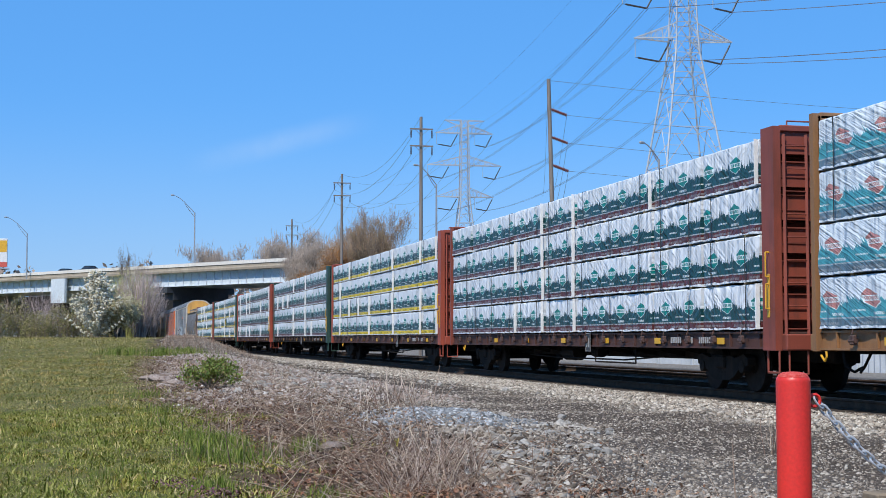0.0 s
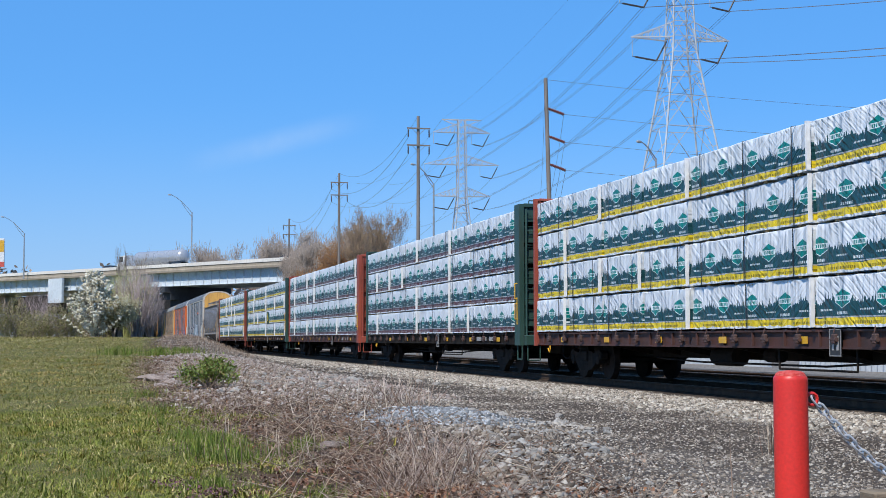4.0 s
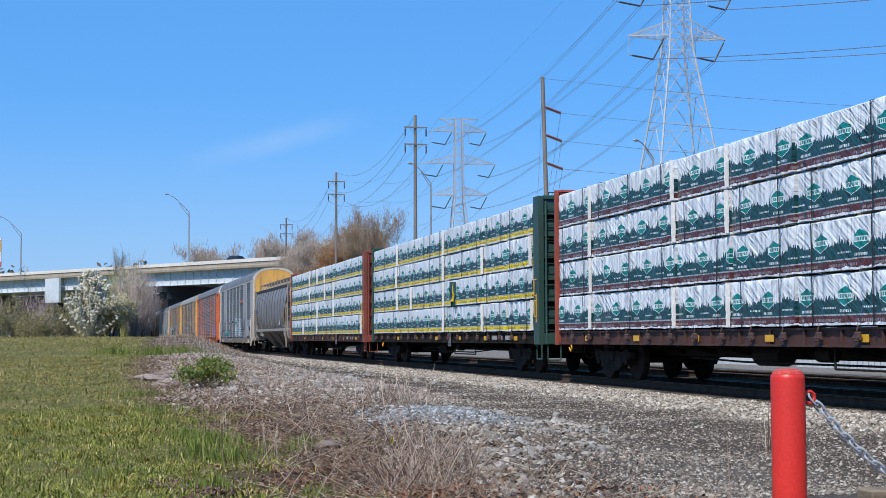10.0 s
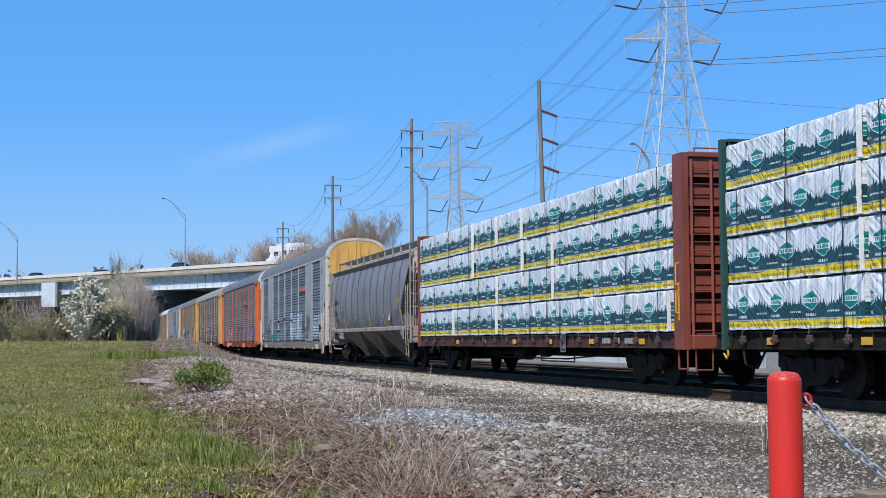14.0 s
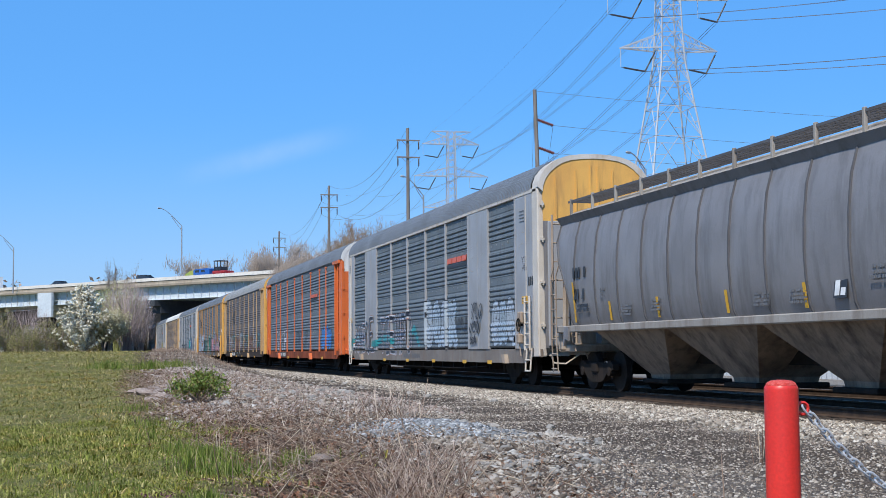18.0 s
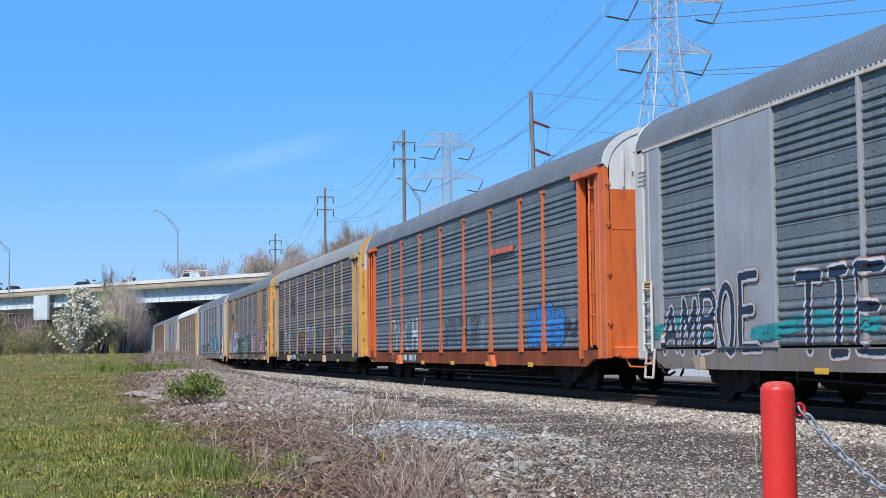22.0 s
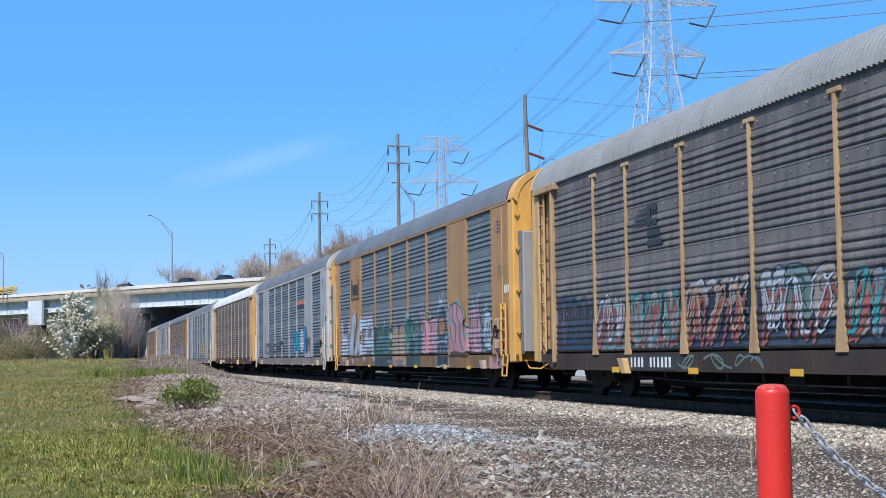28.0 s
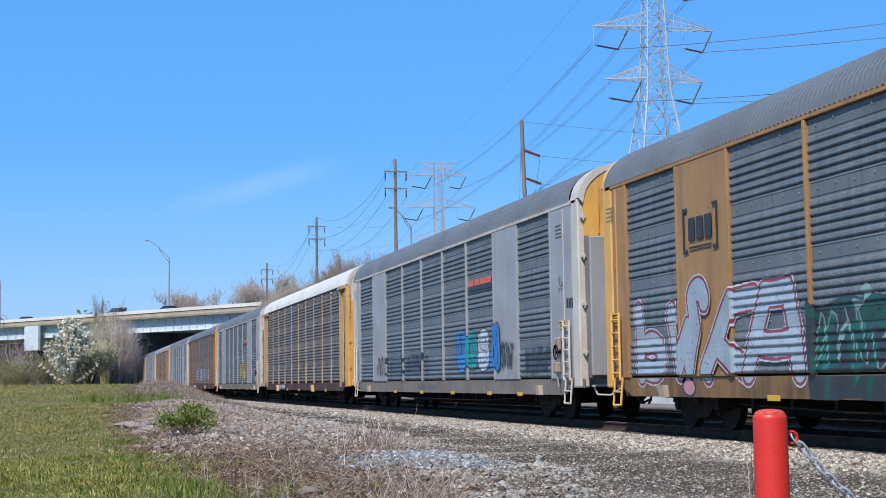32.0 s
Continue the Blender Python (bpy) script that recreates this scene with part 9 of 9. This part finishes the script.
for k, (x, y, h, spread, leaf, name, lab) in enumerate((
        (-146, 25.9, 14.5, 0.72, (2, 0.10, 0.6, BUDS, "reddish budding twigs", TWIG), "budding_tree", "spreading tree with reddish opening buds"),
        (-150, 25.6, 11.8, 1.0, (5, 0.2, 0.15, RUSTY, "rusty young leaves"), "rusty_tree", "low tree with rusty orange spring leaves"),
        (-156, 25.4, 10.8, 1.0, (5, 0.2, 0.15, RUSTY, "rusty young leaves"), "rusty_tree", "low tree with rusty orange spring leaves"),
        (-161, 28.2, 13.0, 0.9, (4, 0.4, 0.95, SMOKE, "bare budding twigs", TWIG), "bare_tree", "bare grey-brown tree beside the track"),
        (-168, 27.4, 12.0, 0.9, (4, 0.4, 0.95, SMOKE, "bare budding twigs", TWIG), "bare_tree", "bare grey-brown tree beside the track"),
        (-176, 27.6, 12.0, 0.9, (4, 0.4, 0.95, SMOKE, "bare fine twigs", TWIG), "bare_tree", "bare grey-brown tree beside the track"),
        (-186, 28.0, 12.4, 0.9, (4, 0.4, 0.95, SMOKE, "bare fine twigs", TWIG), "bare_tree", "bare grey-brown tree beside the track"),
        (-172, 30.5, 13.6, 0.9, (4, 0.4, 0.95, SMOKE, "bare fine twigs", TWIG), "bare_tree", "bare grey-brown tree beside the track"),
        (-300, 33.0, 22.0, 0.9, (6, 0.5, 1.5, SMOKE, "reddish twigs", TWIG), "bare_tree", "bare tree with reddish buds behind the bridge"),
        (-304, 37.5, 21.5, 0.9, (6, 0.5, 1.5, SMOKE, "reddish twigs", TWIG), "bare_tree", "bare tree with reddish buds behind the bridge"),
        (-298, 26.5, 20.0, 0.9, (6, 0.5, 1.5, SMOKE, "reddish twigs", TWIG), "bare_tree", "bare tree with reddish buds behind the bridge"),
        (-296, 40.0, 23.0, 0.9, (6, 0.5, 1.5, SMOKE, "reddish twigs", TWIG), "bare_tree", "bare tree with reddish buds behind the bridge"))):
    tree(name, lab, x, y, h, 50 + k, spread, 5 if x > -200 else 4, 0.22 if x > -200 else 0.3, BARK, leaf, 3, 0.2, z=0.2)


def hedge():
    """Tangled hedgerow at the end of the field."""
    rng = np.random.RandomState(41)
    for k, (x, y) in enumerate([(-118 - 1.5 * (i % 3), -18.5 + 1.55 * i) for i in range(13)]):
        n = 2700
        h = 2.5 + 0.9 * math.sin(k * 1.9) * 0.5 + (0.5 if k % 4 == 0 else 0)
        a, q = rng.uniform(0, 6.3, n), np.sqrt(rng.rand(n))
        px, py = x + 1.5 * q * np.cos(a), y + 1.3 * q * np.sin(a)
        pz = 1.35 + 1.12 * h * (1 - 0.6 * q * q) * rng.rand(n) ** 0.8
        b = thing("hedge_bush", "tangled olive-brown hedge bush at the field's end", "bush", None, "hedge bushes")
        ob = soup("leaves", LEAF, np.stack([px, py, pz], -1), rng.uniform(0.08, 0.19, n), rng.uniform(0, 6.3, n), OLIVE, "olive young leaves", "", rng.uniform(-1.5, 1.5, n), "")
        ob.parent = b
        m = 42
        px, py = x + 0.9 * rng.randn(m) * 0.6, y + 0.9 * rng.randn(m) * 0.6
        ob = soup("brushwood", STICK, on_ground(px, py, 0.05), h * rng.uniform(0.5, 1.35, m), rng.uniform(0, 6.3, m), HEDGE_TWIG, "bare brown stems", "", np.abs(rng.randn(m)) * 0.25, "", np.tile(np.array([[0.8, 0.8, 1.0]]), (m, 1)))
        ob.parent = b
    # Twig backdrop added so that no sky shows through under the deck.
    n = 26000
    x, y = strewn(rng, n, 330, 420, -160, 130)
    h = 16.0 + 2.0 * np.sin(y * 0.21) + 1.5 * np.sin(y * 0.7)
    soup("far_woods", LEAF, np.stack([x, y, np.abs(h) * rng.rand(n) + 0.5], -1), rng.uniform(0.9, 1.9, n), rng.uniform(0, 6.3, n), HEDGE_TWIG, "dark twig backdrop added to cover sky beneath the bridge", "woods", rng.uniform(-1.5, 1.5, n))


hedge()


def green_bush():
    rng = random.Random(44)
    b = thing("green_bush", "small leafy green bush on the gravel mound", "bush", (-33.2, 2.55, float(ground_z(-33.2, 2.55))))
    st, tips = Solid(), []
    for k in range(44):
        a, r = rng.uniform(0, 6.283), rng.uniform(0.05, 0.8)
        tip = Vector((r * math.cos(a), r * math.sin(a), 0.66 * math.sqrt(max(0.08, 1 - (r / 0.88) ** 2)) * rng.uniform(0.75, 1.1)))
        mid = tip * 0.5 + Vector((0, 0, 0.1))
        st.tube((0, 0, 0), mid, 0.012, 0.009, 4).tube(mid, tip, 0.009, 0.004, 4)
        tips += [mid, mid.lerp(tip, 0.5), mid.lerp(tip, 0.75), tip]
    part("stem", st, BARK, b)
    crown(b, "leaves", tips, 45, 17, 0.07, 0.08, GREENLEAF, "small green leaves")


green_bush()


# ---- bollard and chain ----
def bollard(x, y):
    z = float(ground_z(x, y))
    b = thing("bollard", "red plastic-sleeved bollard with a worn domed top", "bollard", (x, y, z), "bollards")
    s = Solid()
    h = 1.135 - z
    n = 24
    s.rings([[(r * math.cos(2 * math.pi * i / n), r * math.sin(2 * math.pi * i / n), zz) for i in range(n)] for r, zz in ((0.083, 0.0), (0.083, h - 0.012), (0.0815, h), (0.068, h + 0.02), (0.05, h + 0.028), (0.02, h + 0.031))], True, True)
    part("sleeve", s, BOLLARD_RED, b, smooth=True)
    cap = Solid().lathe([(0.0765, h + 0.0095), (0.069, h + 0.0225), (0.051, h + 0.032), (0.02, h + 0.0355), (0.004, h + 0.036)], 20)
    part("worn_top", cap, mat("scuffed_pink_plastic", (0.70, 0.13, 0.11), (0.6, 0.055, 0.045), 60, 0.8, 0, 160, 1.0), b, "scuffed pink top")
    eye = Solid()
    pts = [(0.004 * 0, 0.083 + 0.03 + 0.03 * math.cos(a), h - 0.105 + 0.03 * math.sin(a)) for a in np.linspace(0, 6.283, 11)]
    eye.pipe(pts, 0.008)
    part("eye_bolt", eye, BOLLARD_RED, b, "red eye bolt")


bollard(-6.43, 3.305)
bollard(-6.30, 5.25)


def chain():
    p0, p1 = Vector((-6.43, 3.44, 1.02)), Vector((-6.30, 5.11, 1.02))
    c = thing("chain", "galvanised steel chain hanging between red bollards", "chain")
    t = Solid()
    k, m, w = 18, 6, 0.0058
    path = []
    for i in range(k):
        a = 2 * math.pi * i / k
        path.append(Vector((0.025 * math.cos(a) + (0.012 if math.cos(a) > 0 else -0.012), 0.018 * math.sin(a), 0)))
    rr = []
    for i in range(k):
        d = (path[(i + 1) % k] - path[i - 1]).normalized()
        s = Vector((0, 0, 1))
        o = d.cross(s)
        rr.append([path[i] + w * (math.cos(q) * s + math.sin(q) * o) for q in np.linspace(0, 6.283, m, False)])
    t.rings(rr + [rr[0]], True)
    link = t.mesh("link", CHAIN_STEEL, True)
    sag = 0.52
    f = lambda u: p0.lerp(p1, u) - Vector((0, 0, 4 * sag * u * (1 - u)))
    u, i = 0.0, 0
    while u < 1:
        q = f(u)
        d = (f(u + 0.005) - q)
        du = 0.005 * 0.053 / d.length
        rot = d.to_track_quat("X", "Z").to_matrix().to_4x4()
        part("link", link, None, c, "", Matrix.Translation(q) @ rot @ pose(0, 0, 0, 45 + 90 * (i % 2)))
        u += du
        i += 1


chain()
WEATHERED = mat("weathered_timber", (0.25, 0.195, 0.135), (0.17, 0.13, 0.09), 4, 0.9, 0, 40, 0.5, (1, 1, 6))
post = thing("timber_post", "short weathered timber post beside the chain", "post", (-7.6, 4.50, -0.12))
part("post", Solid().box(-0.09, 0.09, -0.12, 0.12, -0.05, 0.56, 0.012), WEATHERED, post)


# ---- traffic on the bridge ----
GLASS_DARK = mat("dark_car_glass", (0.02, 0.023, 0.027), (0.03, 0.034, 0.04), 3, 0.12)
TYRE = mat("tyre_rubber", (0.02, 0.02, 0.02), (0.035, 0.034, 0.033), 8, 0.85)
CAR_PAINTS = {"dark": mat("dark_car_paint", (0.02, 0.022, 0.027), (0.026, 0.028, 0.033), 1, 0.25), "silver": mat("silver_car_paint", (0.42, 0.43, 0.45), (0.38, 0.39, 0.41), 1, 0.3, 0.3),
              "red": mat("red_car_paint", (0.36, 0.03, 0.03), (0.3, 0.025, 0.025), 1, 0.3), "white": mat("white_car_paint", (0.75, 0.75, 0.74), (0.68, 0.68, 0.67), 1, 0.35),
              "blue": mat("blue_machine_paint", (0.02, 0.12, 0.42), (0.02, 0.09, 0.34), 2, 0.45), "yellow": mat("yellow_machine_paint", (0.72, 0.47, 0.05), (0.62, 0.4, 0.05), 2, 0.45)}
GEAR_COVER = mat("yellow_green_cover", (0.42, 0.4, 0.06), (0.2, 0.3, 0.08), 1.5, 0.6)
TRAFFIC = []
ROAD_Z = 12.07


def tyre_mesh(r, w):
    return Solid().lathe([(r * 0.55, -w / 2), (r * 0.93, -w / 2), (r, -w * 0.3), (r, w * 0.3), (r * 0.93, w / 2), (r * 0.55, w / 2)], 14, (0, 0, 0), "y").mesh("wheel", TYRE, True)


WHEEL_S, WHEEL_L = tyre_mesh(0.34, 0.22), tyre_mesh(0.5, 0.3)


def on_bridge(ob, s, lane, speed=20.5):
    """s: place along the bridge when the clip starts; traffic runs towards its far end."""
    TRAFFIC.append((ob, s, lane, speed))
    return ob


def road_car(s, paint="dark", tall=0.0, lane=-3.4):
    c = thing("suv" if tall else "passenger_car", "%s %s driving over the highway bridge" % (paint, "sport utility vehicle" if tall else "passenger car"), "car", None, "bridge traffic")
    h = 1.42 + tall
    low = [(-2.3, 0.35), (-2.35, 0.75), (-2.2, 0.98 + tall * 0.3), (-1.2, 1.02 + tall * 0.3), (1.9, 1.0 + tall * 0.3), (2.25, 0.9 + tall * 0.3), (2.3, 0.4)]
    part("body", Solid().prism(low, -0.9, 0.9, "y"), CAR_PAINTS[paint], c)
    roof = [(-1.15, 1.0 + tall * 0.3), (-0.45, h - 0.04), (0.0, h), (0.9, h - 0.02), (1.75 + tall * 0.4, 1.0 + tall * 0.3)]
    cab = Solid()
    n = len(roof)
    cab.rings([[(x, sy * (0.84 if z < h - 0.1 else 0.66), z) for x, z in roof] for sy in (-1, 1)], False, True)
    cab.rings([[(x, y, z) for x, z in roof] for y in (-0.66, 0.66)], False)
    part("cabin_glass", cab, GLASS_DARK, c)
    part("roof_panel", Solid().prism([(-0.5, h - 0.03), (0.0, h + 0.015), (0.95, h), (0.95, h - 0.05)], -0.66, 0.66, "y"), CAR_PAINTS[paint], c)
    for x in (-1.4, 1.4):
        for y in (-0.8, 0.8):
            part("wheel", WHEEL_S, None, c, "", (x, y, 0.34))
    return on_bridge(c, s, lane)


def truck_base(name, label, length, paint):
    c = thing(name, label, "truck", None, "bridge traffic")
    part("cab", Solid().prism([(-length / 2, 0.6), (-length / 2 - 0.05, 1.5), (-length / 2 + 0.5, 1.75), (-length / 2 + 0.8, 2.75), (-length / 2 + 2.3, 2.9), (-length / 2 + 2.3, 0.6)], -1.15, 1.15, "y"), CAR_PAINTS[paint], c)
    part("windscreen", Solid().prism([(-length / 2 + 0.45, 1.8), (-length / 2 + 0.72, 2.65), (-length / 2 + 1.7, 2.65), (-length / 2 + 1.7, 1.8)], -1.16, 1.16, "y"), GLASS_DARK, c)
    part("chassis", Solid().box(-length / 2 + 1.5, length / 2, -0.5, 0.5, 0.7, 1.0, 0.02), BLACK_STEEL, c)
    for x in (-length / 2 + 1.0, -length / 2 + 3.6, length / 2 - 2.2, length / 2 - 0.9):
        for y in (-1.0, 1.0):
            part("wheel", WHEEL_L, None, c, "", (x, y, 0.5))
    return c


def tanker(s):
    c = truck_base("tank_truck", "white tank truck with a long cylindrical trailer", 17.0, "white")
    t = Solid().lathe([(0.1, -4.4), (0.7, -4.3), (1.15, -3.9), (1.2, -3.6), (1.2, 7.6), (1.15, 7.9), (0.7, 8.3), (0.1, 8.4)], 20, (0, 0, 2.15), "x")
    part("tank", t, CAR_PAINTS["silver"], c, "pale steel tank", smooth=True)
    return on_bridge(c, s + 8, -3.6)


def motorhome(s):
    c = thing("motorhome", "white motorhome with roof boxes", "motorhome", None, "bridge traffic")
    part("body", Solid().prism([(-3.6, 0.5), (-3.7, 1.2), (-3.0, 1.5), (-2.6, 2.2), (-3.0, 2.4), (-2.9, 3.15), (3.7, 3.2), (3.75, 0.5)], -1.15, 1.15, "y"), CAR_PAINTS["white"], c)
    for x, z in ((-1.4, 1.7), (0.4, 1.8), (2.2, 1.8)):
        part("window", Solid().box(x - 0.45, x + 0.45, 1.152, 1.165, z, z + 0.6).box(x - 0.45, x + 0.45, -1.165, -1.152, z, z + 0.6), GLASS_DARK, c)
    for x in (-1.5, 0.6, 2.4):
        part("roof_unit", Solid().box(x - 0.45, x + 0.45, -0.5, 0.5, 3.17, 3.45, 0.06), CAR_PAINTS["white"], c)
    for x in (-2.4, 2.2):
        for y in (-0.95, 0.95):
            part("wheel", WHEEL_L, None, c, "", (x, y, 0.5))
    return on_bridge(c, s, -3.4)


def loaded_flatbed(s):
    c = truck_base("flatbed_truck", "flatbed truck carrying a yellow boom lift", 11.0, "white")
    part("bed", Solid().box(-2.8, 5.6, -1.2, 1.2, 1.02, 1.18, 0.02), BLACK_STEEL, c)
    m = Solid()
    for k in range(4):
        m.bar((-1.5, 0.3 * (k % 2), 1.4 + 0.28 * k), (4.8, 0.3 * (k % 2), 1.7 + 0.28 * k), 0.3, 0.14)
        m.bar((-1.5, 0.3 * (k % 2), 1.7 + 0.28 * k), (4.8, 0.3 * (k % 2), 1.4 + 0.28 * k), 0.12, 0.12)
    m.box(-1.8, -0.4, -0.8, 0.8, 1.18, 2.1, 0.05)
    part("load", m, CAR_PAINTS["yellow"], c, "yellow machine chained on the bed")
    return on_bridge(c, s + 3, -3.5)


def machine_trailer(s):
    """A blue crew truck with covered gear ahead of a red trailer that carries a caged machine."""
    c = thing("truck_with_trailer", "blue truck pulling a red trailer with a black caged machine", "truck", None, "bridge traffic")
    part("hood", Solid().prism([(-5.5, 0.6), (-5.55, 1.35), (-4.9, 1.5), (-4.2, 1.8), (-3.5, 1.72), (-3.5, 0.6)], -1.0, 1.0, "y"), GEAR_COVER, c, "yellow-green covered front")
    part("body", Solid().prism([(-3.48, 0.6), (-3.48, 1.75), (-2.9, 1.95), (-0.2, 2.0), (0.4, 1.85), (0.5, 0.6)], -1.05, 1.05, "y"), CAR_PAINTS["blue"], c)
    for x in (-2.6, -1.2):
        part("window", Solid().box(x - 0.5, x + 0.5, -1.06, 1.06, 1.4, 1.78, 0.02), GLASS_DARK, c)
    part("trailer_bed", Solid().box(0.6, 5.5, -1.1, 1.1, 0.85, 1.1, 0.03).box(1.0, 3.9, -1.0, 1.0, 1.1, 1.5, 0.08), CAR_PAINTS["red"], c)
    cage = Solid().box(1.0, 2.7, -0.75, 0.75, 2.95, 3.1, 0.03).box(1.1, 2.6, -0.7, 0.7, 1.5, 2.15, 0.08)
    for x in (1.1, 1.85, 2.6):
        for y in (-0.65, 0.65):
            cage.bar((x, y, 1.5), (x, y, 3.0), 0.12, 0.12)
    part("caged_machine", cage, CAR_PAINTS["dark"], c)
    for x in (-4.6, -0.7, 3.6, 4.5):
        for y in (-0.95, 0.95):
            part("wheel", WHEEL_S, None, c, "", (x, y, 0.34))
    return on_bridge(c, s + 3, -3.5)


def pickup(s):
    c = thing("pickup_truck", "white pickup truck with a ladder rack", "pickup", None, "bridge traffic")
    part("body", Solid().prism([(-2.8, 0.45), (-2.85, 0.95), (-1.4, 1.12), (2.85, 1.12), (2.85, 0.5)], -0.98, 0.98, "y"), CAR_PAINTS["white"], c)
    part("cabin", Solid().prism([(-1.5, 1.12), (-0.75, 1.85), (0.75, 1.87), (0.95, 1.12)], -0.9, 0.9, "y"), CAR_PAINTS["white"], c)
    part("window", Solid().prism([(-1.2, 1.2), (-0.7, 1.75), (0.65, 1.76), (0.75, 1.2)], -0.91, 0.91, "y"), GLASS_DARK, c)
    r = Solid()
    for y in (-0.85, 0.85):
        r.bar((-1.2, y, 2.15), (2.8, y, 2.15), 0.06, 0.06)
        for x in (-0.9, 1.0, 2.6):
            r.bar((x, y, 1.1 if x > 0.9 else 1.8), (x, y, 2.15), 0.05, 0.05)
    part("ladder_rack", r, CAR_PAINTS["white"], c)
    for x in (-1.8, 1.8):
        for y in (-0.85, 0.85):
            part("wheel", WHEEL_S, None, c, "", (x, y, 0.34))
    return on_bridge(c, s, -3.4)


for s, paint, tall in ((96.5, "dark", 0.25), (89.2, "dark", 0.0), (185.4, "dark", 0.0), (204.2, "dark", 0.1), (230.2, "dark", 0.0), (254.8, "dark", 0.3), (272.0, "silver", 0.0), (341.8, "dark", 0.2), (369.8, "red", 0.2),
                       (354.5, "dark", 0.0), (389.5, "dark", 0.0), (411.0, "dark", 0.3), (460.5, "dark", 0.2), (484.8, "dark", 0.25), (529.0, "dark", 0.25), (550.5, "dark", 0.2), (599.8, "dark", 0.2), (614.2, "red", 0.0),
                       (622.2, "dark", 0.2), (687.2, "dark", 0.1), (703.0, "dark", 0.35), (712.0, "dark", 0.35), (741.2, "dark", 0.0), (767.8, "dark", 0.3), (781.3, "dark", 0.1)):
    road_car(s, paint, tall)
tanker(189.4)
motorhome(436.8)
machine_trailer(499.2)
loaded_flatbed(647.0)
pickup(580.0)


# ---- beyond the tracks ----
def fence_panel(x, y):
    b = thing("fence_panel", "pale blue-grey corrugated metal fence panel beyond the tracks", "fence", pose(x, y, 0.14), "fence panels")
    part("sheet", Solid().prism([(-1.9 + 0.19 * k, 0.05 if k % 2 else -0.02) for k in range(21)] + [(1.9, 0.09), (-1.9, 0.09)], 0.0, 1.15, "z"), FENCE_METAL, b)
    for q in (-1.9, 1.9):
        part("post", Solid().box(q - 0.05, q + 0.05, -0.08, -0.02, 0.0, 1.2, 0.01), FENCE_METAL, b)


FENCE_METAL = mat("pale_fence_metal", (0.5, 0.54, 0.58), (0.4, 0.44, 0.48), 0.8, 0.85, 0, 20, 0.2)
for k in range(13):
    fence_panel(-28 - 3.95 * k - (2.5 if k > 5 else 0), 26.0)


def billboard():
    b = thing("billboard", "white and yellow roadside billboard behind the bridge", "billboard", pose(-312.0, -20.9, 1.6, 0, 0, 84))
    part("post", Solid().tube((0, 0, -1.6), (0, 0, 14.5), 0.5, 0.45, 12), LAMP_GREY, b)
    part("panel", Solid().box(-2.6, 2.6, -0.25, 0.25, 14.6, 20.6, 0.03), WHITE_MARK, b)
    part("yellow_field", Solid().box(-2.5, 2.5, -0.29, -0.254, 17.8, 20.2).box(-2.5, 2.5, 0.254, 0.29, 17.8, 20.2), YELLOW_MARK, b)
    part("red_field", Solid().box(-2.6, 2.6, -0.29, -0.254, 14.65, 15.7).box(-2.6, 2.6, 0.254, 0.29, 14.65, 15.7), RED_MARK, b)
    tx = Solid()
    for k in range(3):
        tx.box(-2.0, 1.6 - 0.4 * k, 0.291, 0.30, 17.2 - k * 0.55, 17.5 - k * 0.55)
    part("writing", tx, BLACK_MARK, b)
    part("catwalk", Solid().box(-3.0, 3.0, -0.8, 0.8, 14.2, 14.35), LAMP_GREY, b)


billboard()


# ---- what moves ----
def motions():
    for ob, s, y, z in MOVES:
        walk(ob, [(t, pose(train_x(t) + s, TRACK_Y + y, RAIL_Z + z)) for t in (0, 8, 16, 24, 32)])
    # wheels roll without slipping: two thirds of a right angle at a time
    turn = SPEED / 0.46
    rows = [k / 15 for k in range(481)]
    for w, dx in SPINS:
        walk(w, [(t, pose(dx, 0, 0.46) @ Matrix.Rotation(turn * t, 4, "Y")) for t in rows])
    for ob, s, lane, speed in TRAFFIC:
        rows = []
        for t in range(33):
            p, q = Vector(along(s - speed * t, lane, ROAD_Z)), Vector(along(s - speed * t + 0.5, lane, ROAD_Z))
            rows.append((t, pose(*p, 0, 0, math.degrees(math.atan2(q.y - p.y, q.x - p.x)))))
        walk(ob, rows)


motions()
